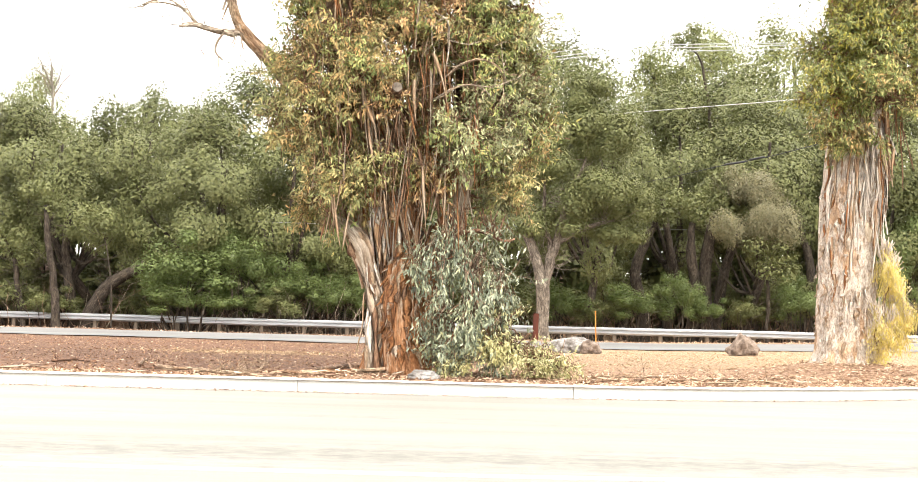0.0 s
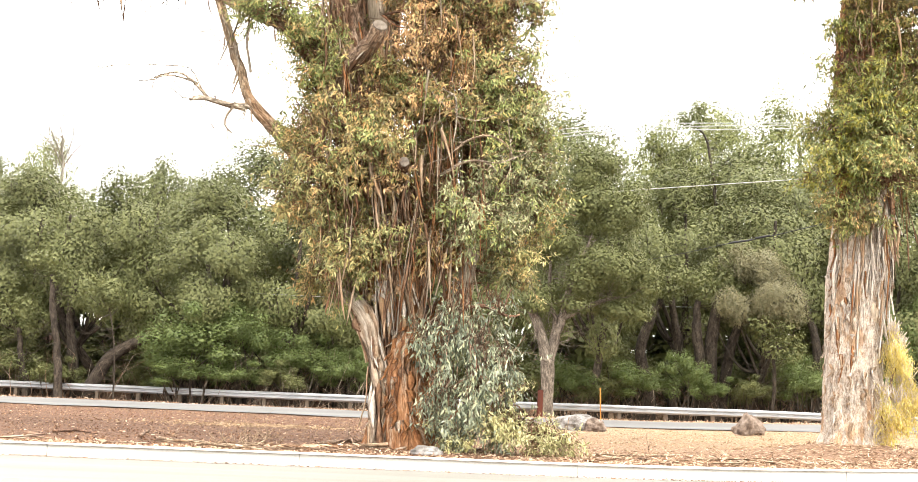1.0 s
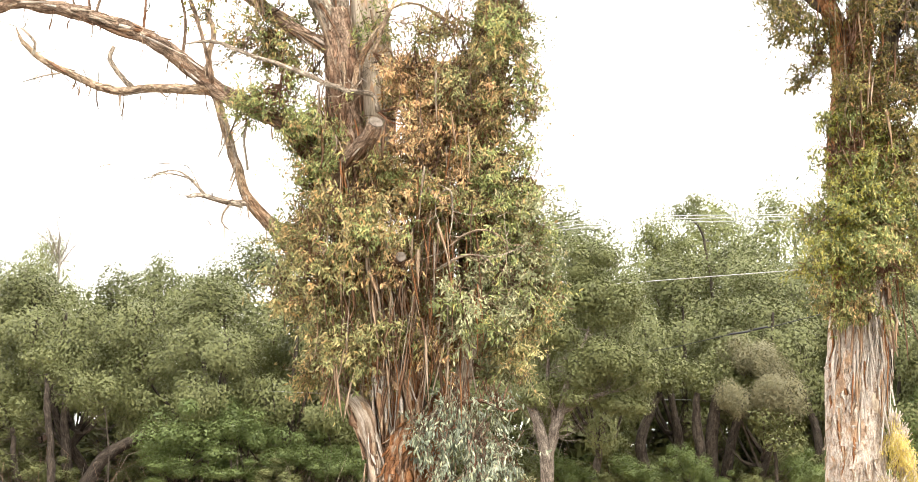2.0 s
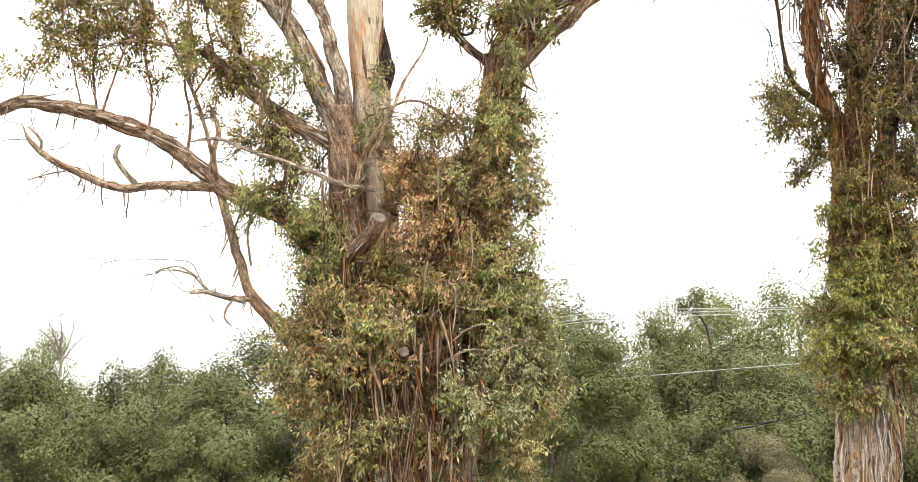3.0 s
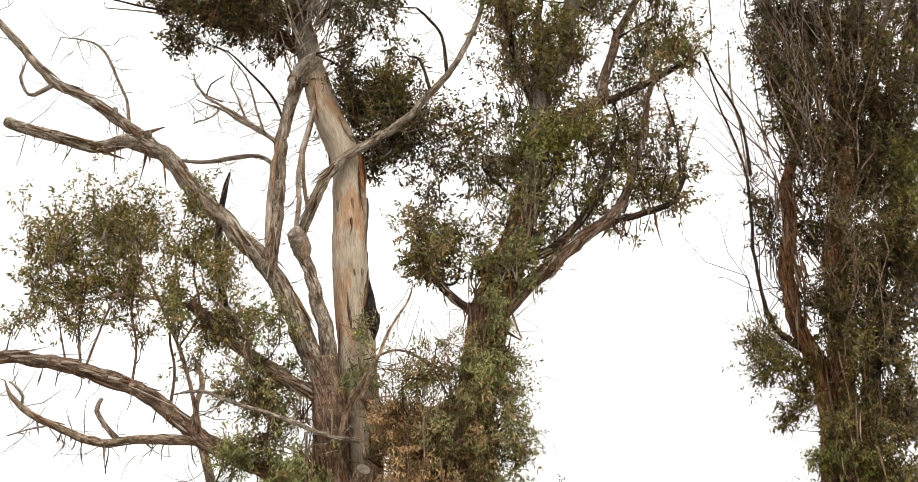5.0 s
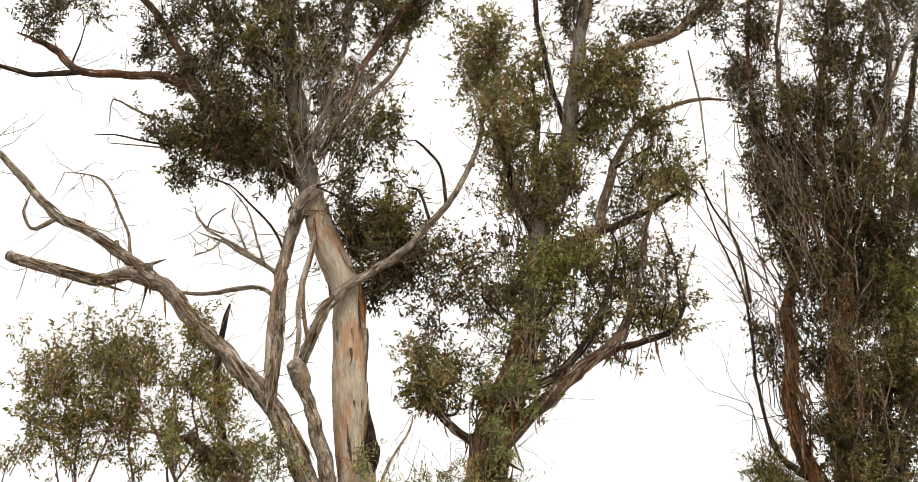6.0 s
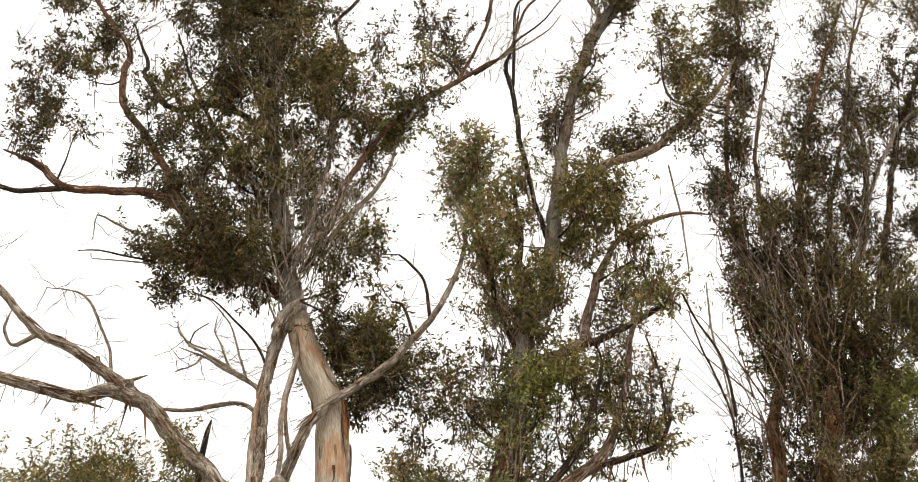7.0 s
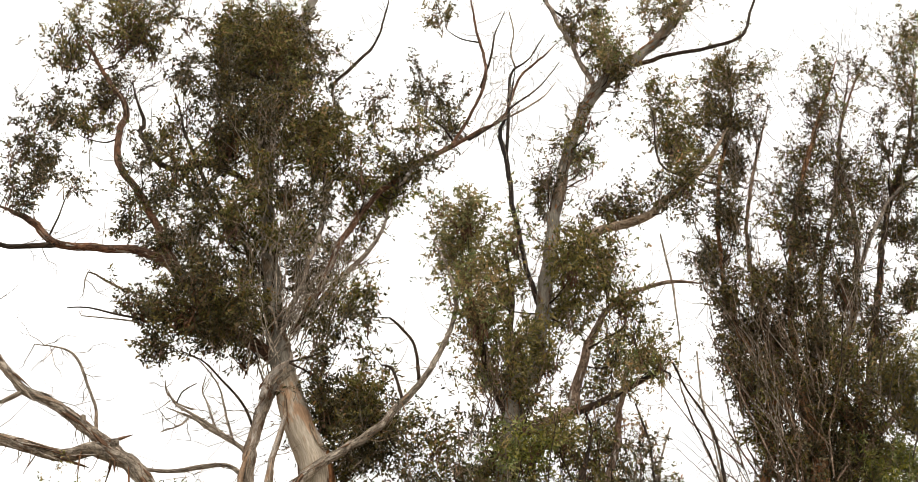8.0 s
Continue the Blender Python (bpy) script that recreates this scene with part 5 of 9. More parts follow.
limb("root_lobe", [(-0.47, 15.90, 1.44, 0.125), (-0.47, 15.80, 0.90, 0.139), (-0.44, 15.75, 0.44, 0.139), (-0.38, 15.70, 0.06, 0.184)], BARK_MAIN, tree, sides=20, rough=0.24)
limb("dead_limb", [(-1.12, 15.90, 1.82, 0.203), (-1.31, 15.80, 1.96, 0.140), (-1.50, 15.70, 2.05, 0.108), (-1.62, 15.65, 2.17, 0.077)], BARK_GREY, tree, rough=0.15)
clump((-1.89, 15.70, 3.46), (0.48, 0.46, 0.66), 70, LEAF_YELLOW, "hang", tree)
clump((-1.46, 15.40, 4.08), (0.61, 0.52, 0.69), 80, LEAF_OLIVE, "hang", tree)
clump((-0.76, 15.50, 3.57), (0.61, 0.52, 0.69), 18, LEAF_DRY, "hang", tree)
clump((-0.80, 15.70, 4.62), (0.78, 0.56, 0.62), 26, LEAF_DRY, "hang", tree)
clump((0.17, 15.60, 4.47), (0.58, 0.51, 0.70), 74, LEAF_GREEN, "hang", tree)
clump((0.54, 15.70, 3.64), (0.47, 0.47, 0.70), 80, LEAF_SAGE, "hang", tree)
clump((0.01, 15.40, 3.20), (0.57, 0.41, 0.46), 66, LEAF_SAGE, "hang", tree)
clump((-1.35, 15.50, 2.79), (0.46, 0.37, 0.46), 50, LEAF_YELLOW, "hang", tree)
clump((-0.66, 15.40, 2.84), (0.53, 0.33, 0.30), 20, LEAF_OLIVE, "hang", tree)
clump((0.69, 15.80, 2.80), (0.30, 0.27, 0.39), 36, LEAF_YELLOW, "hang", tree)
clump((-1.90, 16.00, 2.51), (0.32, 0.28, 0.39), 26, LEAF_OLIVE, "hang", tree)
clump((0.95, 15.90, 3.29), (0.24, 0.25, 0.39), 28, LEAF_GREEN, "hang", tree)
clump((-2.45, 16.00, 3.61), (0.32, 0.32, 0.47), 26, LEAF_YELLOW, "hang", tree)
clump((-2.11, 16.00, 5.49), (0.40, 0.39, 0.57), 30, LEAF_GREEN, "hang", tree)
clump((-1.95, 16.00, 4.91), (0.48, 0.45, 0.64), 40, LEAF_GREEN, "hang", tree)
clump((-0.65, 15.60, 5.08), (0.47, 0.47, 0.71), 36, LEAF_DRY, "hang", tree)
clump((-0.28, 15.80, 6.06), (0.49, 0.49, 0.73), 50, LEAF_YELLOW, "hang", tree)
clump((0.30, 15.80, 5.15), (0.56, 0.51, 0.72), 84, LEAF_GREEN, "hang", tree)
clump((0.62, 15.90, 4.69), (0.44, 0.43, 0.64), 70, LEAF_SAGE, "hang", tree)
clump((-0.87, 16.00, 6.54), (0.33, 0.33, 0.50), 16, LEAF_DRY, "hang", tree)
clump((0.37, 15.90, 6.27), (0.48, 0.49, 0.74), 85, LEAF_OLIVE, "hang", tree)
clump((0.44, 15.90, 7.32), (0.40, 0.36, 0.50), 55, LEAF_GREEN, "hang", tree)
clump((-0.05, 16.00, 6.73), (0.33, 0.33, 0.50), 24, LEAF_OLIVE, "hang", tree)
clump((-2.65, 15.80, 6.18), (0.61, 0.42, 0.45), 42, LEAF_GREEN, "hang", tree)
clump((-2.16, 16.00, 5.83), (0.49, 0.36, 0.41), 40, LEAF_GREEN, "hang", tree)
clump((-2.85, 16.20, 7.11), (0.59, 0.41, 0.42), 46, LEAF_OLIVE, "hang", tree)
clump((-3.07, 16.00, 5.98), (0.21, 0.21, 0.33), 12, LEAF_GREEN, "hang", tree)
clump((-1.42, 16.10, 7.46), (0.24, 0.30, 0.51), 22, LEAF_GREEN, "hang", tree)
clump((-0.85, 15.90, 6.43), (0.45, 0.44, 0.65), 34, LEAF_DRY, "hang", tree)
clump((-0.46, 15.80, 5.58), (0.44, 0.43, 0.64), 30, LEAF_DRY, "hang", tree)
clump((-0.62, 15.60, 4.79), (0.55, 0.44, 0.55), 28, LEAF_OLIVE, "hang", tree)
clump((0.81, 15.90, 4.15), (0.30, 0.39, 0.67), 30, LEAF_GREEN, "hang", tree)
clump((0.99, 15.90, 3.56), (0.24, 0.22, 0.31), 22, LEAF_SAGE, "hang", tree)
clump((-0.77, 15.90, 5.82), (0.41, 0.36, 0.49), 18, LEAF_DRY, "hang", tree)
clump((-1.26, 15.50, 4.72), (0.47, 0.37, 0.47), 40, LEAF_OLIVE, "hang", tree)
clump((-1.22, 15.40, 4.00), (0.61, 0.43, 0.46), 60, LEAF_OLIVE, "hang", tree)
clump((-0.39, 15.60, 2.59), (0.31, 0.23, 0.28), 10, LEAF_DRY, "hang", tree)
clump((0.50, 15.80, 2.56), (0.28, 0.21, 0.23), 14, LEAF_SAGE, "hang", tree)
clump((-1.51, 15.70, 2.34), (0.31, 0.25, 0.31), 20, LEAF_GREEN, "hang", tree)
clump((0.24, 15.50, 6.48), (0.32, 0.32, 0.48), 30, LEAF_OLIVE, "hang", tree)
clump((0.35, 15.50, 7.25), (0.33, 0.33, 0.49), 26, LEAF_GREEN, "hang", tree)
clump((0.47, 15.60, 8.05), (0.33, 0.27, 0.33), 18, LEAF_GREEN, "hang", tree)
clump((0.71, 15.50, 8.90), (0.34, 0.31, 0.42), 24, LEAF_GREEN, "crown", tree)
clump((1.03, 15.50, 9.98), (0.31, 0.37, 0.61), 10, LEAF_GREEN, "crown", tree)
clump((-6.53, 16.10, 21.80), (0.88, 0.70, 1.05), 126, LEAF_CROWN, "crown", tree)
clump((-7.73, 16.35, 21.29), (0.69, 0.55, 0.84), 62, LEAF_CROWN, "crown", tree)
clump((-6.73, 16.35, 19.99), (0.66, 0.53, 0.79), 52, LEAF_SHADED, "crown", tree)
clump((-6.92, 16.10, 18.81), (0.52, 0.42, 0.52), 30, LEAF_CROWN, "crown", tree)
clump((-6.06, 16.35, 21.73), (0.28, 0.40, 1.06), 17, LEAF_SHADED, "crown", tree)
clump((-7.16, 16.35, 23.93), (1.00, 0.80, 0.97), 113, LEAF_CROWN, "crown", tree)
clump((-5.62, 16.35, 23.87), (0.53, 0.43, 0.79), 18, LEAF_SHADED, "crown", tree)
clump((-7.34, 15.50, 18.47), (0.39, 0.40, 0.58), 24, LEAF_SHADED, "crown", tree)
clump((-7.88, 15.75, 17.91), (0.45, 0.40, 0.83), 27, LEAF_SHADED, "crown", tree)
clump((-7.52, 16.10, 17.64), (0.50, 0.40, 0.82), 36, LEAF_SHADED, "crown", tree)
clump((-7.62, 15.75, 16.36), (0.48, 0.40, 0.51), 24, LEAF_SHADED, "crown", tree)
clump((-6.73, 15.75, 16.68), (0.43, 0.40, 0.39), 9, LEAF_SHADED, "crown", tree)
clump((-5.21, 16.10, 20.48), (0.43, 0.40, 0.75), 30, LEAF_SHADED, "crown", tree)
clump((-5.07, 16.35, 19.31), (0.36, 0.40, 0.62), 16, LEAF_SHADED, "crown", tree)
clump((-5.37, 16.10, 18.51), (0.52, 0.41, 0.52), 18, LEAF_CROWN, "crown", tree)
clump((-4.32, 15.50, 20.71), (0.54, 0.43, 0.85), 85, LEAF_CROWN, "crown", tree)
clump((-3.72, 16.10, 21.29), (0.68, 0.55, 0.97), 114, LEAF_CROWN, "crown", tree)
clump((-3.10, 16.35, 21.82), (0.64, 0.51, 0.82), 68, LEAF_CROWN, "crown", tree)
clump((-4.15, 15.50, 19.42), (0.52, 0.42, 0.87), 93, LEAF_SHADED, "crown", tree)
clump((-3.44, 16.10, 19.78), (0.48, 0.40, 0.97), 63, LEAF_SHADED, "crown", tree)
clump((-2.65, 15.75, 19.94), (0.47, 0.40, 0.99), 41, LEAF_SHADED, "crown", tree)
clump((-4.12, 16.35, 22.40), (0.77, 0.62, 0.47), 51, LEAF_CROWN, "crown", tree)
clump((-3.87, 15.50, 18.06), (0.56, 0.45, 0.88), 90, LEAF_SHADED, "crown", tree)
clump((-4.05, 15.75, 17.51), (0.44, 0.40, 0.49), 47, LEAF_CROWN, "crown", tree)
clump((-3.43, 16.35, 18.32), (0.46, 0.40, 0.74), 38, LEAF_SHADED, "crown", tree)
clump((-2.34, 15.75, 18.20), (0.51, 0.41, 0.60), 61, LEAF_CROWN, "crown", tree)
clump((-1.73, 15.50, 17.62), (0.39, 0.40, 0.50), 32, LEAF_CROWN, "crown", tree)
clump((-2.88, 16.35, 18.67), (0.47, 0.40, 0.61), 36, LEAF_SHADED, "crown", tree)
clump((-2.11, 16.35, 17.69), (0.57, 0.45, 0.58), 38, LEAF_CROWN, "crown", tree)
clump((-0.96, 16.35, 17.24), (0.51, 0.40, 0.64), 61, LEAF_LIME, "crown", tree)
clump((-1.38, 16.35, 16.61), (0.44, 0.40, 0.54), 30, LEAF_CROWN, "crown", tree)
clump((-0.61, 15.75, 16.96), (0.33, 0.40, 0.35), 17, LEAF_SHADED, "crown", tree)
clump((-1.28, 16.10, 19.48), (0.36, 0.40, 0.73), 15, LEAF_SHADED, "crown", tree)
clump((-1.13, 16.35, 18.54), (0.35, 0.40, 0.46), 8, LEAF_SHADED, "crown", tree)
clump((-0.21, 16.10, 19.68), (0.48, 0.40, 0.74), 34, LEAF_SHADED, "crown", tree)
clump((0.15, 16.35, 19.09), (0.41, 0.40, 0.63), 32, LEAF_SHADED, "crown", tree)
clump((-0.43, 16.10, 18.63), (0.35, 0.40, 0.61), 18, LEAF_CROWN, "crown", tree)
clump((-0.50, 15.50, 17.02), (0.43, 0.40, 0.42), 23, LEAF_SHADED, "crown", tree)
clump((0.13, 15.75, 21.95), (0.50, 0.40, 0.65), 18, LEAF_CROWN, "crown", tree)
clump((-5.30, 16.10, 16.75), (0.55, 0.44, 0.67), 38, LEAF_SHADED, "crown", tree)
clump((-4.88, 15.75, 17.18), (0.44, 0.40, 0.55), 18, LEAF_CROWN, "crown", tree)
clump((-5.55, 16.10, 16.29), (0.32, 0.40, 0.52), 20, LEAF_SHADED, "crown", tree)
clump((-4.36, 15.75, 15.84), (0.63, 0.50, 0.76), 68, LEAF_SHADED, "crown", tree)
clump((-4.95, 16.35, 15.66), (0.64, 0.51, 0.50), 45, LEAF_SHADED, "crown", tree)
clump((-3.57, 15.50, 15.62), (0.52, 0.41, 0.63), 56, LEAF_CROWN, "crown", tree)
clump((-3.36, 16.10, 15.05), (0.47, 0.40, 0.61), 51, LEAF_SHADED, "crown", tree)
clump((-3.92, 15.50, 14.39), (0.60, 0.48, 0.58), 68, LEAF_SHADED, "crown", tree)
clump((-4.08, 15.50, 13.50), (0.77, 0.62, 0.38), 84, LEAF_SHADED, "crown", tree)
clump((-5.04, 16.10, 14.02), (0.40, 0.40, 0.34), 32, LEAF_SHADED, "crown", tree)
clump((-4.52, 15.75, 13.02), (0.34, 0.40, 0.37), 23, LEAF_SHADED, "crown", tree)
clump((-3.50, 15.75, 13.21), (0.48, 0.40, 0.33), 34, LEAF_SHADED, "crown", tree)
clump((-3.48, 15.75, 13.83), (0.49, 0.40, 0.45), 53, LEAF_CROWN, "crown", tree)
clump((-3.17, 16.35, 13.18), (0.25, 0.40, 0.33), 11, LEAF_SHADED, "crown", tree)
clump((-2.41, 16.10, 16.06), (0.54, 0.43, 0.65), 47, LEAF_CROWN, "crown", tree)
clump((-1.98, 15.75, 16.33), (0.43, 0.40, 0.53), 24, LEAF_SHADED, "crown", tree)
clump((-2.35, 16.35, 15.14), (0.53, 0.42, 0.62), 47, LEAF_SHADED, "crown", tree)
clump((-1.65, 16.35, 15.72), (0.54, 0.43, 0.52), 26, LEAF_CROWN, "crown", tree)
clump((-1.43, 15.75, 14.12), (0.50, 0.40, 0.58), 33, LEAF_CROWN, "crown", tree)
clump((-1.74, 15.50, 13.17), (0.48, 0.40, 0.43), 26, LEAF_SHADED, "crown", tree)
clump((-1.08, 15.50, 13.36), (0.29, 0.40, 0.33), 8, LEAF_SHADED, "crown", tree)
clump((-1.83, 15.50, 12.46), (0.28, 0.40, 0.31), 10, LEAF_SHADED, "crown", tree)
clump((-1.70, 16.10, 12.09), (0.42, 0.40, 0.61), 81, LEAF_SHADED, "crown", tree)
clump((-1.14, 16.10, 12.21), (0.47, 0.40, 0.62), 85, LEAF_CROWN, "crown", tree)
clump((-1.28, 16.10, 11.32), (0.64, 0.51, 0.49), 92, LEAF_SHADED, "crown", tree)
clump((-1.78, 16.35, 11.10), (0.28, 0.40, 0.39), 27, LEAF_SHADED, "crown", tree)
clump((-0.76, 16.35, 11.93), (0.24, 0.40, 0.46), 15, LEAF_CROWN, "crown", tree)
clump((0.01, 16.10, 11.34), (0.41, 0.40, 0.39), 19, LEAF_CROWN, "crown", tree)
clump((-0.35, 16.10, 10.91), (0.36, 0.40, 0.29), 12, LEAF_SHADED, "crown", tree)
clump((0.36, 15.50, 10.66), (0.26, 0.40, 0.28), 8, LEAF_SHADED, "crown", tree)
clump((0.58, 15.75, 15.94), (0.48, 0.40, 0.52), 54, LEAF_YELLOW, "crown", tree)
clump((0.33, 16.35, 15.90), (0.38, 0.40, 0.46), 28, LEAF_YELLOW, "crown", tree)
clump((0.49, 16.35, 15.34), (0.42, 0.40, 0.63), 45, LEAF_OLIVE, "crown", tree)
clump((0.75, 15.50, 13.64), (0.39, 0.40, 0.67), 63, LEAF_OLIVE, "crown", tree)
clump((1.18, 15.75, 14.56), (0.36, 0.40, 0.72), 39, LEAF_YELLOW2, "crown", tree)
clump((1.42, 15.75, 15.53), (0.26, 0.40, 0.51), 15, LEAF_OLIVE, "crown", tree)
clump((0.86, 16.10, 12.94), (0.49, 0.40, 0.65), 35, LEAF_OLIVE, "crown", tree)
clump((1.23, 15.50, 13.10), (0.38, 0.40, 0.65), 28, LEAF_YELLOW2, "crown", tree)
clump((1.49, 15.75, 12.23), (0.42, 0.40, 0.51), 26, LEAF_CROWN, "crown", tree)
clump((1.91, 15.75, 12.94), (0.43, 0.40, 0.54), 26, LEAF_YELLOW2, "crown", tree)
clump((2.33, 15.50, 14.64), (0.45, 0.40, 0.48), 54, LEAF_YELLOW2, "crown", tree)
clump((2.80, 16.35, 14.96), (0.37, 0.40, 0.49), 32, LEAF_YELLOW2, "crown", tree)
clump((2.25, 16.10, 14.08), (0.35, 0.40, 0.47), 26, LEAF_YELLOW2, "crown", tree)
clump((3.00, 15.50, 14.78), (0.41, 0.40, 0.42), 26, LEAF_CROWN, "crown", tree)
clump((2.78, 16.35, 16.10), (0.33, 0.40, 0.33), 14, LEAF_CROWN, "crown", tree)
clump((3.45, 16.10, 16.63), (0.38, 0.40, 0.45), 35, LEAF_SHADED, "crown", tree)
clump((3.11, 15.50, 13.74), (0.39, 0.40, 0.45), 24, LEAF_CROWN, "crown", tree)
clump((2.95, 16.10, 13.34), (0.40, 0.40, 0.44), 21, LEAF_OLIVE, "crown", tree)
clump((3.46, 15.75, 12.96), (0.43, 0.40, 0.38), 21, LEAF_YELLOW2, "crown", tree)
clump((3.12, 15.75, 12.49), (0.38, 0.40, 0.37), 16, LEAF_OLIVE, "crown", tree)
clump((3.73, 15.75, 12.82), (0.19, 0.40, 0.27), 5, LEAF_YELLOW2, "crown", tree)
clump((2.64, 16.35, 12.79), (0.34, 0.40, 0.38), 9, LEAF_CROWN, "crown", tree)
clump((1.42, 15.50, 10.88), (0.53, 0.42, 0.38), 41, LEAF_LIME, "crown", tree)
clump((1.12, 16.35, 11.03), (0.46, 0.40, 0.29), 26, LEAF_LIME, "crown", tree)
clump((1.97, 15.50, 11.14), (0.40, 0.40, 0.31), 20, LEAF_YELLOW2, "crown", tree)
clump((2.42, 16.35, 11.20), (0.56, 0.45, 0.39), 28, LEAF_CROWN, "crown", tree)
clump((2.95, 16.35, 11.92), (0.33, 0.40, 0.41), 9, LEAF_CROWN, "crown", tree)
clump((0.54, 15.50, 11.34), (0.36, 0.40, 0.48), 15, LEAF_SHADED, "crown", tree)
clump((0.80, 16.35, 11.13), (0.37, 0.40, 0.39), 15, LEAF_CROWN, "crown", tree)
clump((3.08, 15.50, 10.54), (0.35, 0.40, 0.37), 12, LEAF_SHADED, "crown", tree)
clump((2.03, 15.75, 17.18), (0.28, 0.40, 0.56), 15, LEAF_SHADED, "crown", tree)
clump((2.73, 16.10, 18.03), (0.25, 0.40, 0.66), 11, LEAF_SHADED, "crown", tree)
clump((2.02, 16.10, 16.60), (0.24, 0.40, 0.41), 10, LEAF_SHADED, "crown", tree)
clump((2.92, 15.50, 18.39), (0.17, 0.40, 0.38), 5, LEAF_SHADED, "crown", tree)
clump((3.50, 15.50, 20.55), (0.54, 0.43, 0.77), 46, LEAF_OLIVE, "crown", tree)
clump((3.40, 15.75, 21.94), (0.44, 0.40, 0.65), 23, LEAF_CROWN, "crown", tree)
clump((2.87, 16.35, 22.61), (0.33, 0.40, 0.86), 15, LEAF_SHADED, "crown", tree)
clump((3.66, 15.75, 19.92), (0.36, 0.40, 0.43), 23, LEAF_SHADED, "crown", tree)
clump((4.76, 16.10, 22.34), (0.51, 0.41, 0.74), 18, LEAF_OLIVE, "crown", tree)
clump((5.01, 15.50, 21.97), (0.50, 0.40, 0.55), 23, LEAF_CROWN, "crown", tree)
clump((3.37, 16.35, 24.15), (0.81, 0.65, 0.83), 45, LEAF_CROWN, "crown", tree)
clump((5.16, 16.35, 24.32), (0.82, 0.65, 0.82), 45, LEAF_CROWN, "crown", tree)
clump((4.61, 15.75, 17.08), (0.39, 0.40, 0.55), 32, LEAF_CROWN, "crown", tree)
clump((4.75, 16.35, 18.76), (0.59, 0.47, 0.76), 47, LEAF_CROWN, "crown", tree)
clump((4.22, 15.75, 19.04), (0.41, 0.40, 0.62), 24, LEAF_CROWN, "crown", tree)
clump((4.17, 15.75, 16.61), (0.33, 0.40, 0.38), 16, LEAF_SHADED, "crown", tree)
clump((-1.40, 15.70, 7.84), (0.12, 0.18, 0.33), 6, LEAF_GREEN, "hang", tree)
clump((-6.01, 15.86, 9.42), (0.53, 0.47, 0.55), 30, LEAF_AIRY, "airy", tree)
clump((-5.39, 15.97, 9.83), (0.53, 0.48, 0.52), 32, LEAF_AIRY, "airy", tree)
clump((-4.83, 16.36, 9.95), (0.55, 0.49, 0.58), 32, LEAF_AIRY, "airy", tree)
clump((-4.04, 16.21, 9.62), (0.45, 0.40, 0.57), 24, LEAF_AIRY, "airy", tree)
clump((-3.51, 15.87, 8.86), (0.35, 0.31, 0.45), 18, LEAF_AIRY, "airy", tree)
clump((-5.72, 16.10, 8.71), (0.52, 0.47, 0.45), 24, LEAF_AIRY, "airy", tree)
clump((-4.95, 16.14, 8.79), (0.53, 0.47, 0.50), 26, LEAF_AIRY, "airy", tree)
clump((-4.17, 15.91, 8.49), (0.43, 0.39, 0.45), 20, LEAF_AIRY, "airy", tree)
clump((-6.43, 16.31, 8.90), (0.35, 0.32, 0.46), 14, LEAF_AIRY, "airy", tree)
clump((-6.45, 15.88, 8.00), (0.27, 0.30, 0.26), 8, LEAF_AIRY, "airy", tree)
clump((-3.56, 16.07, 8.01), (0.34, 0.31, 0.44), 14, LEAF_AIRY, "airy", tree)
clump((-6.47, 16.16, 9.47), (0.31, 0.30, 0.42), 12, LEAF_AIRY, "airy", tree)
clump((-5.10, 16.10, 9.35), (0.62, 0.56, 0.47), 24, LEAF_AIRY, "airy", tree)
clump((-5.59, 16.21, 8.14), (0.43, 0.39, 0.36), 10, LEAF_AIRY, "airy", tree)
clump((-4.66, 16.32, 8.10), (0.44, 0.39, 0.36), 10, LEAF_AIRY, "airy", tree)
clump((-3.23, 16.47, 8.47), (0.35, 0.32, 0.46), 14, LEAF_AIRY, "airy", tree)
clump((-4.09, 16.00, 10.11), (0.36, 0.32, 0.34), 10, LEAF_AIRY, "airy", tree)
clump((-0.44, 16.00, 9.21), (0.52, 0.45, 0.61), 40, LEAF_CROWN, "crown", tree)
clump((0.60, 15.90, 9.08), (0.78, 0.55, 0.60), 32, LEAF_CROWN, "crown", tree)
clump((1.48, 16.00, 9.72), (0.79, 0.53, 0.53), 18, LEAF_CROWN, "crown", tree)
clump((1.19, 15.90, 10.41), (0.54, 0.54, 0.81), 25, LEAF_GREEN, "crown", tree)
clump((2.10, 16.00, 10.47), (0.81, 0.58, 0.63), 21, LEAF_YELLOW2, "crown", tree)
clump((2.92, 16.00, 10.58), (0.63, 0.47, 0.54), 18, LEAF_CROWN, "crown", tree)
clump((-0.41, 16.00, 9.44), (0.53, 0.42, 0.53), 37, LEAF_OLIVE, "crown", tree)
clump((0.21, 16.10, 10.73), (0.64, 0.47, 0.55), 25, LEAF_CROWN, "crown", tree)
clump((-0.43, 16.10, 10.62), (0.36, 0.36, 0.55), 14, LEAF_SHADED, "crown", tree)
clump((3.26, 16.00, 10.17), (0.36, 0.25, 0.27), 9, LEAF_OLIVE, "crown", tree)
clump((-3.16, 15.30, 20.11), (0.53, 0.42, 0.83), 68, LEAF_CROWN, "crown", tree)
clump((-3.18, 15.30, 18.02), (0.44, 0.40, 0.88), 45, LEAF_SHADED, "crown", tree)
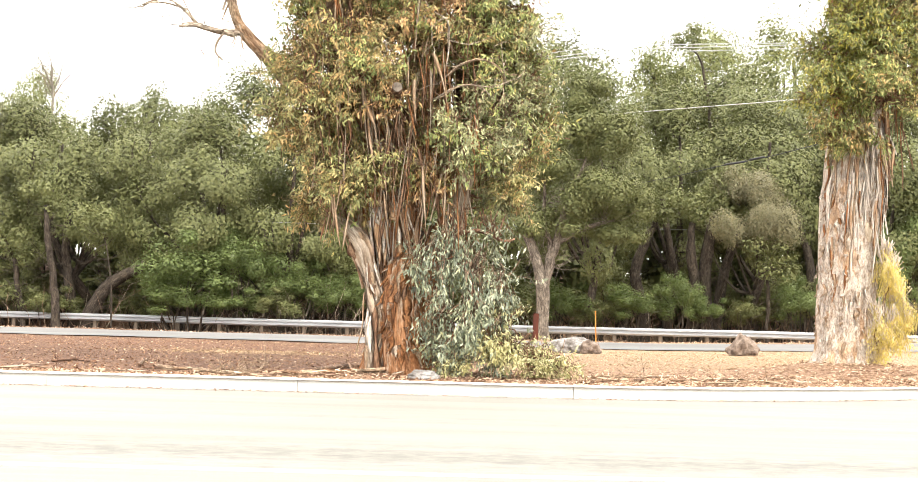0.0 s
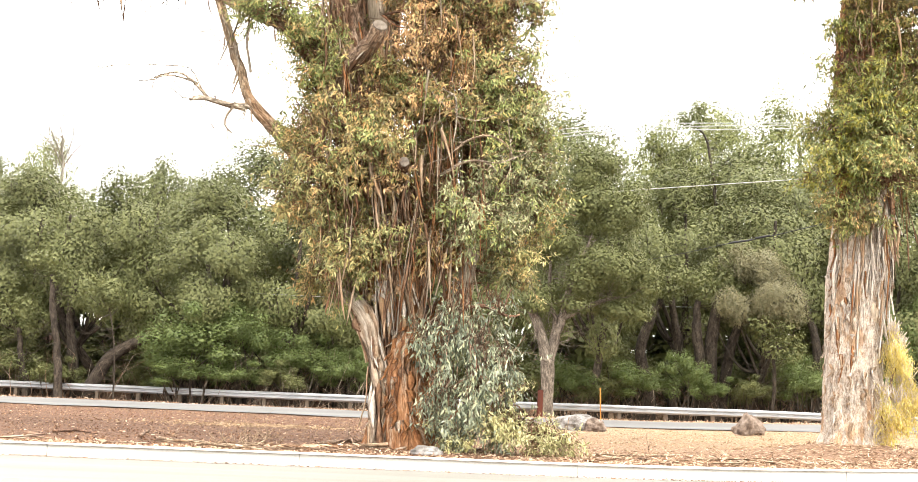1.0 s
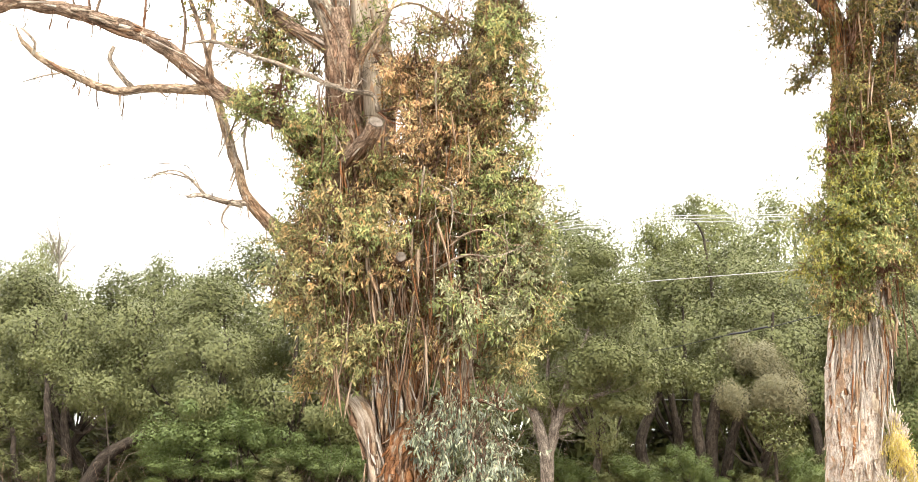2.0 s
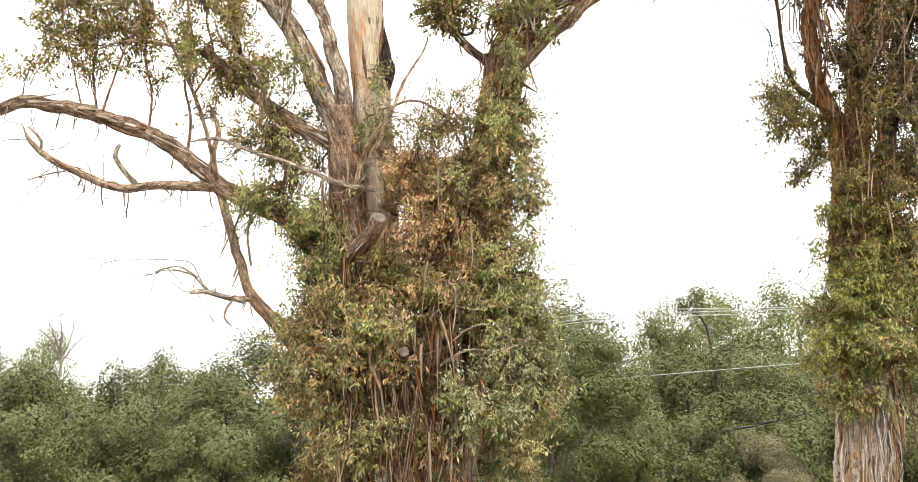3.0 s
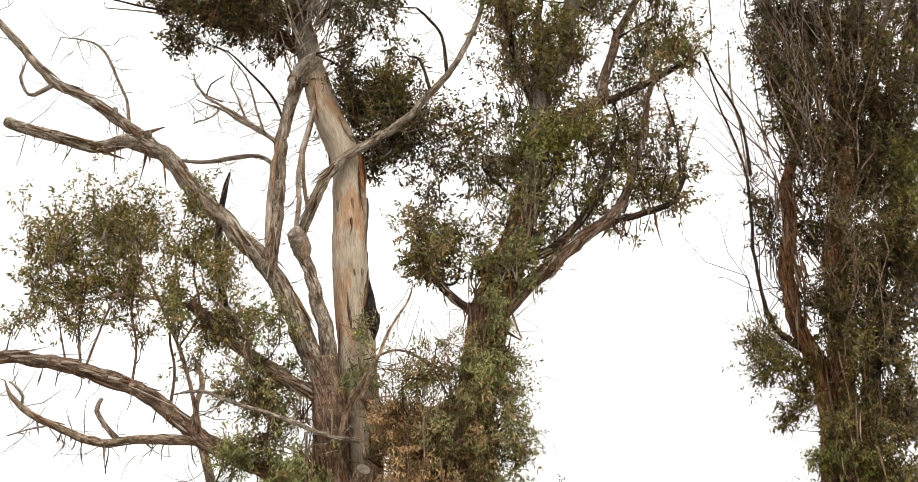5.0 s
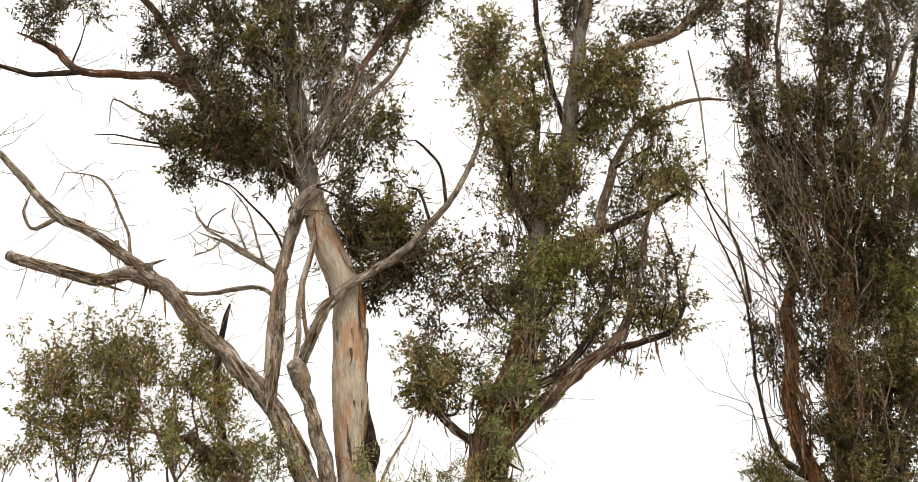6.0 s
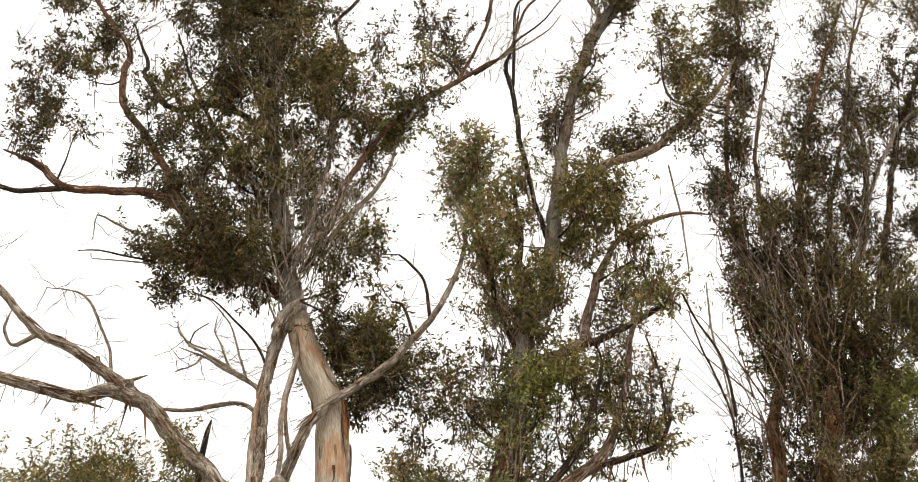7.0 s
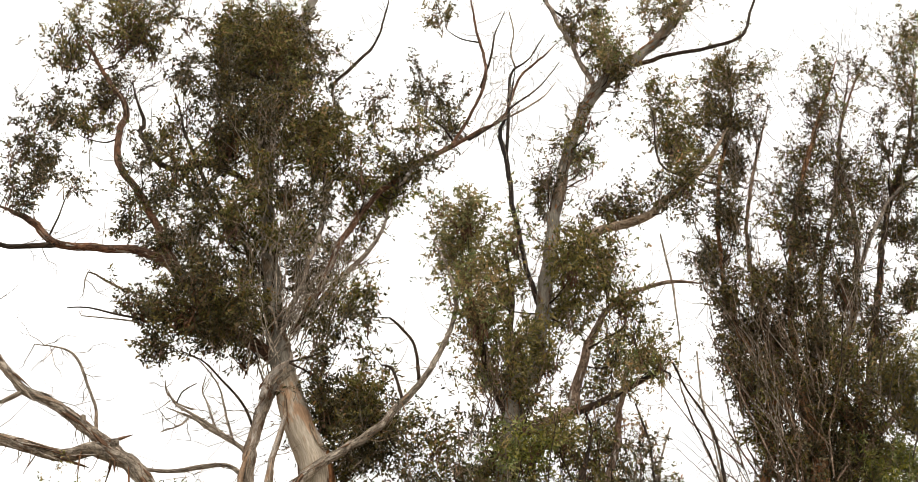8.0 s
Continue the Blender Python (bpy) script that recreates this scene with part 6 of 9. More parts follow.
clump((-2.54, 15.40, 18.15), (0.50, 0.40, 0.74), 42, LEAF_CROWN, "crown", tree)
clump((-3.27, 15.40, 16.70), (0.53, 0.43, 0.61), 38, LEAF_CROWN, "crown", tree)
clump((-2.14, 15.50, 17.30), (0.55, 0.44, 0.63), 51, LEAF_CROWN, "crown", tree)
clump((-2.59, 15.40, 16.27), (0.47, 0.40, 0.59), 27, LEAF_SHADED, "crown", tree)
clump((-4.28, 15.70, 16.83), (0.43, 0.40, 0.68), 26, LEAF_SHADED, "crown", tree)
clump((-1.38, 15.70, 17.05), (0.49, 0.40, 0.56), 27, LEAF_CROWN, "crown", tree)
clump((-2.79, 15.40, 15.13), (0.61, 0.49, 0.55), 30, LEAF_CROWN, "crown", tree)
clump((-5.50, 15.80, 17.53), (0.44, 0.40, 0.56), 18, LEAF_SHADED, "crown", tree)
clump((-5.25, 15.90, 21.78), (0.38, 0.40, 0.71), 11, LEAF_SHADED, "crown", tree)
clump((-2.05, 15.70, 19.00), (0.35, 0.40, 0.63), 14, LEAF_SHADED, "crown", tree)
clump((-0.52, 16.66, 9.78), (0.39, 0.35, 0.42), 5, LEAF_OLIVE, "airy", tree)
clump((-0.24, 16.67, 9.32), (0.33, 0.35, 0.36), 6, LEAF_CROWN, "airy", tree)
clump((-0.01, 16.46, 9.83), (0.36, 0.35, 0.40), 4, LEAF_OLIVE, "airy", tree)
clump((0.17, 16.30, 9.30), (0.40, 0.35, 0.44), 8, LEAF_CROWN, "airy", tree)
clump((-0.40, 16.14, 11.49), (0.32, 0.35, 0.35), 4, LEAF_OLIVE, "airy", tree)
clump((-0.11, 16.37, 11.15), (0.34, 0.35, 0.37), 4, LEAF_CROWN, "airy", tree)
clump((0.31, 16.39, 10.84), (0.39, 0.35, 0.43), 5, LEAF_OLIVE, "airy", tree)
clump((0.98, 16.13, 10.13), (0.43, 0.35, 0.48), 6, LEAF_LIME, "crown", tree)
clump((1.31, 16.13, 10.70), (0.44, 0.35, 0.48), 6, LEAF_CROWN, "crown", tree)
clump((1.66, 16.80, 11.71), (0.50, 0.40, 0.55), 7, LEAF_YELLOW, "crown", tree)
clump((1.04, 16.56, 9.74), (0.38, 0.35, 0.42), 4, LEAF_LIME, "crown", tree)
clump((1.48, 16.26, 10.05), (0.42, 0.35, 0.46), 5, LEAF_CROWN, "crown", tree)
clump((2.01, 16.40, 11.80), (0.45, 0.36, 0.50), 6, LEAF_YELLOW, "crown", tree)
clump((2.50, 16.78, 12.21), (0.41, 0.35, 0.45), 4, LEAF_LIME, "crown", tree)
clump((2.11, 16.73, 10.89), (0.40, 0.35, 0.44), 5, LEAF_CROWN, "airy", tree)
clump((2.46, 16.69, 10.50), (0.34, 0.35, 0.37), 4, LEAF_OLIVE, "airy", tree)
clump((2.73, 16.37, 11.07), (0.39, 0.35, 0.43), 5, LEAF_CROWN, "airy", tree)
clump((1.95, 16.45, 10.05), (0.29, 0.35, 0.32), 4, LEAF_OLIVE, "airy", tree)
clump((2.92, 16.57, 10.70), (0.35, 0.35, 0.39), 4, LEAF_CROWN, "airy", tree)
clump((3.24, 16.14, 10.25), (0.29, 0.35, 0.32), 4, LEAF_OLIVE, "airy", tree)
clump((3.50, 16.49, 11.14), (0.30, 0.35, 0.33), 4, LEAF_CROWN, "airy", tree)
clump((2.52, 16.29, 9.87), (0.23, 0.35, 0.26), 4, LEAF_OLIVE, "airy", tree)
clump((0.37, 16.72, 16.69), (0.56, 0.45, 0.61), 10, LEAF_YELLOW, "crown", tree)
clump((0.14, 16.14, 16.76), (0.44, 0.35, 0.48), 6, LEAF_OLIVE, "crown", tree)
clump((0.79, 16.58, 16.11), (0.61, 0.49, 0.67), 13, LEAF_YELLOW, "crown", tree)
clump((0.45, 16.71, 15.08), (0.55, 0.44, 0.61), 11, LEAF_LIME, "crown", tree)
clump((0.93, 16.26, 14.04), (0.57, 0.46, 0.63), 13, LEAF_YELLOW, "crown", tree)
clump((1.21, 16.73, 15.51), (0.54, 0.43, 0.59), 10, LEAF_OLIVE, "crown", tree)
clump((2.76, 16.71, 15.92), (0.61, 0.49, 0.67), 13, LEAF_YELLOW, "crown", tree)
clump((3.03, 16.11, 14.84), (0.50, 0.40, 0.55), 9, LEAF_LIME, "crown", tree)
clump((2.12, 16.60, 14.70), (0.50, 0.40, 0.56), 9, LEAF_YELLOW, "crown", tree)
clump((2.45, 16.10, 14.04), (0.49, 0.39, 0.53), 9, LEAF_OLIVE, "crown", tree)
clump((1.21, 16.45, 13.05), (0.54, 0.43, 0.59), 8, LEAF_YELLOW, "crown", tree)
clump((1.63, 16.41, 13.51), (0.50, 0.40, 0.55), 7, LEAF_LIME, "crown", tree)
clump((1.63, 16.24, 11.96), (0.53, 0.43, 0.59), 9, LEAF_YELLOW, "crown", tree)
clump((0.97, 16.33, 12.02), (0.48, 0.38, 0.53), 7, LEAF_OLIVE, "crown", tree)
clump((0.83, 16.66, 13.71), (0.46, 0.37, 0.51), 5, LEAF_YELLOW, "crown", tree)
clump((3.64, 16.32, 13.56), (0.48, 0.39, 0.53), 6, LEAF_OLIVE, "airy", tree)
clump((3.19, 16.20, 13.23), (0.46, 0.37, 0.50), 5, LEAF_CROWN, "airy", tree)
clump((3.96, 16.59, 13.38), (0.38, 0.35, 0.42), 4, LEAF_DRY, "airy", tree)
clump((2.96, 16.41, 12.65), (0.43, 0.35, 0.48), 5, LEAF_OLIVE, "airy", tree)
clump((2.40, 16.66, 12.83), (0.40, 0.35, 0.44), 4, LEAF_CROWN, "airy", tree)
clump((3.40, 16.26, 11.51), (0.43, 0.35, 0.48), 5, LEAF_DRY, "airy", tree)
clump((2.67, 16.32, 11.78), (0.42, 0.35, 0.46), 5, LEAF_OLIVE, "airy", tree)
clump((2.13, 16.66, 11.77), (0.42, 0.35, 0.47), 5, LEAF_CROWN, "airy", tree)
clump((2.89, 16.45, 10.98), (0.41, 0.35, 0.45), 5, LEAF_DRY, "airy", tree)
clump((-0.71, 15.58, 7.01), (0.41, 0.33, 0.45), 14, LEAF_YELLOW, "hang", tree)
clump((-0.39, 15.58, 7.27), (0.36, 0.29, 0.40), 12, LEAF_YELLOW, "hang", tree)
clump((-0.13, 15.80, 6.83), (0.38, 0.30, 0.42), 12, LEAF_DRY, "hang", tree)
clump((-0.53, 15.63, 6.25), (0.42, 0.34, 0.46), 14, LEAF_DRY, "hang", tree)
clump((-0.04, 15.49, 6.13), (0.37, 0.29, 0.40), 12, LEAF_DRY, "hang", tree)
clump((-0.83, 15.55, 5.72), (0.37, 0.29, 0.40), 12, LEAF_DRY, "hang", tree)
clump((-0.27, 15.52, 5.56), (0.40, 0.32, 0.44), 14, LEAF_DRY, "hang", tree)
clump((0.11, 15.78, 7.36), (0.30, 0.24, 0.33), 10, LEAF_DRY, "hang", tree)
clump((-0.93, 15.55, 6.47), (0.32, 0.26, 0.35), 11, LEAF_DRY, "hang", tree)
clump((3.22, 15.88, 21.10), (0.52, 0.42, 0.57), 12, LEAF_CROWN, "airy", tree)
clump((3.65, 16.36, 21.03), (0.45, 0.36, 0.50), 9, LEAF_GREEN, "airy", tree)
clump((2.83, 15.83, 21.83), (0.45, 0.36, 0.50), 9, LEAF_SHADED, "airy", tree)
clump((2.41, 15.83, 17.90), (0.41, 0.32, 0.45), 9, LEAF_CROWN, "airy", tree)
clump((2.84, 15.94, 17.47), (0.31, 0.30, 0.34), 6, LEAF_GREEN, "airy", tree)
clump((2.19, 15.86, 16.98), (0.33, 0.30, 0.36), 6, LEAF_SHADED, "airy", tree)
clump((3.60, 16.17, 16.93), (0.44, 0.36, 0.49), 11, LEAF_CROWN, "airy", tree)
broom(tree, (0.97, 16.00, 19.24), (0.50, 0.50, 0.60), 0.5, 1.3, 8, BARK_SMOOTH, 0.009, (0.50, 0, 0))
broom(tree, (1.36, 16.00, 20.53), (0.50, 0.50, 0.60), 0.5, 1.3, 8, BARK_SMOOTH, 0.009, (0.30, 0, 0))
broom(tree, (1.72, 16.00, 17.42), (0.50, 0.50, 0.60), 0.5, 1.3, 8, BARK_SMOOTH, 0.009, (-0.10, 0, 0))
broom(tree, (2.07, 16.00, 16.50), (0.50, 0.50, 0.60), 0.5, 1.3, 8, BARK_SMOOTH, 0.009, (0.00, 0, 0))
broom(tree, (4.72, 16.00, 21.01), (0.50, 0.50, 0.60), 0.5, 1.3, 8, BARK_SMOOTH, 0.009, (0.80, 0, 0))
clump((-3.47, 15.86, 8.07), (0.32, 0.30, 0.35), 8, LEAF_AIRY, "airy", tree)
clump((-3.00, 15.74, 7.67), (0.32, 0.30, 0.35), 8, LEAF_OLIVE, "airy", tree)
clump((-2.59, 15.66, 7.83), (0.28, 0.30, 0.31), 6, LEAF_GREEN, "airy", tree)
clump((-3.77, 16.06, 7.65), (0.29, 0.30, 0.32), 6, LEAF_AIRY, "airy", tree)
clump((-3.17, 15.92, 7.16), (0.28, 0.30, 0.31), 6, LEAF_OLIVE, "airy", tree)
clump((-2.48, 16.29, 7.45), (0.29, 0.30, 0.32), 6, LEAF_GREEN, "airy", tree)
clump((-2.23, 16.20, 6.93), (0.29, 0.30, 0.32), 6, LEAF_AIRY, "airy", tree)
clump((-2.73, 16.19, 6.91), (0.27, 0.30, 0.30), 6, LEAF_OLIVE, "airy", tree)
clump((-3.96, 15.64, 7.96), (0.28, 0.30, 0.31), 6, LEAF_GREEN, "airy", tree)
clump((-4.34, 16.09, 21.36), (0.60, 0.48, 0.66), 55, LEAF_CROWN, "crown", tree)
clump((-3.72, 16.13, 21.22), (0.59, 0.48, 0.65), 55, LEAF_GREEN, "crown", tree)
clump((-3.23, 15.74, 21.03), (0.54, 0.43, 0.59), 46, LEAF_SHADED, "crown", tree)
clump((-3.84, 16.03, 20.17), (0.53, 0.42, 0.58), 46, LEAF_CROWN, "crown", tree)
clump((-2.97, 15.93, 19.87), (0.45, 0.36, 0.50), 34, LEAF_GREEN, "crown", tree)
clump((-3.25, 15.85, 19.16), (0.46, 0.37, 0.51), 38, LEAF_SHADED, "crown", tree)
clump((-3.59, 16.06, 14.04), (0.42, 0.34, 0.46), 31, LEAF_SHADED, "crown", tree)
clump((-3.91, 15.79, 13.70), (0.37, 0.30, 0.41), 25, LEAF_CROWN, "crown", tree)
clump((-3.10, 15.57, 13.28), (0.37, 0.30, 0.40), 25, LEAF_SHADED, "crown", tree)
clump((-4.34, 15.76, 13.98), (0.34, 0.30, 0.37), 20, LEAF_CROWN, "crown", tree)
broom(tree, (-2.95, 15.45, 16.16), (0.30, 0.30, 0.60), 0.9, 2.4, 16, BARK_GREY, 0.012, (-0.40, 0, 0))
broom(tree, (-2.66, 15.40, 14.86), (0.30, 0.30, 0.60), 0.9, 2.4, 14, BARK_GREY, 0.012, (0.25, 0, 0))
broom(tree, (-2.99, 15.40, 17.17), (0.30, 0.30, 0.60), 0.9, 2.4, 12, BARK_GREY, 0.012, (-0.50, 0, 0))
broom(tree, (-2.31, 15.50, 13.16), (0.30, 0.30, 0.60), 0.9, 2.4, 16, BARK_GREY, 0.012, (0.50, 0, 0))
broom(tree, (-2.60, 15.50, 13.16), (0.30, 0.30, 0.60), 0.9, 2.4, 14, BARK_GREY, 0.012, (-0.20, 0, 0))
clump((-0.55, 16.30, 6.65), (0.42, 0.34, 0.48), 26, LEAF_DRY, "hang", tree)
clump((-0.49, 16.30, 5.77), (0.46, 0.37, 0.47), 32, LEAF_OLIVE, "hang", tree)
clump((-0.55, 16.30, 4.92), (0.45, 0.36, 0.45), 31, LEAF_DRY, "hang", tree)
clump((-0.53, 16.30, 4.10), (0.44, 0.35, 0.44), 30, LEAF_OLIVE, "hang", tree)
clump((-0.62, 16.20, 3.37), (0.47, 0.38, 0.36), 23, LEAF_DRY, "hang", tree)
clump((-0.98, 16.40, 6.67), (0.21, 0.30, 0.48), 8, LEAF_GREEN, "hang", tree)
clump((0.70, 16.00, 6.92), (0.25, 0.30, 0.48), 12, LEAF_GREEN, "hang", tree)
clump((0.78, 16.00, 5.97), (0.25, 0.30, 0.46), 11, LEAF_GREEN, "hang", tree)
clump((0.83, 16.00, 5.13), (0.28, 0.30, 0.45), 13, LEAF_GREEN, "hang", tree)
clump((-2.12, 16.00, 5.15), (0.32, 0.30, 0.37), 14, LEAF_GREEN, "hang", tree)
clump((-2.23, 15.90, 4.47), (0.32, 0.30, 0.36), 16, LEAF_OLIVE, "hang", tree)
limb("dead_limb", [(-3.08, 15.90, 4.60, 0.042), (-3.40, 15.90, 4.68, 0.037), (-3.64, 15.90, 4.73, 0.032), (-3.84, 15.90, 4.70, 0.023)], BARK_GREY, tree, 6, 0.1, step=0.15)
limb("dead_limb", [(-3.60, 15.90, 4.72, 0.013), (-3.75, 15.90, 4.97, 0.010), (-3.87, 15.90, 5.14, 0.008), (-4.13, 15.90, 5.16, 0.008), (-4.53, 15.90, 5.16, 0.005), (-4.89, 15.90, 5.14, 0.005)], BARK_GREY, tree, 6, 0.1, step=0.15)
limb("dead_limb", [(-3.74, 15.90, 4.93, 0.019), (-3.95, 15.90, 5.00, 0.014), (-4.15, 15.90, 5.03, 0.014), (-4.33, 15.90, 4.99, 0.009)], BARK_GREY, tree, 6, 0.1, step=0.15)
limb("dead_limb", [(-3.20, 15.90, 4.66, 0.023), (-3.31, 15.90, 4.53, 0.023), (-3.34, 15.90, 4.37, 0.018), (-3.23, 15.90, 4.26, 0.014)], BARK_GREY, tree, 6, 0.1, step=0.15)
limb("dead_limb", [(-3.26, 15.90, 4.94, 0.023), (-3.20, 15.90, 5.23, 0.019), (-3.31, 15.90, 5.61, 0.019), (-3.21, 15.90, 5.86, 0.014), (-3.31, 15.90, 6.12, 0.014)], BARK_GREY, tree, 6, 0.1, step=0.15)
limb("dead_limb", [(-6.14, 15.90, 6.67, 0.034), (-6.12, 15.90, 6.85, 0.029), (-6.27, 15.90, 7.02, 0.024), (-6.36, 15.90, 7.07, 0.015)], BARK_GREY, tree, 6, 0.1, step=0.15)
limb("dead_limb", [(-5.73, 15.90, 6.42, 0.019), (-5.98, 15.90, 6.37, 0.014), (-6.25, 15.90, 6.28, 0.010)], BARK_GREY, tree, 6, 0.1, step=0.15)
limb("dead_limb", [(-3.03, 15.90, 5.11, 0.023), (-3.11, 15.90, 5.61, 0.019), (-3.02, 15.90, 6.04, 0.019), (-3.09, 15.90, 6.47, 0.014)], BARK_GREY, tree, 6, 0.1, step=0.15)
limb("dead_limb", [(-3.46, 15.90, 5.86, 0.019), (-3.34, 15.90, 5.61, 0.014), (-3.45, 15.90, 5.27, 0.014)], BARK_GREY, tree, 6, 0.1, step=0.15)
limb("dead_limb", [(0.61, 16.00, 18.21, 0.033), (1.07, 16.00, 18.64, 0.034), (1.56, 16.00, 19.26, 0.027), (2.06, 16.00, 19.81, 0.021), (2.53, 16.00, 20.66, 0.014)], BARK_DARK, tree, 6, 0.1, step=0.15)
limb("dead_limb", [(1.19, 16.00, 18.73, 0.027), (1.67, 16.00, 19.09, 0.027), (2.16, 16.00, 19.54, 0.021), (2.43, 16.00, 20.00, 0.014)], BARK_GREY, tree, 6, 0.1, step=0.15)
limb("dead_limb", [(1.35, 16.00, 17.90, 0.040), (1.41, 16.00, 18.91, 0.041), (1.49, 16.00, 20.16, 0.035), (1.66, 16.00, 20.45, 0.028), (1.92, 16.00, 20.74, 0.021), (2.26, 16.00, 21.53, 0.015)], BARK_DARK, tree, 6, 0.1, step=0.15)
limb("dead_limb", [(1.60, 16.00, 20.44, 0.028), (1.52, 16.00, 20.92, 0.021), (1.60, 16.00, 21.61, 0.022), (1.53, 16.00, 22.32, 0.015)], BARK_GREY, tree, 6, 0.1, step=0.15)
limb("dead_limb", [(0.86, 16.00, 19.78, 0.028), (1.09, 16.00, 20.71, 0.029), (1.20, 16.00, 21.50, 0.022), (1.43, 16.00, 22.32, 0.015)], BARK_DARK, tree, 6, 0.1, step=0.15)
limb("dead_limb", [(4.09, 16.00, 15.81, 0.019), (4.14, 16.00, 15.10, 0.024), (4.18, 16.00, 14.56, 0.024), (4.16, 16.00, 13.84, 0.017), (4.13, 16.00, 13.16, 0.011)], BARK_GREY, tree, 6, 0.1, step=0.15)
limb("dead_limb", [(3.97, 16.00, 12.91, 0.023), (4.14, 16.00, 12.33, 0.022), (4.40, 16.00, 11.77, 0.027), (4.50, 16.00, 11.23, 0.027), (4.50, 16.00, 10.60, 0.031)], BARK_DARK, tree, 6, 0.1, step=0.15)
limb("dead_limb", [(4.40, 16.00, 13.16, 0.017), (4.35, 16.00, 12.10, 0.022), (4.41, 16.00, 11.55, 0.016), (4.46, 16.00, 10.60, 0.021)], BARK_GREY, tree, 6, 0.1, step=0.15)
limb("dead_limb", [(3.26, 16.00, 12.09, 0.016), (3.33, 16.00, 11.76, 0.022), (3.41, 16.00, 11.32, 0.021), (3.40, 16.00, 10.39, 0.026)], BARK_DARK, tree, 6, 0.1, step=0.15)
limb("dead_limb", [(3.77, 16.00, 11.65, 0.016), (3.57, 16.00, 11.11, 0.021), (3.44, 16.00, 10.59, 0.026)], BARK_GREY, tree, 6, 0.1, step=0.15)
limb("dead_limb", [(-2.73, 16.00, 11.24, 0.026), (-2.98, 16.00, 11.89, 0.027), (-3.43, 16.00, 12.45, 0.022), (-3.82, 16.00, 12.85, 0.017), (-4.18, 16.00, 13.03, 0.011)], BARK_DARK, tree, 6, 0.1, step=0.15)
limb("dead_limb", [(-3.82, 16.00, 11.88, 0.022), (-4.07, 16.00, 11.99, 0.016), (-4.29, 16.00, 12.21, 0.016), (-4.34, 16.00, 12.44, 0.011)], BARK_GREY, tree, 6, 0.1, step=0.15)
limb("dead_limb", [(-4.10, 16.00, 11.93, 0.016), (-4.05, 16.00, 12.21, 0.016), (-3.84, 16.00, 12.39, 0.011)], BARK_DARK, tree, 6, 0.1, step=0.15)
limb("dead_limb", [(-5.27, 16.00, 14.26, 0.029), (-5.72, 16.00, 14.52, 0.024), (-6.06, 16.00, 14.71, 0.018), (-6.05, 16.00, 14.31, 0.012)], BARK_GREY, tree, 6, 0.1, step=0.15)
limb("dead_limb", [(-4.97, 16.00, 13.69, 0.029), (-5.48, 16.00, 13.81, 0.023), (-5.90, 16.00, 13.93, 0.017), (-6.25, 16.00, 13.92, 0.012)], BARK_DARK, tree, 6, 0.1, step=0.15)
limb("dead_limb", [(-5.01, 16.00, 13.63, 0.023), (-5.36, 16.00, 13.68, 0.017), (-5.96, 16.00, 13.74, 0.012)], BARK_GREY, tree, 6, 0.1, step=0.15)

limb("stem", [(-0.21, 16.60, 2.56, 0.296), (-0.35, 16.60, 3.42, 0.273), (-0.46, 16.60, 4.24, 0.239), (-0.50, 16.60, 5.16, 0.214), (-0.58, 16.60, 6.03, 0.148), (-0.66, 16.60, 6.65, 0.050)], BARK_RUST, tree, 20, 0.16)
clump((-0.60, 16.30, 4.92), (0.40, 0.32, 0.37), 50, LEAF_DRY, "hang", tree)
clump((-0.50, 16.30, 4.27), (0.44, 0.35, 0.37), 50, LEAF_OLIVE, "hang", tree)
clump((-0.72, 16.20, 3.68), (0.40, 0.32, 0.29), 30, LEAF_DRY, "hang", tree)
clump((-2.10, 16.10, 4.68), (0.24, 0.30, 0.37), 26, LEAF_OLIVE, "hang", tree)
clump((-2.15, 16.00, 4.09), (0.28, 0.30, 0.29), 24, LEAF_GREEN, "hang", tree)
# shaggy strips on the lower trunk
peel(tree, 0, 34, 0.9, 2.6, (-100, -10), (0.35, 0.8), (0.04, 0.1), ("grey", "white", "pale", "dark", "dark"), 0.0, 2)
peel(tree, 0, 60, 2.0, 3.4, (-150, -35), (0.4, 1.0), (0.05, 0.15), ("pale", "white", "pale", "white", "grey"), 0.0, 4)
peel(tree, 0, 40, 2.2, 3.5, (-150, -45), (0.4, 1.0), (0.02, 0.05), ("pale", "white", "dark"), 0.06, 4)
peel(tree, ("root_lobe", 0), 26, 0.3, 2.2, (-170, 0), (0.2, 0.8), (0.03, 0.13), ("white", "grey", "dark", "pale", "dark"), 0.0, 2)
peel(tree, ("root_lobe", 1), 80, 0.25, 2.0, (-170, -10), (0.08, 0.34), (0.03, 0.13), ("rust", "dark", "pale", "rust", "grey", "rust"), 0.0, 3)
peel(tree, ("root_lobe", 2), 16, 0.5, 1.6, (-170, -10), (0.2, 0.6), (0.025, 0.07), ("rust", "dark", "grey"), 0.0, 2)
peel(tree, 0, 12, 0.5, 1.8, (-150, -60), (0.2, 0.55), (0.03, 0.09), ("pale", "dark", "grey"), 0.0, 2)
peel(tree, 1, 34, 3.0, 6.5, (-160, 0), (0.4, 1.0), (0.03, 0.08), ("dark", "pale", "dark"), 0.03, joined=True)
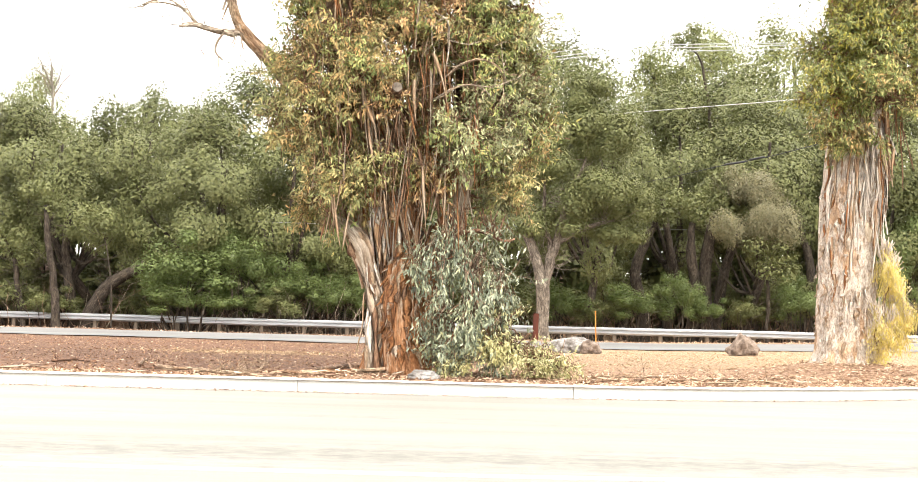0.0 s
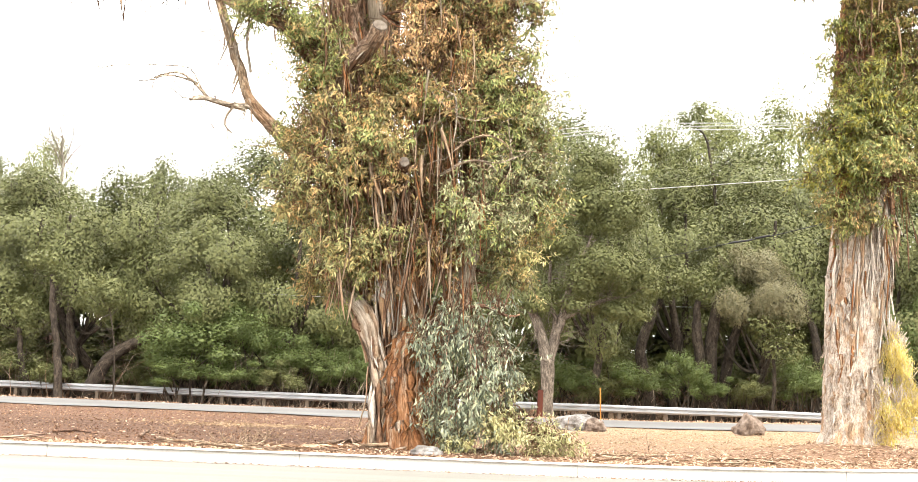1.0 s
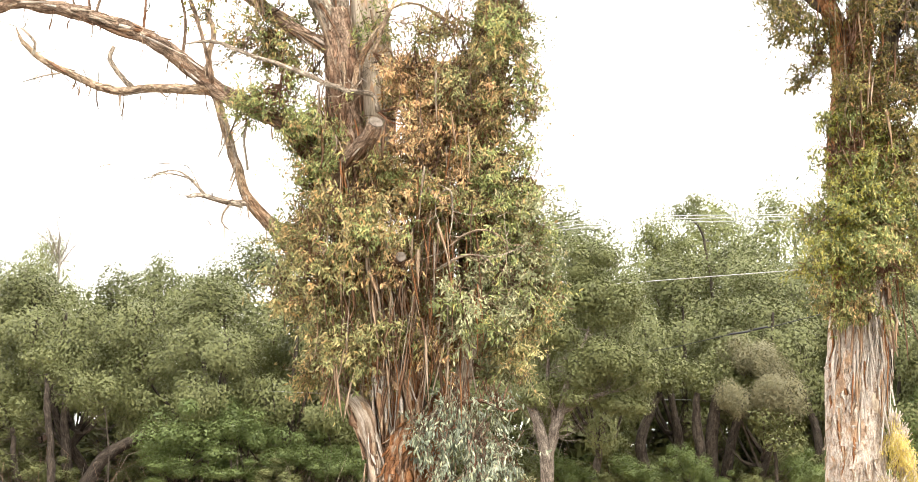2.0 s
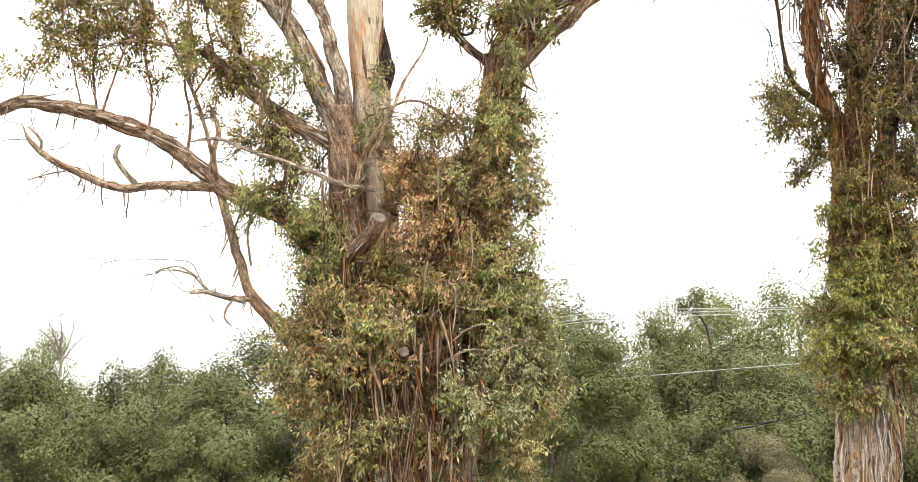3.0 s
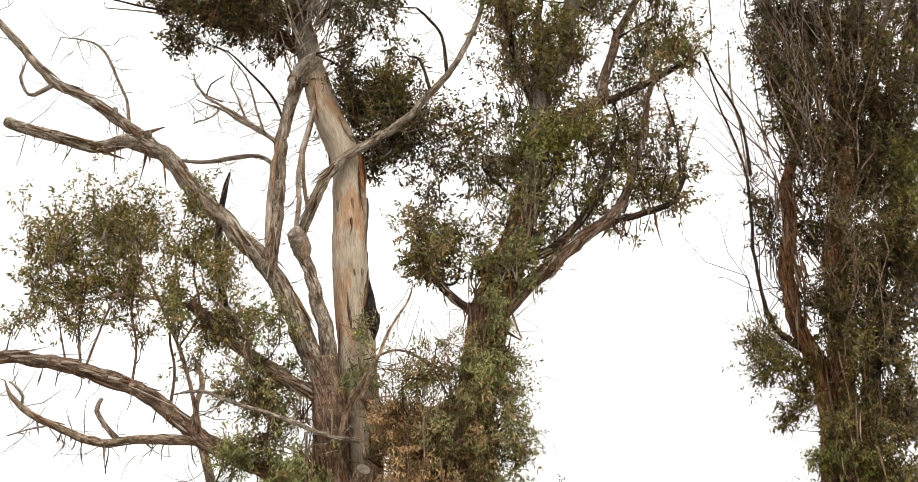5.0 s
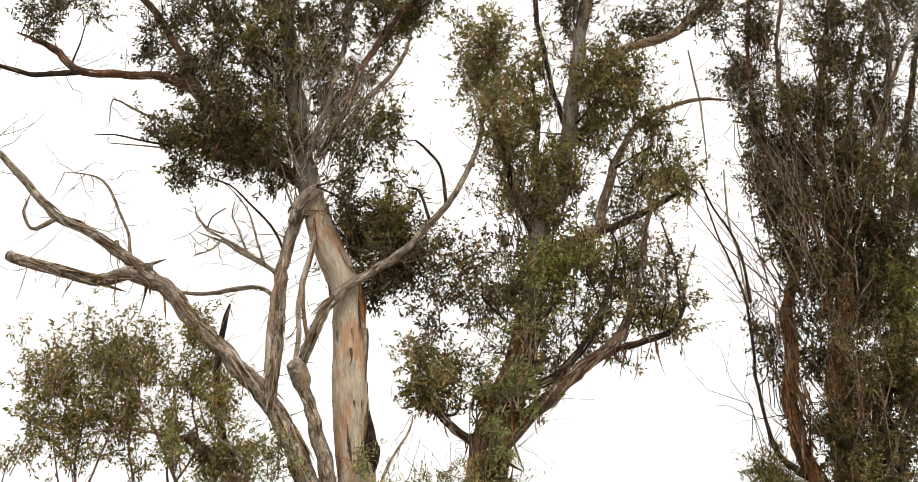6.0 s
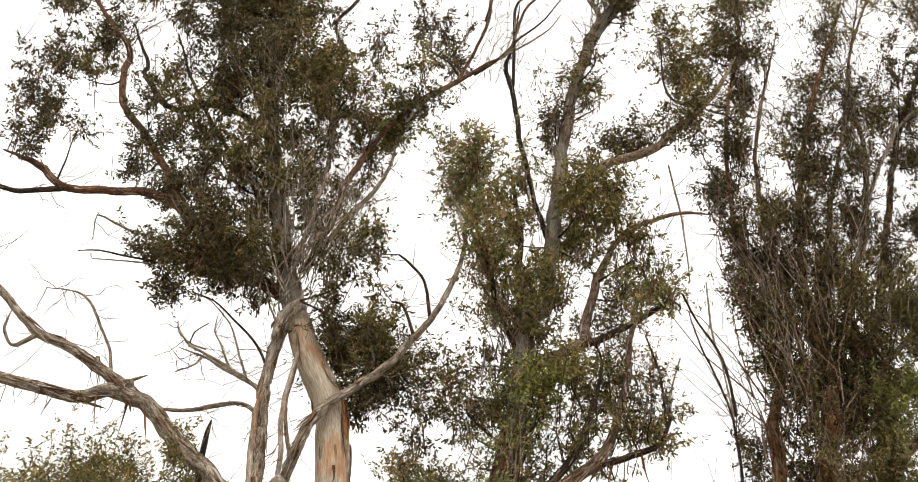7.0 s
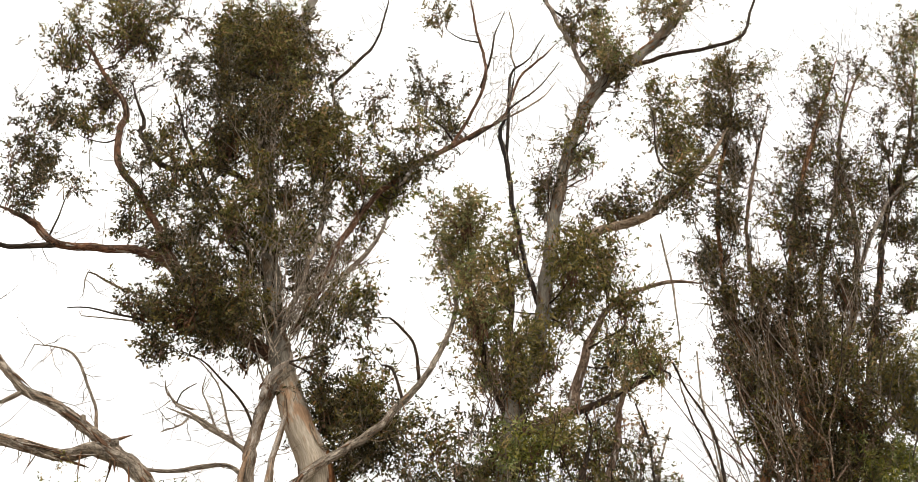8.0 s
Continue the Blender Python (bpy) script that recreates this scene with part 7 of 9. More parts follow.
peel(tree, 2, 20, 1.6, 2.9, (-170, 0), (0.4, 1.0), (0.03, 0.07), ("dark", "pale", "grey"), 0.02, joined=True)
peel(tree, 4, 34, 6.0, 12.5, (-170, 0), (0.3, 0.8), (0.03, 0.06), ("dark", "dark", "pale"), 0.01, joined=True)
peel(tree, 6, 14, 6.0, 14.0, (-170, 0), (0.3, 0.9), (0.03, 0.06), ("pale", "dark"), 0.0, joined=True)
peel(tree, 1, 44, 2.4, 4.4, (-150, -40), (0.4, 1.1), (0.02, 0.06), ("dark", "grey", "pale", "dark"), 0.6, 4, joined=True)
peel(tree, 1, 50, 2.6, 6.2, (-150, -55), (0.3, 0.9), (0.015, 0.045), ("pale", "grey", "pale", "rust", "dark"), 0.3, 4, joined=True)
peel(tree, 4, 20, 2.6, 5.0, (-150, -20), (0.35, 0.8), (0.025, 0.05), ("pale", "dark"), 0.25, joined=True)
ribbons(tree, 60, 0.05, 0.2, ("limb", "dead_limb"), 3.0, 12.0, (0.1, 0.5), ("dark", "grey", "pale"))
ribbons(tree, 16, 0.03, 0.2, ("limb", "stem"), 11.0, 22.0, (0.2, 0.7))
flakes(tree, 300, 0.07, 0.3, ("limb", "dead_limb", "cut_limb", "trunk"), 4.5, 12.5, (0.3, 0.9), (0.025, 0.07), ("dark", "pale", "white", "dark", "grey"))
ribbons(tree, 90, 0.04, 0.2, ("limb", "dead_limb"), 4.0, 8.0, (0.1, 0.4), ("dark", "pale", "grey"))
ribbons(tree, 60, 0.04, 0.2, ("stem", "limb"), 8.0, 12.0, (0.2, 0.7), ("dark", "rust", "pale"))
flakes(tree, 420, 0.05, 0.3, ("limb", "dead_limb", "cut_limb"), 3.0, 24.0, (0.1, 0.45), (0.02, 0.06), ("grey", "dark", "pale", "dark", "white"))
flakes(tree, 240, 0.05, 0.3, ("trunk", "stem"), 5.0, 24.0, (0.1, 0.5), (0.02, 0.06), ("grey", "dark", "rust", "dark", "pale"))
flakes(tree, 60, 0.05, 0.3, ("leader",), 5.0, 24.0, (0.2, 0.7), (0.02, 0.06), ("rust", "grey", "pale"))
sprigs(tree, ("dead_limb",), 280, (0.15, 0.7), BARK_GREY, 3.0, 0.3, 0.009)
sprigs(tree, ("dead_limb",), 130, (0.2, 0.7), BARK_TAN, 2.5, -1.0, 0.007)
sprigs(tree, ("limb",), 150, (0.2, 0.7), BARK_DARK, 6.0, 0.5, 0.006)
sprigs(tree, ("limb", "leader"), 300, (0.4, 1.2), BARK_GREY, 11.0, 0.9, 0.009)
sprigs(tree, ("stem",), 120, (0.3, 0.9), BARK_BROWN, 9.0, 0.9, 0.009)
sprigs(tree, ("trunk", "stem"), 200, (0.5, 1.1), BARK_RED, 2.2, 0.0, 0.008)
sprigs(tree, ("trunk", "stem"), 300, (0.5, 1.0), BARK_TAN, 2.4, -0.4, 0.007)
broom(tree, (-2.60, 15.80, 12.72), (0.50, 0.50, 1.20), 1.5, 4.0, 30, BARK_GREY, 0.014, (0.10, 0, 0))
broom(tree, (-2.87, 16.00, 12.87), (0.80, 0.80, 1.00), 1.5, 3.5, 26, BARK_TAN, 0.012, (-0.20, 0, 0))
broom(tree, (-2.12, 16.00, 13.34), (0.60, 0.60, 0.80), 1.2, 3.0, 36, BARK_GREY, 0.012, (0.35, 0, 0))
broom(tree, (1.35, 16.00, 11.87), (0.60, 0.60, 1.20), 1.5, 3.5, 36, BARK_BROWN, 0.013, (0.00, 0, 0))
broom(tree, (1.90, 16.00, 9.86), (1.60, 1.60, 0.60), 0.8, 2.2, 34, BARK_DARK, 0.011, (0.10, 0, 0))
broom(tree, (-0.67, 15.80, 5.63), (0.90, 0.90, 1.40), 0.8, 2.0, 40, BARK_RED, 0.008, (0.05, 0, 0))
broom(tree, (3.17, 16.00, 13.03), (1.00, 1.00, 1.00), 1.0, 2.6, 24, BARK_DARK, 0.010, (0.10, 0, 0))
broom(tree, (1.07, 16.00, 18.39), (0.60, 0.60, 0.40), 0.8, 2.0, 18, BARK_GREY, 0.010, (0.40, 0, 0))
broom(tree, (-6.54, 16.00, 18.71), (1.60, 1.60, 0.60), 0.8, 2.2, 30, BARK_DARK, 0.010, (0.00, 0, 0))
strings(tree, 130, (-0.95, 15.05, 2.3), (0.15, 15.6, 4.6), (0.25, 1.0), (0.012, 0.035), ("rust", "dark", "pale", "rust", "dark", "grey"))
strings(tree, 70, (-0.85, 15.2, 3.8), (0.05, 15.7, 6.2), (0.25, 0.9), (0.01, 0.03), ("dark", "rust", "pale", "grey"))
strings(tree, 50, (-1.7, 15.1, 2.2), (-0.9, 15.5, 3.8), (0.2, 0.8), (0.012, 0.035), ("rust", "dark", "pale"))
strings(tree, 60, (0.1, 15.6, 6.6), (0.75, 15.75, 8.9), (0.3, 1.0), (0.012, 0.04), ("dark", "dark", "grey", "rust"))
strings(tree, 60, (5.9, 18.2, 3.2), (6.9, 18.6, 9.0), (0.3, 1.2), (0.015, 0.045), ("rust", "dark", "pale", "dark"))
# remaining bark on the leader's right, which also carries that side's shading as colour
hang_slab(tree, (-1.50, 15.95, 10.10), 0.16, 1.30, "grey", 0, 3)
hang_slab(tree, (-1.42, 16.00, 9.20), 0.12, 0.90, "dark", 1, 2)
hang_slab(tree, (-1.62, 15.90, 11.10), 0.14, 1.00, "rust", 2, 8)
hang_slab(tree, (-0.62, 15.05, 3.91), 0.05, 0.55, "pale", 0, 4)
hang_slab(tree, (-0.39, 15.05, 4.26), 0.04, 0.70, "pale", 1, 16)
hang_slab(tree, (-1.24, 15.05, 3.66), 0.05, 0.40, "pale", 2, 22)
hang_slab(tree, (-0.49, 15.15, 4.12), 0.03, 0.70, "dark", 1, -2)
hang_slab(tree, (-0.27, 15.10, 4.34), 0.02, 0.80, "pale", 2, 6)
hang_slab(tree, (-0.79, 15.15, 3.66), 0.03, 0.50, "dark", 0, -8)
hang_slab(tree, (-0.58, 15.20, 5.05), 0.03, 0.90, "grey", 2, -3)
hang_slab(tree, (-0.47, 15.20, 6.37), 0.03, 0.80, "grey", 2, 3)
hang_slab(tree, (-0.26, 15.20, 5.81), 0.02, 0.80, "pale", 1, 9)
hang_slab(tree, (-1.10, 15.20, 5.71), 0.04, 0.60, "dark", 0, -4)

# ---- the second eucalyptus ----
tree = empty("eucalyptus_tree", (6.2, 19.0, 0.3), "columnar eucalyptus with pale flaky trunk and dense upright shoots", "tree")
limb("trunk", [(6.16, 19.00, -0.05, 0.700), (6.18, 19.00, 0.28, 0.510), (6.18, 19.00, 0.60, 0.447), (6.18, 19.00, 1.02, 0.438), (6.19, 19.00, 1.67, 0.439), (6.20, 19.00, 2.32, 0.439), (6.27, 19.00, 2.98, 0.468), (6.32, 19.00, 3.74, 0.431), (6.34, 19.00, 4.49, 0.357), (6.34, 19.00, 5.15, 0.282)], BARK_RIGHT, tree, sides=60, rough=0.1)
limb("stem", [(6.22, 19.00, 3.64, 0.337), (6.21, 19.00, 4.58, 0.319), (6.18, 19.00, 5.53, 0.301), (6.21, 19.00, 6.65, 0.290), (6.24, 19.00, 7.57, 0.235), (6.11, 19.00, 8.40, 0.169), (5.98, 19.00, 8.94, 0.150), (5.82, 19.00, 9.42, 0.141), (5.82, 19.00, 10.37, 0.133), (5.93, 19.00, 11.40, 0.125), (5.93, 19.00, 11.97, 0.107), (6.31, 19.00, 13.12, 0.098), (6.65, 19.00, 14.56, 0.090), (6.08, 19.00, 16.25, 0.049), (6.11, 19.00, 18.33, 0.043), (6.40, 19.00, 20.25, 0.044), (6.98, 19.00, 22.36, 0.038), (7.24, 19.00, 24.31, 0.012)], BARK_RUST, tree, rough=0.14)
limb("stem", [(6.50, 19.10, 3.66, 0.358), (6.51, 19.10, 4.61, 0.340), (6.44, 19.10, 5.56, 0.322), (6.38, 19.00, 6.86, 0.291), (6.41, 19.00, 7.68, 0.246), (6.52, 19.00, 8.73, 0.220), (6.59, 19.00, 9.82, 0.203), (6.72, 19.00, 10.95, 0.196), (7.07, 19.00, 12.25, 0.172), (7.20, 19.00, 13.77, 0.166), (7.15, 19.00, 15.20, 0.079), (7.41, 19.00, 17.01, 0.065), (7.86, 19.00, 18.98, 0.061), (8.47, 19.00, 20.78, 0.054), (9.12, 19.00, 22.41, 0.048), (10.02, 19.00, 24.61, 0.012)], BARK_RUST, tree, rough=0.14)
limb("stem", [(6.49, 19.30, 6.14, 0.214), (6.95, 19.30, 8.00, 0.170), (7.27, 19.30, 9.30, 0.163), (7.62, 19.30, 10.88, 0.157), (7.87, 19.30, 10.85, 0.148), (8.30, 19.30, 13.07, 0.143), (8.05, 19.30, 13.19, 0.091), (8.71, 19.30, 15.11, 0.080), (9.37, 19.30, 17.23, 0.067), (10.23, 19.30, 19.77, 0.063), (11.17, 19.30, 21.76, 0.047), (12.06, 19.30, 24.57, 0.012)], BARK_DARK, tree)
limb("limb", [(6.66, 19.20, 12.13, 0.103), (7.45, 19.20, 13.66, 0.092), (8.08, 19.20, 15.04, 0.087), (9.00, 19.20, 17.64, 0.076), (9.32, 19.20, 19.68, 0.062), (9.41, 19.20, 21.36, 0.046), (10.33, 19.20, 24.40, 0.012)], BARK_BROWN, tree)
limb("limb", [(6.83, 19.00, 13.02, 0.075), (6.80, 19.00, 14.63, 0.070), (6.73, 19.00, 16.24, 0.064), (6.71, 19.00, 18.32, 0.051), (7.19, 19.00, 20.42, 0.045), (8.04, 19.00, 23.01, 0.011)], BARK_BROWN, tree)
limb("limb", [(6.98, 19.00, 14.08, 0.069), (7.71, 19.00, 15.78, 0.064), (8.20, 19.00, 17.64, 0.059), (8.84, 19.00, 19.50, 0.044), (9.69, 19.00, 22.42, 0.038), (10.82, 19.00, 24.86, 0.012)], BARK_BROWN, tree)
limb("limb", [(6.82, 19.00, 9.89, 0.123), (7.45, 19.00, 10.81, 0.104), (8.17, 19.00, 11.41, 0.095), (8.94, 19.00, 12.26, 0.075)], BARK_DARK, tree)
limb("limb", [(7.39, 19.00, 12.00, 0.073), (8.20, 19.00, 13.26, 0.067), (8.95, 19.00, 14.05, 0.061), (9.72, 19.00, 14.88, 0.047)], BARK_BROWN, tree)
limb("limb", [(8.55, 19.00, 16.66, 0.056), (9.50, 19.00, 18.64, 0.051), (10.33, 19.00, 19.90, 0.043), (11.53, 19.00, 20.87, 0.035)], BARK_GREY, tree)
limb("dead_limb", [(5.35, 19.00, 9.54, 0.046), (5.24, 19.00, 10.22, 0.037), (5.24, 19.00, 11.15, 0.034), (5.27, 19.00, 12.23, 0.028), (5.14, 19.00, 12.98, 0.024), (4.86, 19.00, 14.15, 0.018), (4.76, 19.00, 14.82, 0.005)], BARK_DARK, tree)
limb("dead_limb", [(6.07, 19.00, 8.78, 0.090), (5.52, 19.00, 9.21, 0.061), (5.33, 19.00, 9.60, 0.061)], BARK_DARK, tree)
clump((5.84, 18.50, 5.41), (0.50, 0.46, 0.64), 50, LEAF_LIME, "hang", tree, 0.08, 24)
clump((6.48, 18.50, 5.43), (0.64, 0.55, 0.73), 70, LEAF_LIME, "hang", tree, 0.08, 24)
clump((5.81, 18.40, 4.56), (0.50, 0.42, 0.55), 60, LEAF_LIME, "hang", tree, 0.08, 24)
clump((6.45, 18.40, 4.40), (0.59, 0.45, 0.55), 70, LEAF_GREEN, "hang", tree, 0.08, 24)
clump((6.00, 18.40, 3.88), (0.50, 0.35, 0.36), 38, LEAF_GREEN, "hang", tree, 0.08, 24)
clump((7.20, 18.70, 4.84), (0.46, 0.44, 0.65), 50, LEAF_LIME, "hang", tree, 0.08, 24)
clump((7.10, 18.70, 5.77), (0.46, 0.41, 0.56), 40, LEAF_GREEN, "hang", tree, 0.08, 24)
clump((6.00, 18.60, 6.34), (0.57, 0.49, 0.66), 60, LEAF_LIME, "hang", tree, 0.08, 24)
clump((6.98, 18.70, 6.39), (0.57, 0.57, 0.85), 70, LEAF_YELLOW2, "hang", tree, 0.08, 24)
clump((5.88, 18.50, 5.17), (0.55, 0.48, 0.64), 60, LEAF_LIME, "hang", tree, 0.08, 24)
clump((6.73, 18.60, 5.11), (0.65, 0.52, 0.65), 60, LEAF_GREEN, "hang", tree, 0.08, 24)
clump((5.45, 19.10, 8.86), (0.45, 0.40, 0.55), 62, LEAF_YELLOW2, "hang", tree, 0.08, 24)
clump((5.83, 19.20, 8.15), (0.35, 0.38, 0.60), 40, LEAF_YELLOW2, "hang", tree, 0.08, 24)
clump((6.54, 18.80, 7.41), (0.58, 0.54, 0.78), 50, LEAF_CROWN, "hang", tree, 0.08, 24)
clump((7.21, 19.00, 7.69), (0.59, 0.55, 0.79), 60, LEAF_SHADED, "hang", tree, 0.08, 24)
clump((6.55, 18.90, 9.56), (0.70, 0.64, 0.91), 60, LEAF_SHADED, "crown", tree)
clump((7.39, 19.00, 9.50), (0.61, 0.61, 0.91), 50, LEAF_SHADED, "crown", tree)
clump((6.93, 19.00, 11.18), (0.83, 0.66, 0.83), 40, LEAF_SHADED, "crown", tree)
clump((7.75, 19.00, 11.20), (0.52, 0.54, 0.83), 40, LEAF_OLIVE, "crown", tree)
clump((5.61, 19.10, 11.21), (0.42, 0.54, 0.94), 20, LEAF_SHADED, "crown", tree)
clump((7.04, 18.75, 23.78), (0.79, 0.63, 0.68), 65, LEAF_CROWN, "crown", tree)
clump((6.72, 18.50, 22.00), (0.68, 0.55, 0.89), 66, LEAF_SHADED, "crown", tree)
clump((6.91, 19.35, 21.32), (0.48, 0.40, 0.86), 59, LEAF_SHADED, "crown", tree)
clump((6.32, 18.50, 18.97), (0.38, 0.40, 0.92), 54, LEAF_SHADED, "crown", tree)
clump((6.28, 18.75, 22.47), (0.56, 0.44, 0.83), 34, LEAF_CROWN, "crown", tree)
clump((6.09, 19.10, 21.63), (0.41, 0.40, 0.71), 18, LEAF_SHADED, "crown", tree)
clump((7.33, 18.75, 22.09), (0.39, 0.40, 0.89), 18, LEAF_SHADED, "crown", tree)
clump((5.49, 18.50, 18.96), (0.51, 0.40, 0.62), 21, LEAF_SHADED, "crown", tree)
clump((6.10, 19.35, 18.54), (0.58, 0.46, 0.68), 46, LEAF_SHADED, "crown", tree)
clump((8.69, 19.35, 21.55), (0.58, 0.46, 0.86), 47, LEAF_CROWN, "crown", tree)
clump((9.28, 19.35, 23.44), (0.48, 0.40, 0.94), 31, LEAF_SHADED, "crown", tree)
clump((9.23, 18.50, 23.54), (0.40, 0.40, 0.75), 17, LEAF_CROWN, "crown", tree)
clump((7.96, 18.75, 19.61), (0.54, 0.44, 0.79), 47, LEAF_SHADED, "crown", tree)
clump((9.18, 18.75, 21.33), (0.38, 0.40, 1.02), 25, LEAF_SHADED, "crown", tree)
clump((7.98, 18.75, 18.38), (0.69, 0.55, 0.74), 83, LEAF_SHADED, "crown", tree)
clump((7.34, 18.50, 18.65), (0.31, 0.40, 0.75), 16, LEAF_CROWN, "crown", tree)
clump((9.17, 19.35, 20.21), (0.47, 0.40, 0.81), 26, LEAF_SHADED, "crown", tree)
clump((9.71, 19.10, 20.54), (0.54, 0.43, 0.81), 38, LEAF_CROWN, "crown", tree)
clump((8.83, 18.50, 18.51), (0.56, 0.45, 0.66), 46, LEAF_SHADED, "crown", tree)
clump((10.12, 18.50, 21.28), (0.40, 0.40, 1.00), 27, LEAF_SHADED, "crown", tree)
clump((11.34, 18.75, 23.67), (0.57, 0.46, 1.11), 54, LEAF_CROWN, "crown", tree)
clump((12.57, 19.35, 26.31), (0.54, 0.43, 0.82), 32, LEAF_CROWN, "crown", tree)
clump((10.53, 19.35, 20.81), (0.54, 0.44, 0.82), 45, LEAF_SHADED, "crown", tree)
clump((10.94, 18.50, 21.30), (0.47, 0.40, 0.99), 47, LEAF_SHADED, "crown", tree)
clump((10.29, 19.35, 19.32), (0.66, 0.52, 0.69), 59, LEAF_SHADED, "crown", tree)
clump((5.63, 18.75, 17.35), (0.43, 0.40, 0.57), 26, LEAF_SHADED, "crown", tree)
clump((5.88, 18.50, 16.51), (0.53, 0.43, 0.68), 51, LEAF_SHADED, "crown", tree)
clump((6.25, 19.35, 16.28), (0.48, 0.40, 0.68), 60, LEAF_SHADED, "crown", tree)
clump((5.85, 18.50, 14.49), (0.39, 0.40, 0.73), 71, LEAF_SHADED, "crown", tree)
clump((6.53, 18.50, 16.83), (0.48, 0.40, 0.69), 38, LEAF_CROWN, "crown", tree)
clump((6.98, 19.35, 16.29), (0.60, 0.48, 0.81), 79, LEAF_SHADED, "crown", tree)
clump((7.25, 18.50, 16.85), (0.60, 0.48, 0.82), 79, LEAF_SHADED, "crown", tree)
clump((6.54, 19.10, 14.79), (0.57, 0.46, 0.75), 79, LEAF_SHADED, "crown", tree)
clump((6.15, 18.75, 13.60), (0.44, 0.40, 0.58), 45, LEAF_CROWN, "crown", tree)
clump((7.49, 18.50, 15.64), (0.58, 0.46, 0.77), 79, LEAF_SHADED, "crown", tree)
clump((8.45, 18.75, 17.08), (0.61, 0.49, 0.83), 79, LEAF_SHADED, "crown", tree)
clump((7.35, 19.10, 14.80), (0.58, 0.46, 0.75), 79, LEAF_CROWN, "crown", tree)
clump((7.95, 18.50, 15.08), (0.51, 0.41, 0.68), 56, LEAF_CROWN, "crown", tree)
clump((7.82, 18.50, 13.98), (0.66, 0.53, 0.71), 108, LEAF_SHADED, "crown", tree)
clump((9.18, 19.35, 16.33), (0.61, 0.48, 0.80), 68, LEAF_SHADED, "crown", tree)
clump((9.86, 19.10, 17.40), (0.50, 0.40, 0.84), 54, LEAF_SHADED, "crown", tree)
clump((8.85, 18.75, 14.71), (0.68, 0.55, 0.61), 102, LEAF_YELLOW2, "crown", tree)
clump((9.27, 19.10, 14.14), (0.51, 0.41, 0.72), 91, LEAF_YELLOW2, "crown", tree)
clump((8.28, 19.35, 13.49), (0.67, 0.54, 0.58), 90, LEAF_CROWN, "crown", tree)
clump((7.06, 19.10, 13.32), (0.66, 0.53, 0.69), 81, LEAF_SHADED, "crown", tree)
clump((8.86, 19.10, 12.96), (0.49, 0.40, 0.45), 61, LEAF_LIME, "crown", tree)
clump((6.23, 18.50, 12.56), (0.42, 0.40, 0.44), 30, LEAF_SHADED, "crown", tree)
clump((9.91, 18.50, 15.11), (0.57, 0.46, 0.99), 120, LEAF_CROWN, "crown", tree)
clump((11.02, 19.10, 18.41), (0.57, 0.46, 1.16), 95, LEAF_SHADED, "crown", tree)
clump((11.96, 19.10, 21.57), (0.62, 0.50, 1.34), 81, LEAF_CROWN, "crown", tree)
clump((12.68, 18.75, 24.61), (0.66, 0.53, 1.33), 71, LEAF_SHADED, "crown", tree)
clump((7.32, 18.90, 12.44), (0.75, 0.69, 0.97), 45, LEAF_SHADED, "crown", tree)
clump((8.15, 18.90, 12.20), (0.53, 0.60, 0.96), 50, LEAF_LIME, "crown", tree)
clump((7.82, 19.00, 10.47), (0.62, 0.62, 0.93), 50, LEAF_SHADED, "crown", tree)
clump((5.58, 19.10, 11.68), (0.43, 0.43, 0.64), 18, LEAF_SHADED, "crown", tree)
clump((8.03, 19.00, 12.49), (0.65, 0.61, 0.87), 70, LEAF_LIME, "crown", tree)
clump((6.40, 18.70, 9.75), (0.61, 0.61, 0.91), 50, LEAF_SHADED, "crown", tree)
clump((6.43, 19.10, 11.69), (0.53, 0.55, 0.85), 36, LEAF_SHADED, "crown", tree)
clump((6.19, 18.40, 8.18), (0.38, 0.38, 0.58), 26, LEAF_CROWN, "hang", tree, 0.08, 24)
clump((6.55, 18.40, 9.02), (0.49, 0.47, 0.68), 30, LEAF_CROWN, "crown", tree)
clump((6.02, 18.40, 7.27), (0.38, 0.34, 0.47), 26, LEAF_YELLOW2, "hang", tree, 0.08, 24)
clump((6.90, 18.50, 10.37), (0.50, 0.52, 0.80), 30, LEAF_SHADED, "crown", tree)
clump((6.88, 18.50, 10.79), (0.51, 0.53, 0.82), 30, LEAF_CROWN, "crown", tree)

clump((7.60, 19.20, 13.00), (0.77, 0.61, 0.91), 126, LEAF_SHADED, "crown", tree)
clump((7.91, 19.00, 11.05), (0.52, 0.42, 0.94), 102, LEAF_YELLOW2, "crown", tree)
clump((7.45, 19.20, 9.53), (0.62, 0.49, 0.80), 90, LEAF_SHADED, "crown", tree)
clump((7.52, 19.00, 8.05), (0.44, 0.36, 0.75), 68, LEAF_CROWN, "crown", tree)
clump((6.86, 19.30, 11.20), (0.48, 0.38, 0.75), 36, LEAF_SHADED, "crown", tree)
clump((6.89, 19.00, 6.72), (0.58, 0.46, 0.63), 95, LEAF_CROWN, "crown", tree)

peel(tree, 0, 170, 0.3, 3.6, (-180, 10), (0.07, 0.26), (0.03, 0.09), ("white", "white", "pale", "grey"), -0.004, 2)
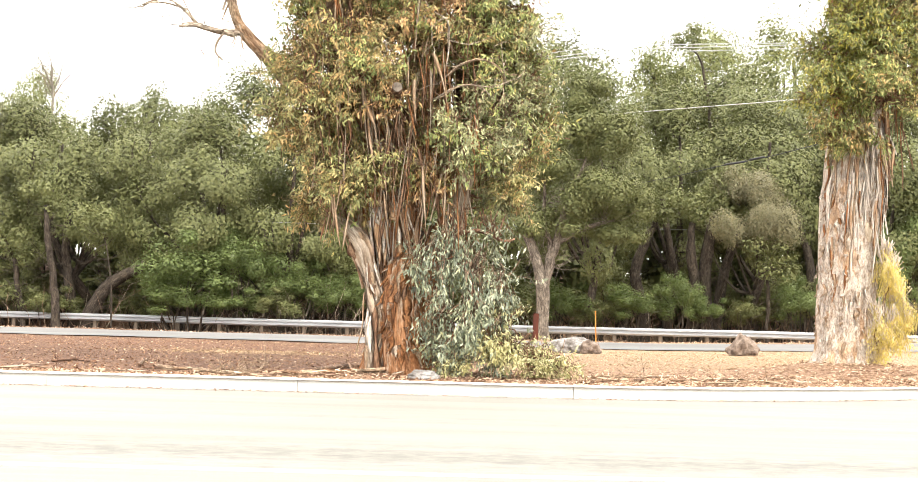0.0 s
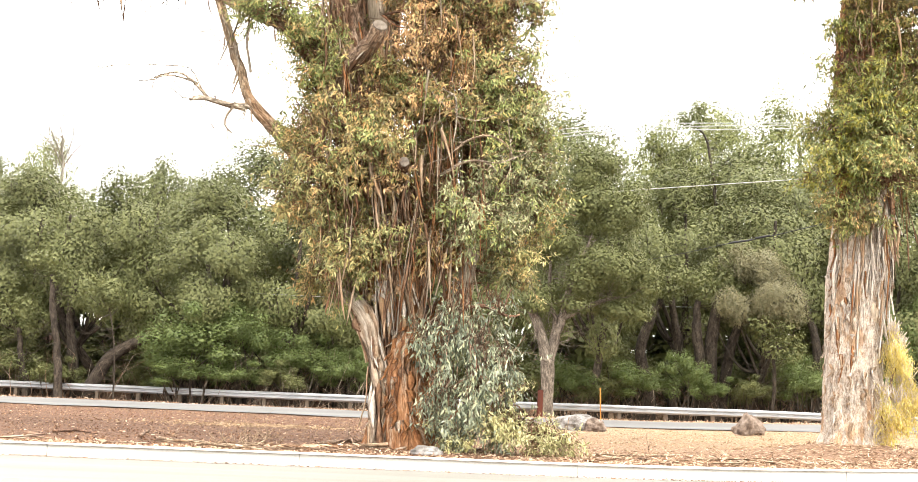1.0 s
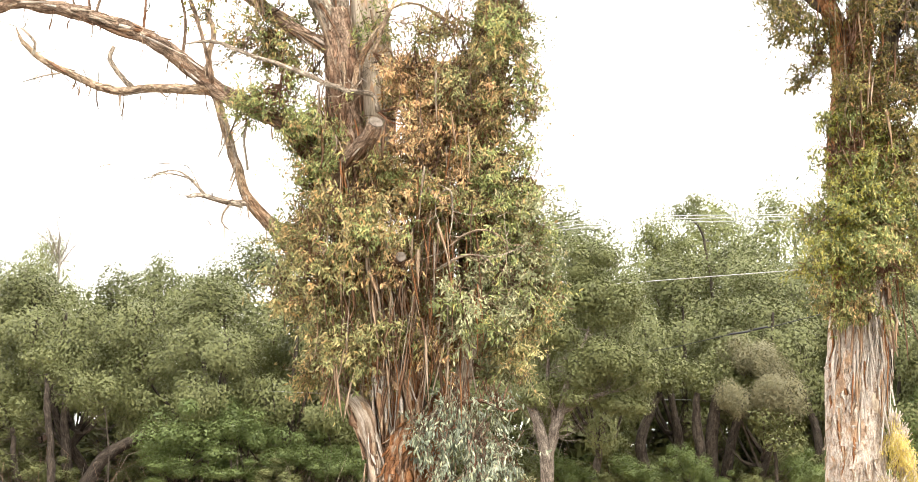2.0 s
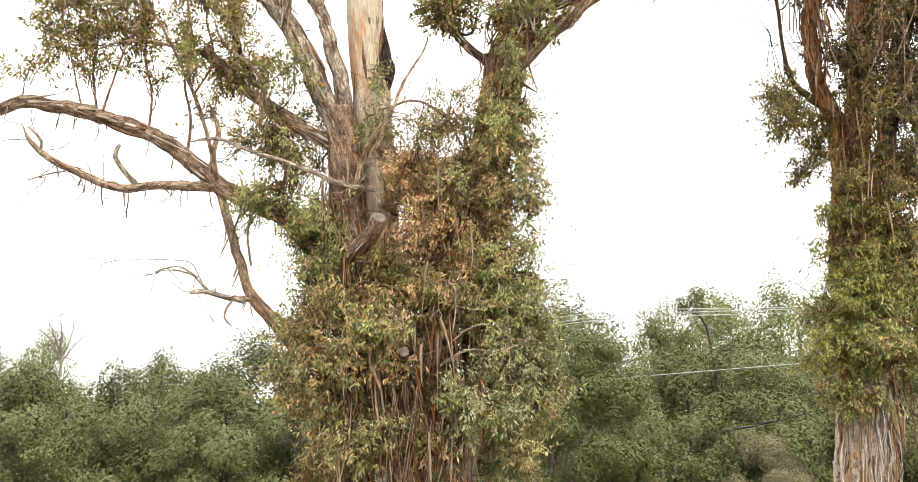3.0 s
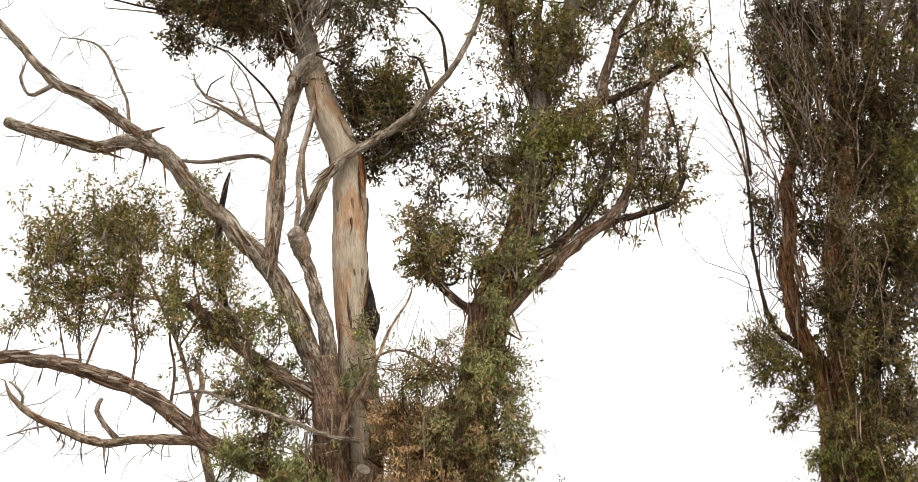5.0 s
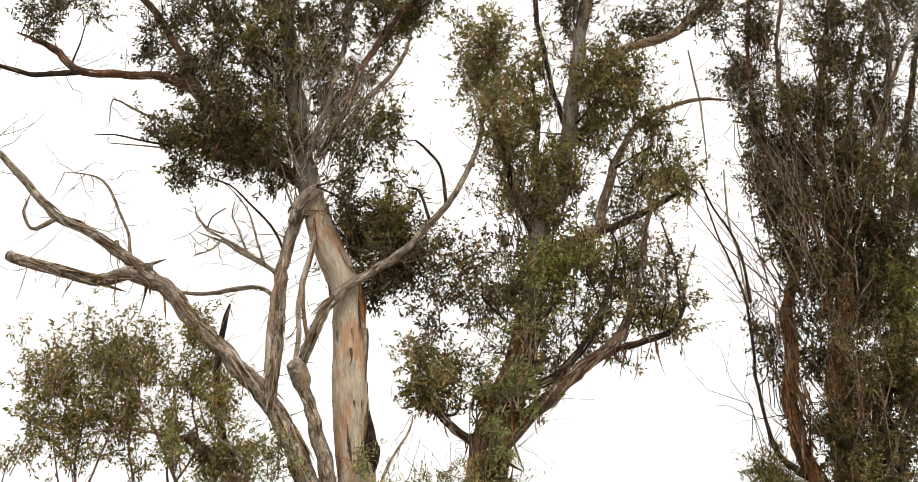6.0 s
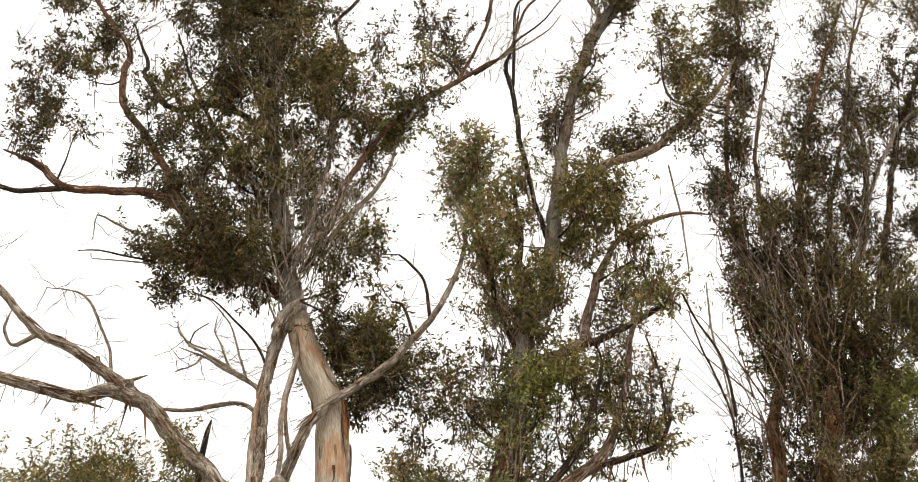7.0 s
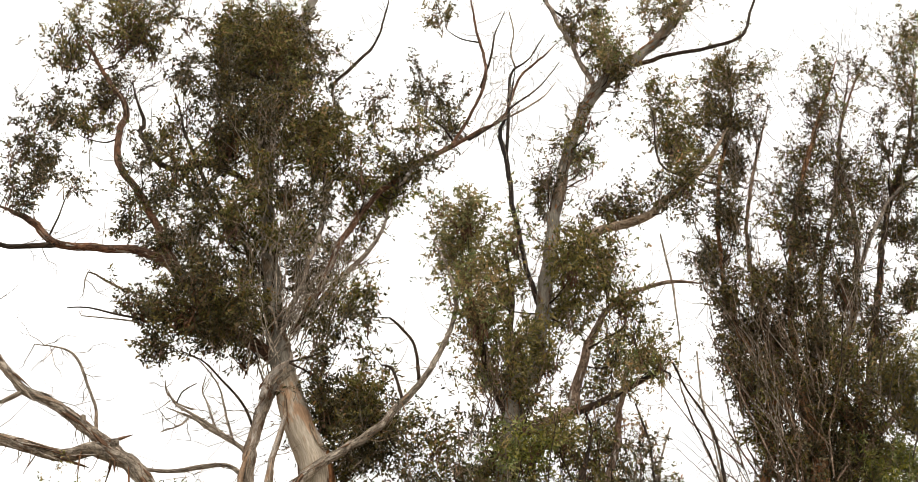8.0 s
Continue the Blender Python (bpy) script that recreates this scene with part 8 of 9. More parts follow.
limb("scar", [(6.34, 18.66, 2.55, 0.04), (6.37, 18.66, 2.41, 0.11), (6.39, 18.66, 2.27, 0.10), (6.37, 18.66, 2.10, 0.03)], BARK_PALE, tree, rough=0.25, step=0.04)
strings(tree, 40, (5.72, 18.74, 8.8), (6.02, 18.84, 12.4), (0.3, 1.0), (0.02, 0.06), ("rust", "pale", "rust", "dark"))
strings(tree, 40, (6.1, 18.6, 6.0), (6.5, 18.72, 9.5), (0.3, 1.1), (0.02, 0.06), ("rust", "pale", "dark", "white"))
strings(tree, 28, (6.07, 18.50, 2.45), (6.62, 18.60, 3.85), (0.3, 1.0), (0.03, 0.07), ("white", "white", "white", "pale"))
peel(tree, 0, 20, 2.4, 3.9, (-180, 0), (0.4, 1.2), (0.03, 0.08), ("white", "white", "pale", "rust"), 0.03, 3, joined=True)
peel(tree, 0, 16, 1.0, 3.0, (-70, -10), (0.2, 0.5), (0.03, 0.07), ("rust", "pale", "white"), 0.005, 2, joined=True)
peel(tree, 0, 40, 2.6, 4.3, (-180, -70), (0.4, 1.0), (0.03, 0.07), ("white", "pale", "white", "dark"), 0.03, 3)
peel(tree, 1, 40, 3.6, 14.0, (-180, 0), (0.3, 0.9), (0.03, 0.06), ("dark", "pale", "dark"), 0.0, joined=True)
peel(tree, 2, 30, 4.0, 12.0, (-180, 0), (0.4, 1.1), (0.03, 0.07), ("dark", "pale"), 0.0, joined=True)
flakes(tree, 300, 0.05, 0.4, ("stem", "limb"), 4.0, 24.0, (0.15, 0.6), (0.02, 0.07), ("rust", "dark", "pale", "dark"))
sprigs(tree, ("limb", "stem"), 260, (0.4, 1.2), BARK_BROWN, 9.0, 1.2, 0.01)
sprigs(tree, ("limb", "stem"), 300, (0.4, 1.4), BARK_DARK, 7.0, 0.8, 0.011)
sprigs(tree, ("limb", "stem"), 150, (0.5, 1.3), BARK_GREY, 10.0, 1.0, 0.009)
clump((5.09, 18.78, 21.76), (0.57, 0.46, 0.63), 11, LEAF_CROWN, "airy", tree)
clump((6.19, 19.33, 23.12), (0.63, 0.50, 0.69), 12, LEAF_OLIVE, "airy", tree)
clump((7.30, 19.30, 24.33), (0.65, 0.52, 0.71), 12, LEAF_CROWN, "airy", tree)
clump((7.76, 18.70, 23.85), (0.52, 0.41, 0.57), 8, LEAF_OLIVE, "airy", tree)
clump((5.50, 19.08, 21.39), (0.55, 0.44, 0.60), 10, LEAF_CROWN, "airy", tree)
clump((9.38, 18.77, 22.58), (0.61, 0.49, 0.68), 12, LEAF_OLIVE, "airy", tree)
clump((10.45, 18.88, 24.02), (0.58, 0.46, 0.64), 10, LEAF_CROWN, "airy", tree)
clump((11.87, 18.99, 24.88), (0.59, 0.47, 0.65), 10, LEAF_OLIVE, "airy", tree)
clump((9.49, 19.02, 24.16), (0.44, 0.35, 0.48), 6, LEAF_CROWN, "airy", tree)
broom(tree, (8.41, 19.00, 23.89), (0.50, 0.50, 0.60), 0.8, 2.0, 9, BARK_DARK, 0.009, (0.10, 0, 0))
broom(tree, (10.22, 19.00, 24.85), (0.50, 0.50, 0.60), 0.8, 2.0, 9, BARK_DARK, 0.009, (0.05, 0, 0))
broom(tree, (11.23, 19.00, 25.34), (0.50, 0.50, 0.60), 0.8, 2.0, 9, BARK_DARK, 0.009, (0.20, 0, 0))
broom(tree, (11.89, 19.00, 24.66), (0.50, 0.50, 0.60), 0.8, 2.0, 9, BARK_DARK, 0.009, (-0.20, 0, 0))
broom(tree, (8.72, 19.00, 21.78), (0.50, 0.50, 0.60), 0.8, 2.0, 9, BARK_DARK, 0.009, (0.00, 0, 0))
broom(tree, (6.20, 18.70, 11.73), (0.80, 0.80, 2.00), 2.0, 5.0, 26, BARK_BROWN, 0.018, (-0.12, 0, 0))
broom(tree, (6.94, 18.70, 12.83), (1.00, 1.00, 2.00), 2.0, 4.5, 19, BARK_BROWN, 0.016, (0.10, 0, 0))
broom(tree, (8.01, 18.80, 13.66), (1.00, 1.00, 2.00), 1.5, 4.0, 14, BARK_DARK, 0.015, (0.12, 0, 0))
broom(tree, (6.09, 19.00, 15.21), (0.60, 0.60, 2.00), 1.5, 4.0, 15, BARK_BROWN, 0.014, (-0.05, 0, 0))
broom(tree, (8.27, 19.00, 18.27), (1.20, 1.20, 1.50), 1.5, 3.5, 16, BARK_DARK, 0.013, (0.00, 0, 0))
broom(tree, (6.64, 18.60, 9.49), (1.00, 1.00, 2.00), 1.5, 3.5, 26, BARK_BROWN, 0.014, (0.00, 0, 0))
broom(tree, (5.25, 19.00, 9.65), (0.40, 0.40, 0.80), 1.5, 4.0, 7, BARK_DARK, 0.010, (-0.12, 0, 0))
broom(tree, (5.25, 19.00, 12.03), (0.40, 0.40, 1.00), 2.0, 4.0, 6, BARK_DARK, 0.010, (-0.10, 0, 0))
broom(tree, (6.46, 18.60, 13.28), (0.60, 0.60, 1.60), 1.5, 3.6, 30, BARK_GREY, 0.013, (-0.18, 0, 0))
broom(tree, (7.22, 18.60, 13.80), (0.80, 0.80, 1.60), 1.5, 3.6, 30, BARK_TAN, 0.013, (0.18, 0, 0))
broom(tree, (8.10, 18.70, 15.25), (0.80, 0.80, 1.60), 1.2, 3.0, 24, BARK_GREY, 0.012, (0.22, 0, 0))
broom(tree, (6.51, 18.70, 16.01), (0.50, 0.50, 1.60), 1.2, 3.0, 22, BARK_TAN, 0.012, (-0.12, 0, 0))
broom(tree, (7.54, 19.00, 19.84), (0.80, 0.80, 1.50), 1.2, 3.0, 24, BARK_GREY, 0.011, (-0.15, 0, 0))
broom(tree, (9.67, 19.00, 19.88), (0.80, 0.80, 1.50), 1.2, 3.0, 24, BARK_GREY, 0.011, (0.15, 0, 0))


# ---- oaks and bushes beyond the guardrail ----
CROWN_TOP = {}


def oak(seed, mat, bark_mat, cards=44000, card=0.68, low=0.0):
    """A live oak 10 m high with a 4 m crown radius, at the origin."""
    r2 = np.random.default_rng(seed)
    ob = empty("oak_tree", (0, 0, 0), "evergreen live oak with grey trunk and dense small-leaved crown", "tree", "oaks beyond the guardrail")
    lean = r2.normal(size=2) * 0.5
    limb("trunk", [(0, 0, -0.3, 0.3), (lean[0] * 0.3, lean[1] * 0.3, 1.2, 0.22), (lean[0], lean[1], 2.6, 0.2), (lean[0] * 1.5, lean[1] * 1.5, 4.5, 0.14), (lean[0] * 1.4, lean[1] * 1.2, 7.5, 0.06)], bark_mat, ob, sides=10, rough=0.15, step=0.2)
    lobes = []
    for i in range(7):
        a = 2 * np.pi * i / 7 + r2.uniform(-0.4, 0.4)
        d, z = r2.uniform(2.0, 3.2), r2.uniform(4.2, 7.2)
        x, y = d * math.cos(a), d * math.sin(a)
        limb("limb", [(lean[0] * 0.8, lean[1] * 0.8, r2.uniform(1.6, 3.0), 0.13), (x * 0.4 + lean[0] * 0.5, y * 0.4 + lean[1] * 0.5, z * 0.6, 0.1), (x * 0.75, y * 0.75, z * 0.85, 0.06), (x, y, z + 0.5, 0.025)], bark_mat, ob, sides=7, rough=0.12, step=0.25)
        lobes.append((x, y, z, r2.uniform(1.0, 1.5)))
    for i in range(14):
        a = r2.uniform(0, 2 * np.pi)
        d = r2.uniform(0, 2.6)
        lobes.append((d * math.cos(a), d * math.sin(a), 8.9 - 0.35 * d * d + r2.uniform(-0.9, 0.3), r2.uniform(0.7, 1.25)))
    for i in range(14):
        a = r2.uniform(0, 2 * np.pi)
        d = r2.uniform(2.6, 3.6)
        lobes.append((d * math.cos(a), d * math.sin(a), r2.uniform(3.4, 7.0), r2.uniform(0.6, 1.1)))
    for i in range(6):
        a = r2.uniform(0, 2 * np.pi)
        lobes.append((3.0 * math.cos(a), 3.0 * math.sin(a), r2.uniform(2.6, 4.4), r2.uniform(0.8, 1.3)))
    lobes = [q for q in lobes if q[2] >= low]
    w = np.array([q[3] ** 2 for q in lobes])
    pick = r2.choice(len(lobes), cards, p=w / w.sum())
    L = np.array(lobes)[pick]
    d = unit(r2.normal(size=(cards, 3)))
    deep = r2.uniform(0.2, 1.0, (cards, 1)) ** 0.33
    rad = L[:, 3:4] * deep
    bump = np.array([1 + 0.35 * noise.noise((q[0] * 2.2 + s, q[1] * 2.2, q[2] * 2.2)) for q, s in zip(d, pick * 3.7)])[:, None]
    base = L[:, :3] + d * rad * bump * (1, 1, 0.8) + r2.normal(size=(cards, 3)) * 0.09
    whole = unit(base - (0, 0, 4.5))
    v, f = small_leaf_arrays(base, unit(d * 0.35 + r2.normal(size=(cards, 3)) * 0.9 + (0, 0, 0.15)), r2.uniform(0.08, 0.175, cards) * card * np.where(deep[:, 0] < 0.8, 1.6, 1.0), 0.75, d * 0.5 + whole * 0.6 + (0, 0, 0.35), r2)
    CROWN_TOP[ob] = float(np.percentile(base[:, 2], 99.3))
    child("crown", raw_mesh("crown", v, f, mat), ob, kind="stuff")
    n = 150
    k = r2.choice(cards, n)
    t = sticks_arrays(L[k][:, :3] * (0.75, 0.75, 0.9), base[k], 0.02, 0.006)
    me = raw_mesh("twig_spray", *t, bark_mat)
    bark_coords(me, t[0])
    child("twig_spray", me, ob, kind="stuff")
    return ob


def leafy_lobes(parent, rows, mat, each, size):
    """Small-leaved crown lobes round the given centres, in the tree's own space."""
    base, way, out, broad = [], [], [], []
    for at, r, n in rows:
        for _ in range(7):
            mid = np.array(at) - np.array(parent.location) + inside(1, 0.5)[0] * np.array(r) * 0.85
            d = unit(rng.normal(size=(n * each // 7, 3)))
            deep = rng.uniform(0.2, 1, (len(d), 1)) ** 0.35
            base.append(mid + d * np.array(r) * 0.5 * deep)
            way.append(unit(d * 0.35 + rng.normal(size=d.shape) * 0.9 + (0, 0, 0.15)))
            out.append(d + (0, 0, 0.35))
            broad.append(np.where(deep[:, 0] < 0.8, 1.5, 1.0))
    base, way = np.vstack(base), np.vstack(way)
    v, f = small_leaf_arrays(base, way, rng.uniform(0.5, 1.1, len(base)) * size * np.concatenate(broad), 0.75, np.vstack(out), rng)
    child("crown", raw_mesh("crown", v, f, mat), parent, kind="stuff")


FAR = [oak(15, OAK_A, BARK_OAK, 34000, 0.7), oak(16, OAK_A, BARK_OAK, 34000, 0.7)]
VARIANTS = [oak(11, OAK_A, BARK_OAK), oak(12, OAK_A, BARK_OAK), oak(13, OAK_A, BARK_OAK), oak(14, OAK_A, BARK_OAK)]
PALE = oak(21, OAK_B, BARK_OAK, low=5.2)
tagged(PALE, label="small grey-green oak with thin pale foliage")
THIN = oak(22, OAK_D, BARK_OAK, 38000, 0.6)
tagged(THIN, label="taller thin-crowned tree with yellow-green leaves")
turn = random.Random(5)
used, LATER = set(), []


def place(src, m):
    """The first of a kind is moved there at the end, the others are copies."""
    if src in used:
        copy_thing(src, m)
    else:
        used.add(src)
        LATER.append((src, m))


def place_oak(x, y, top, half, v, g):
    src = PALE if g == 1 else THIN if g == 2 else FAR[v % 2] if y > 62 else VARIANTS[v]
    z = soil_z(x, y)
    place(src, Matrix.Translation((x, y, z)) @ Matrix.Rotation(turn.uniform(0, 6.28), 4, "Z") @ Matrix.Diagonal((half / 3.9, half / 3.9, (top - z) / CROWN_TOP[src], 1)))


place_oak(-26.0, 58.0, 9.6, 4.3, 0, 0)
place_oak(-21.5, 58.0, 10.1, 4.0, 1, 0)
place_oak(-17.2, 57.0, 10.0, 3.7, 2, 0)
place_oak(-16.4, 63.0, 11.8, 3.4, 3, 0)
place_oak(-12.1, 56.0, 9.7, 3.9, 0, 0)
place_oak(-13.2, 76.0, 15.2, 5.6, 2, 0)
place_oak(-28.5, 80.0, 15.9, 3.4, 3, 2)
place_oak(-33.3, 82.0, 15.3, 3.6, 1, 0)
place_oak(-8.0, 56.0, 9.6, 3.6, 3, 0)
place_oak(-5.5, 59.0, 10.5, 4.1, 1, 0)
place_oak(-2.0, 58.0, 10.7, 4.0, 2, 0)
place_oak(1.8, 60.0, 11.7, 3.6, 0, 0)
place_oak(6.8, 80.0, 18.8, 5.9, 1, 0)
place_oak(5.8, 53.5, 11.3, 3.2, 3, 0)
place_oak(10.7, 60.0, 11.9, 3.9, 0, 0)
place_oak(12.8, 78.0, 18.2, 5.0, 2, 2)
place_oak(17.1, 82.0, 20.2, 6.1, 1, 2)
place_oak(21.1, 80.0, 20.4, 5.9, 3, 2)
place_oak(17.1, 74.0, 15.8, 5.1, 0, 0)
place_oak(14.8, 60.0, 11.5, 4.2, 2, 0)
place_oak(13.0, 54.0, 7.2, 2.5, 1, 1)
place_oak(19.9, 64.0, 13.8, 4.4, 0, 0)
place_oak(20.9, 58.0, 11.0, 4.3, 3, 0)
place_oak(24.4, 58.0, 11.4, 4.3, 1, 0)
place_oak(28.6, 84.0, 20.4, 4.2, 2, 0)
place_oak(-17.8, 68.0, 10.4, 4.0, 1, 0)
place_oak(8.5, 66.0, 11.9, 3.6, 0, 0)


def bush(seed, mat, cards=5200, card=1.1):
    """A leafy bush of radius 1, at the origin, with stems to the ground."""
    r2 = np.random.default_rng(seed)
    ob = empty("bush", (0, 0, 0), "leafy understorey bush under the oaks", "bush", "bushes under the oaks")
    lob = np.array([(*(unit(r2.normal(size=3)) * r2.uniform(0.3, 1.0)), r2.uniform(0.16, 0.42)) for _ in range(26)])
    pick = r2.integers(0, 26, cards)
    d = unit(r2.normal(size=(cards, 3)))
    deep = r2.uniform(0.1, 1, (cards, 1)) ** 0.4
    base = lob[pick, :3] + d * lob[pick, 3:4] * deep
    v, f = small_leaf_arrays(base, unit(d * 0.35 + r2.normal(size=(cards, 3)) * 0.8 + (0, 0, -0.1)), r2.uniform(0.04, 0.09, cards) * card * np.where(deep[:, 0] < 0.75, 1.5, 1.0), 0.7, d + (0, 0, 0.35), r2)
    child("crown", raw_mesh("crown", v, f, mat), ob, kind="stuff")
    a = np.column_stack([r2.normal(size=(14, 2)) * 0.12, np.full(14, -2.2)])
    t = sticks_arrays(a, lob[r2.integers(0, 26, 14), :3], 0.03, 0.012)
    me = raw_mesh("twig_spray", *t, BARK_OAK)
    bark_coords(me, t[0])
    child("twig_spray", me, ob, kind="stuff")
    return ob


GREEN, DUSKY = bush(31, OAK_C, 9000, 0.72), bush(32, OAK_A, 8000, 0.76)
tagged(GREEN, label="fresh green leafy bush beside the guardrail")
DUSKY_FAR = bush(33, OAK_A, 2600, 1.7)
SKYLINE = bush(34, OAK_A, 9000, 0.62)
tagged(SKYLINE, label="fine-leaved crown of a farther tree behind the oaks")


def place_bush(x, y, z, rx, rz, g):
    src = SKYLINE if g == 3 else DUSKY_FAR if g == 2 else DUSKY if g else GREEN
    place(src, Matrix.Translation((x, y, z)) @ Matrix.Rotation(turn.uniform(0, 6.28), 4, "Z") @ Matrix.Diagonal((rx, rx, rz, 1)))


place_bush(-11.8, 53.2, 2.1, 2.4, 2.0, 0)
place_bush(-9.6, 54.0, 2.4, 1.9, 1.7, 0)
place_bush(-12.5, 53.0, 0.7, 1.8, 0.9, 0)
place_bush(-9.9, 53.2, 0.6, 1.6, 0.8, 0)
place_bush(-7.2, 54.0, 1.4, 1.7, 1.3, 0)
place_bush(-7.8, 53.0, 0.6, 1.3, 0.7, 1)
place_bush(-5.1, 54.0, 1.0, 1.3, 1.1, 0)
place_bush(-20.5, 55.0, 0.7, 1.6, 1.2, 1)
place_bush(-18.3, 54.0, 0.3, 1.3, 0.8, 1)
place_bush(16.9, 54.0, 1.2, 1.6, 1.1, 1)
place_bush(19.0, 54.0, 1.2, 1.6, 1.1, 0)
place_bush(12.7, 53.0, 0.8, 1.0, 0.7, 1)
place_bush(2.1, 54.0, 0.7, 1.3, 0.8, 1)
place_bush(6.3, 53.4, 0.7, 1.3, 0.7, 1)
place_bush(-6.1, 56.0, 3.0, 1.9, 1.7, 1)
place_bush(9.7, 52.4, 1.3, 1.2, 1.1, 0)
place_bush(8.0, 53.0, 1.0, 1.6, 0.9, 0)
place_bush(4.7, 54.0, 1.0, 1.5, 1.2, 0)
place_bush(11.1, 53.0, 0.8, 1.0, 0.7, 0)
place_bush(12.6, 56.0, 1.2, 1.1, 1.1, 1)
place_bush(15.3, 57.0, 1.7, 1.7, 1.4, 1)
place_bush(15.2, 53.0, 1.3, 1.3, 1.2, 0)
place_bush(13.7, 54.0, 0.7, 1.3, 0.6, 1)
place_bush(7.9, 58.0, 2.1, 1.7, 1.7, 1)
place_bush(2.7, 57.0, 1.4, 1.7, 1.7, 1)
place_bush(0.2, 55.0, 1.6, 1.9, 1.6, 1)
place_bush(-2.2, 55.0, 1.2, 1.9, 1.3, 1)
place_bush(-21.1, 58.0, 1.6, 2.0, 1.7, 1)
place_bush(-15.1, 56.0, 0.3, 1.1, 0.8, 1)
place_bush(20.2, 55.0, 3.2, 1.6, 2.2, 0)
place_bush(21.8, 56.0, 4.6, 1.7, 2.2, 1)
place_bush(18.6, 56.0, 2.6, 1.7, 1.9, 1)
place_bush(-23.1, 56.0, 1.5, 2.2, 1.9, 1)
place_bush(23.9, 56.0, 3.0, 2.2, 2.2, 0)
for i in range(18):
    place_bush(-29.3 + i * 3.29, 64.0 + turn.uniform(-1.2, 1.2), -0.2, 3.5, 1.1, 2)
for i in range(20):
    place_bush(-28.4 + i * 2.89, 62.0 + turn.uniform(-1.2, 1.2), 0.5, 2.9, 1.3, 2)
for i in range(15):
    place_bush(-29.8 + i * 3.83, 65.0 + turn.uniform(-1.2, 1.2), 2.3, 3.5, 3.0, 2)
for i in range(14):
    place_bush(-30.8 + i * 4.29, 67.0 + turn.uniform(-1.2, 1.2), 5.6, 4.0, 2.8, 3)
for i in range(14):
    place_bush(-32.7 + i * 4.55, 71.0 + turn.uniform(-1.2, 1.2), 8.6, 4.5, 3.0, 3)
for src, m in LATER:
    src.matrix_basis = m


# ---- wires ----
for pts in [
    [(-14.0, 150.0, 21.8), (0.5, 112.0, 20.4), (5.8, 74.0, 16.0), (18.3, 62.0, 14.6), (26.1, 58.0, 14.4)],
    [(-14.0, 150.0, 22.2), (0.5, 112.0, 20.7), (5.8, 74.0, 16.2), (18.3, 62.0, 14.8), (26.1, 58.0, 14.6)],
    [(-14.0, 150.0, 22.6), (0.5, 112.0, 21.0), (5.8, 74.0, 16.5), (18.3, 62.0, 14.9), (26.1, 58.0, 14.8)],
    [(-2.5, 56.0, 8.8), (7.8, 52.0, 9.4), (14.1, 48.0, 9.5), (19.8, 44.0, 9.6)],
    [(-13.8, 58.0, 4.6), (-8.2, 55.0, 4.3), (0.4, 57.0, 4.4), (17.9, 60.0, 4.9)],
]:
    v, f, co = tube_arrays(spline([(*p, 0.022 if pts[0][2] > 20 else 0.015) for p in pts], 2.0), 6)
    me = raw_mesh("overhead_wire", v, f, CABLE, True)
    tagged(new("overhead_wire", me), label="thin pale overhead wire strung past the oaks", category="wire", group="overhead wires")


# ---- the forked oak before the guardrail ----
tree = empty("oak_tree", (3.49, 49.0, -0.63), "small live oak with pale forked trunk in front of the guardrail", "tree")
limb("trunk", [(3.52, 49.00, -0.84, 0.384), (3.51, 49.00, -0.32, 0.288), (3.51, 49.00, 0.64, 0.264), (3.46, 49.00, 1.60, 0.289), (3.25, 49.00, 2.56, 0.217), (2.91, 49.00, 3.51, 0.193), (2.65, 49.00, 4.47, 0.145), (2.49, 49.00, 5.92, 0.097)], BARK_FORK, tree, sides=14, rough=0.12)
limb("limb", [(3.49, 49.00, 1.36, 0.216), (3.73, 49.00, 2.33, 0.217), (4.00, 49.00, 3.30, 0.193), (4.17, 49.00, 4.27, 0.169), (4.68, 49.00, 5.49, 0.121), (5.13, 49.00, 6.96, 0.029)], BARK_FORK, tree)
limb("limb", [(3.60, 49.00, 2.09, 0.144), (3.71, 49.00, 3.29, 0.120), (3.49, 49.00, 4.50, 0.096), (3.46, 49.00, 5.95, 0.072)], BARK_FORK, tree)
limb("limb", [(4.05, 49.00, 3.42, 0.120), (5.19, 49.00, 4.06, 0.096), (6.39, 49.00, 4.45, 0.072)], BARK_FORK, tree)
leafy_lobes(tree, [((4.12, 49.00, 8.64), (1.82, 1.14, 1.45), 130), ((6.07, 49.00, 7.96), (1.81, 1.23, 1.69), 150), ((3.45, 49.00, 6.43), (1.81, 1.14, 1.45), 130), ((5.34, 48.50, 5.71), (1.91, 1.17, 1.43), 150), ((6.85, 49.00, 5.31), (1.33, 0.89, 1.21), 80), ((3.74, 49.00, 4.26), (1.69, 0.93, 0.96), 80), ((6.16, 49.00, 3.84), (1.45, 0.80, 0.84), 60), ((4.85, 49.30, 9.93), (1.46, 0.85, 0.98), 70)], OAK_A, 50, 0.11)
sprigs(tree, ("trunk", "limb"), 120, (0.5, 1.6), BARK_FORK, 2.0, 0.5, 0.016)

